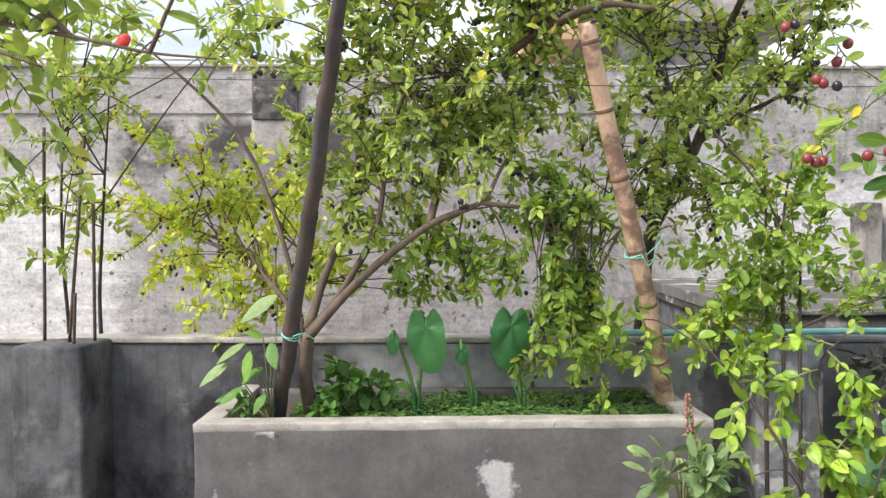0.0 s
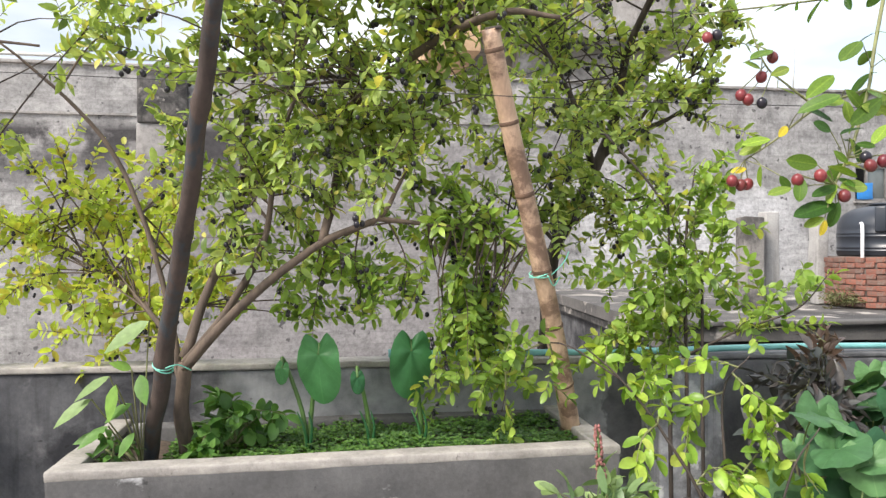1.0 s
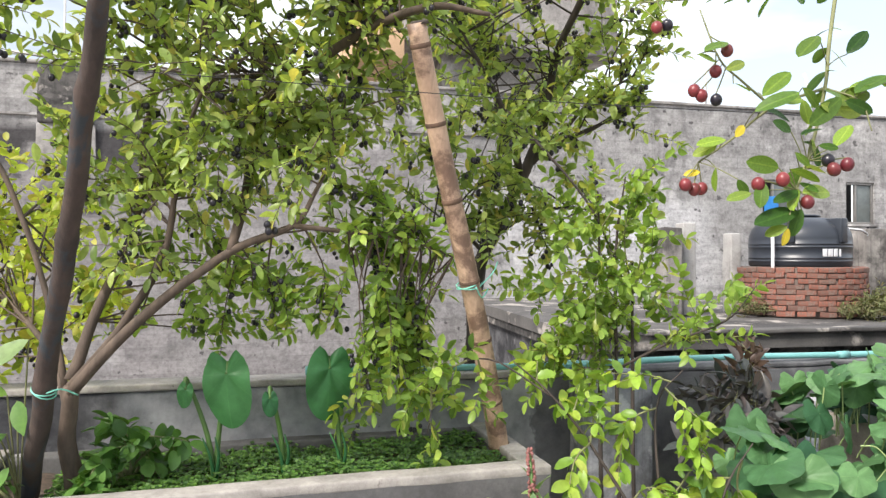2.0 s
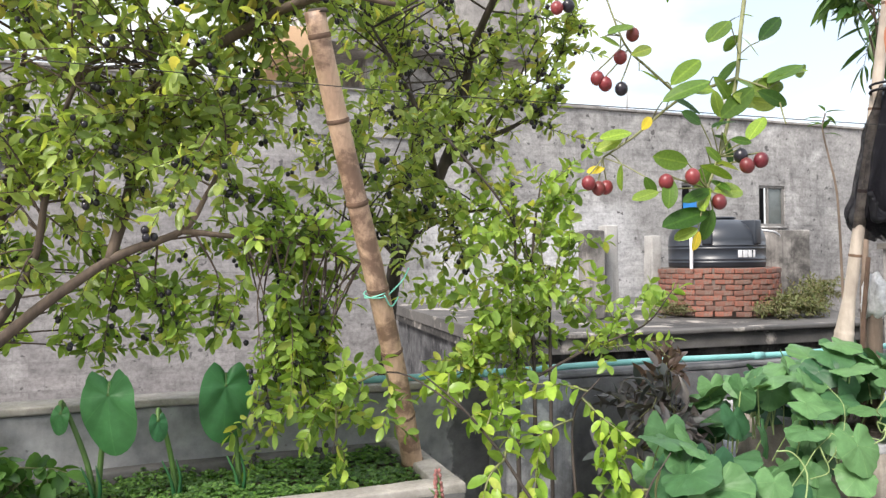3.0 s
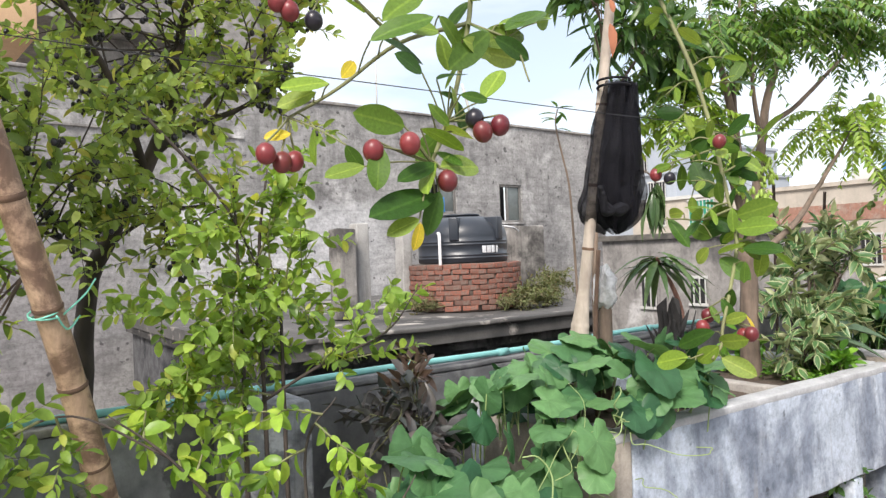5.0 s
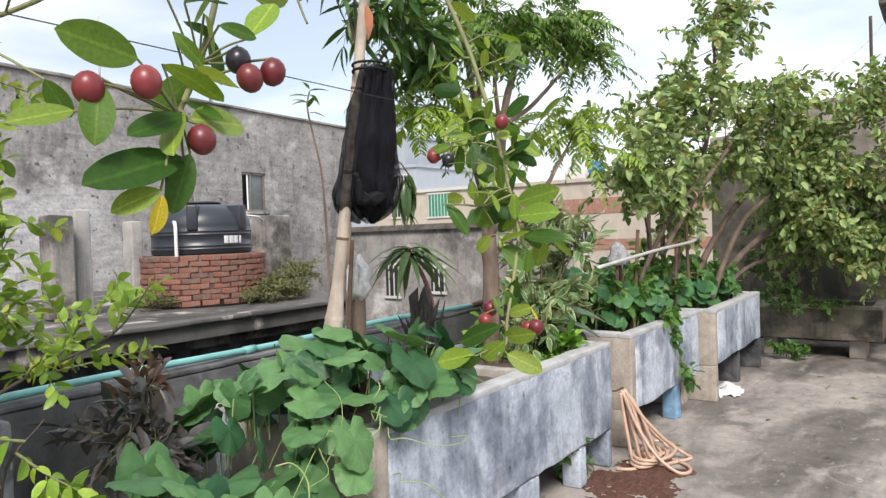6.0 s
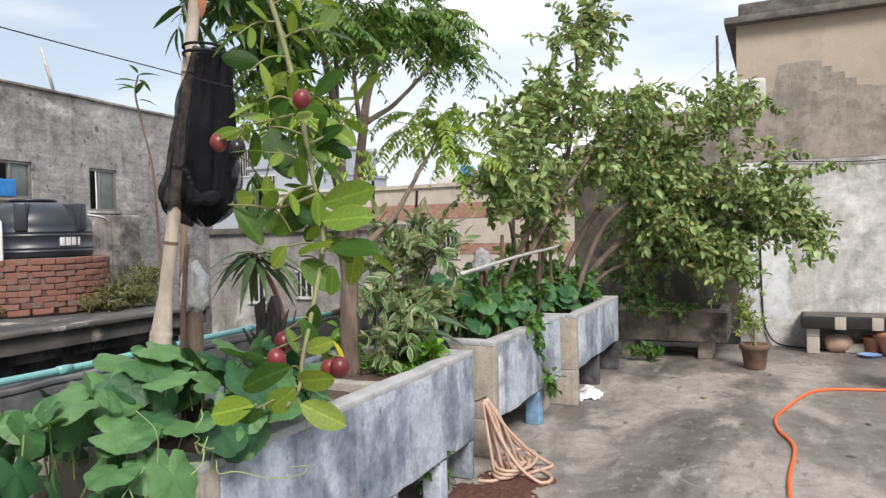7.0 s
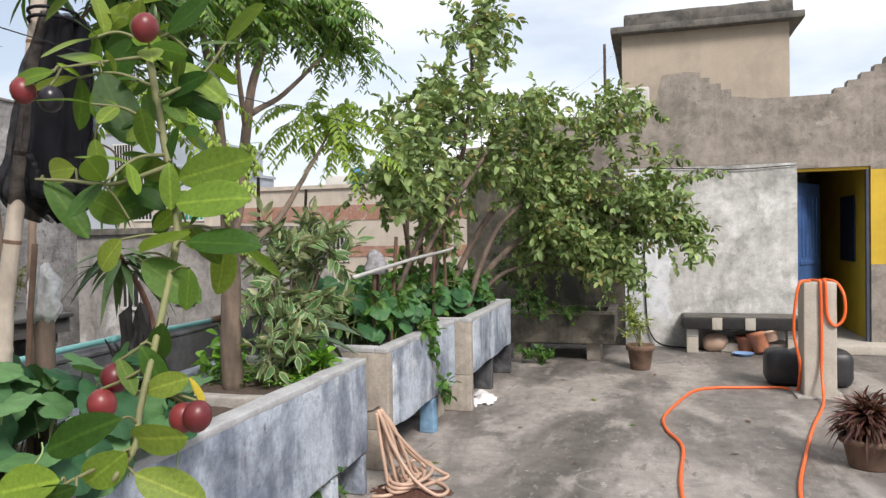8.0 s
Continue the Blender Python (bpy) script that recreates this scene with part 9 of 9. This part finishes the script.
g.lathe([(0.02, 0.0), (0.24, 0.0), (0.27, 0.1), (0.28, 0.35), (0.27, 0.6), (0.22, 0.68), (0.02, 0.69)], (24.0, 11.0, 3.07), 18)
part("body", g, M_BLUEPL, t)
t = thing("white_cistern", "white cistern on a far roof", "cistern")
g = Geo()
g.rbox((24.2, 11.5, 3.07), (25.0, 12.3, 3.55), 0.05, 0.3)
part("body", g, M_FARWHITE, t)
M_ORTAN = masonry("orange_tan_paint", (0.62, 0.42, 0.26), (0.54, 0.36, 0.22), (0.4, 0.27, 0.18), None, 0.5, 0.2, 0.1)
# rooftop room of the neighbour, jutting over the wall
NR = NW @ Matrix.Translation((0, 1.2, 0))
t = thing("rooftop_room", "grey cement rooftop room of the neighbouring house", "rooftop room")
g = Geo()
g.rbox((2.26, 0.0, 5.62), (6.85, 4.0, 7.6), 0.02, 1.0, 0.0, NR)
part("wall", g, M_NWALL, t)
g = Geo()
g.rbox((3.2, 0.7, 4.3), (6.1, 3.6, 5.62), 0.02, 1.0, 0.0, NR)
part("base_wall", g, M_NWALL, t)
g = Geo()
g.rbox((1.25, -0.03, 5.25), (2.25, 3.9, 5.83), 0.02, 1.0, 0.0, NR)
part("balcony", g, M_ORTAN, t, "tan painted balcony side")
for x in (-3.45, 8.2, 10.9):
    p = NW @ Vector((x, 0.1, 4.4))
    bar("steel_rod", "thin steel rod on the neighbouring wall", "rod", [p, p + Vector((0.01 if x < 10 else -0.12, 0, 0.4)), p + Vector((0.02 if x < 10 else -0.27, 0, 1.3 if x < 10 else 0.9))], 0.018 if x < 10 else 0.035, M_PVC, 6, "rods on the neighbouring wall", False)
bar("white_rail", "white rail along the neighbouring wall top", "rail", [NW @ Vector((-20, 0.1, 4.58)), NW @ Vector((-8, 0.1, 4.60)), NW @ Vector((-2.6, 0.1, 4.58))], 0.03, M_FARWHITE, 6)
t = thing("blue_sheet", "blue plastic sheet hung in the window", "plastic sheet")
g = Geo()
nw_box(g, 9.50, 9.84, 2.36, 2.68, 0.03, 0.02, 0.004, 0.08, 0.01)
part("sheet", g, M_BLUEPL, t)
for x, y, s in [(-40, 60, 7), (-15, 70, 8), (20, 75, 7), (45, 60, 8), (60, 40, 6), (75, 15, 7), (80, -15, 7), (-60, 30, 7), (-30, -50, 8), (20, -60, 8), (60, -40, 7), (-60, -10, 8)]:
    house("distant plastered town house", x, x + 14, y, y + 12, s - 4.6, M_BEIGE if (x + y) % 2 else M_FARWHITE, [])
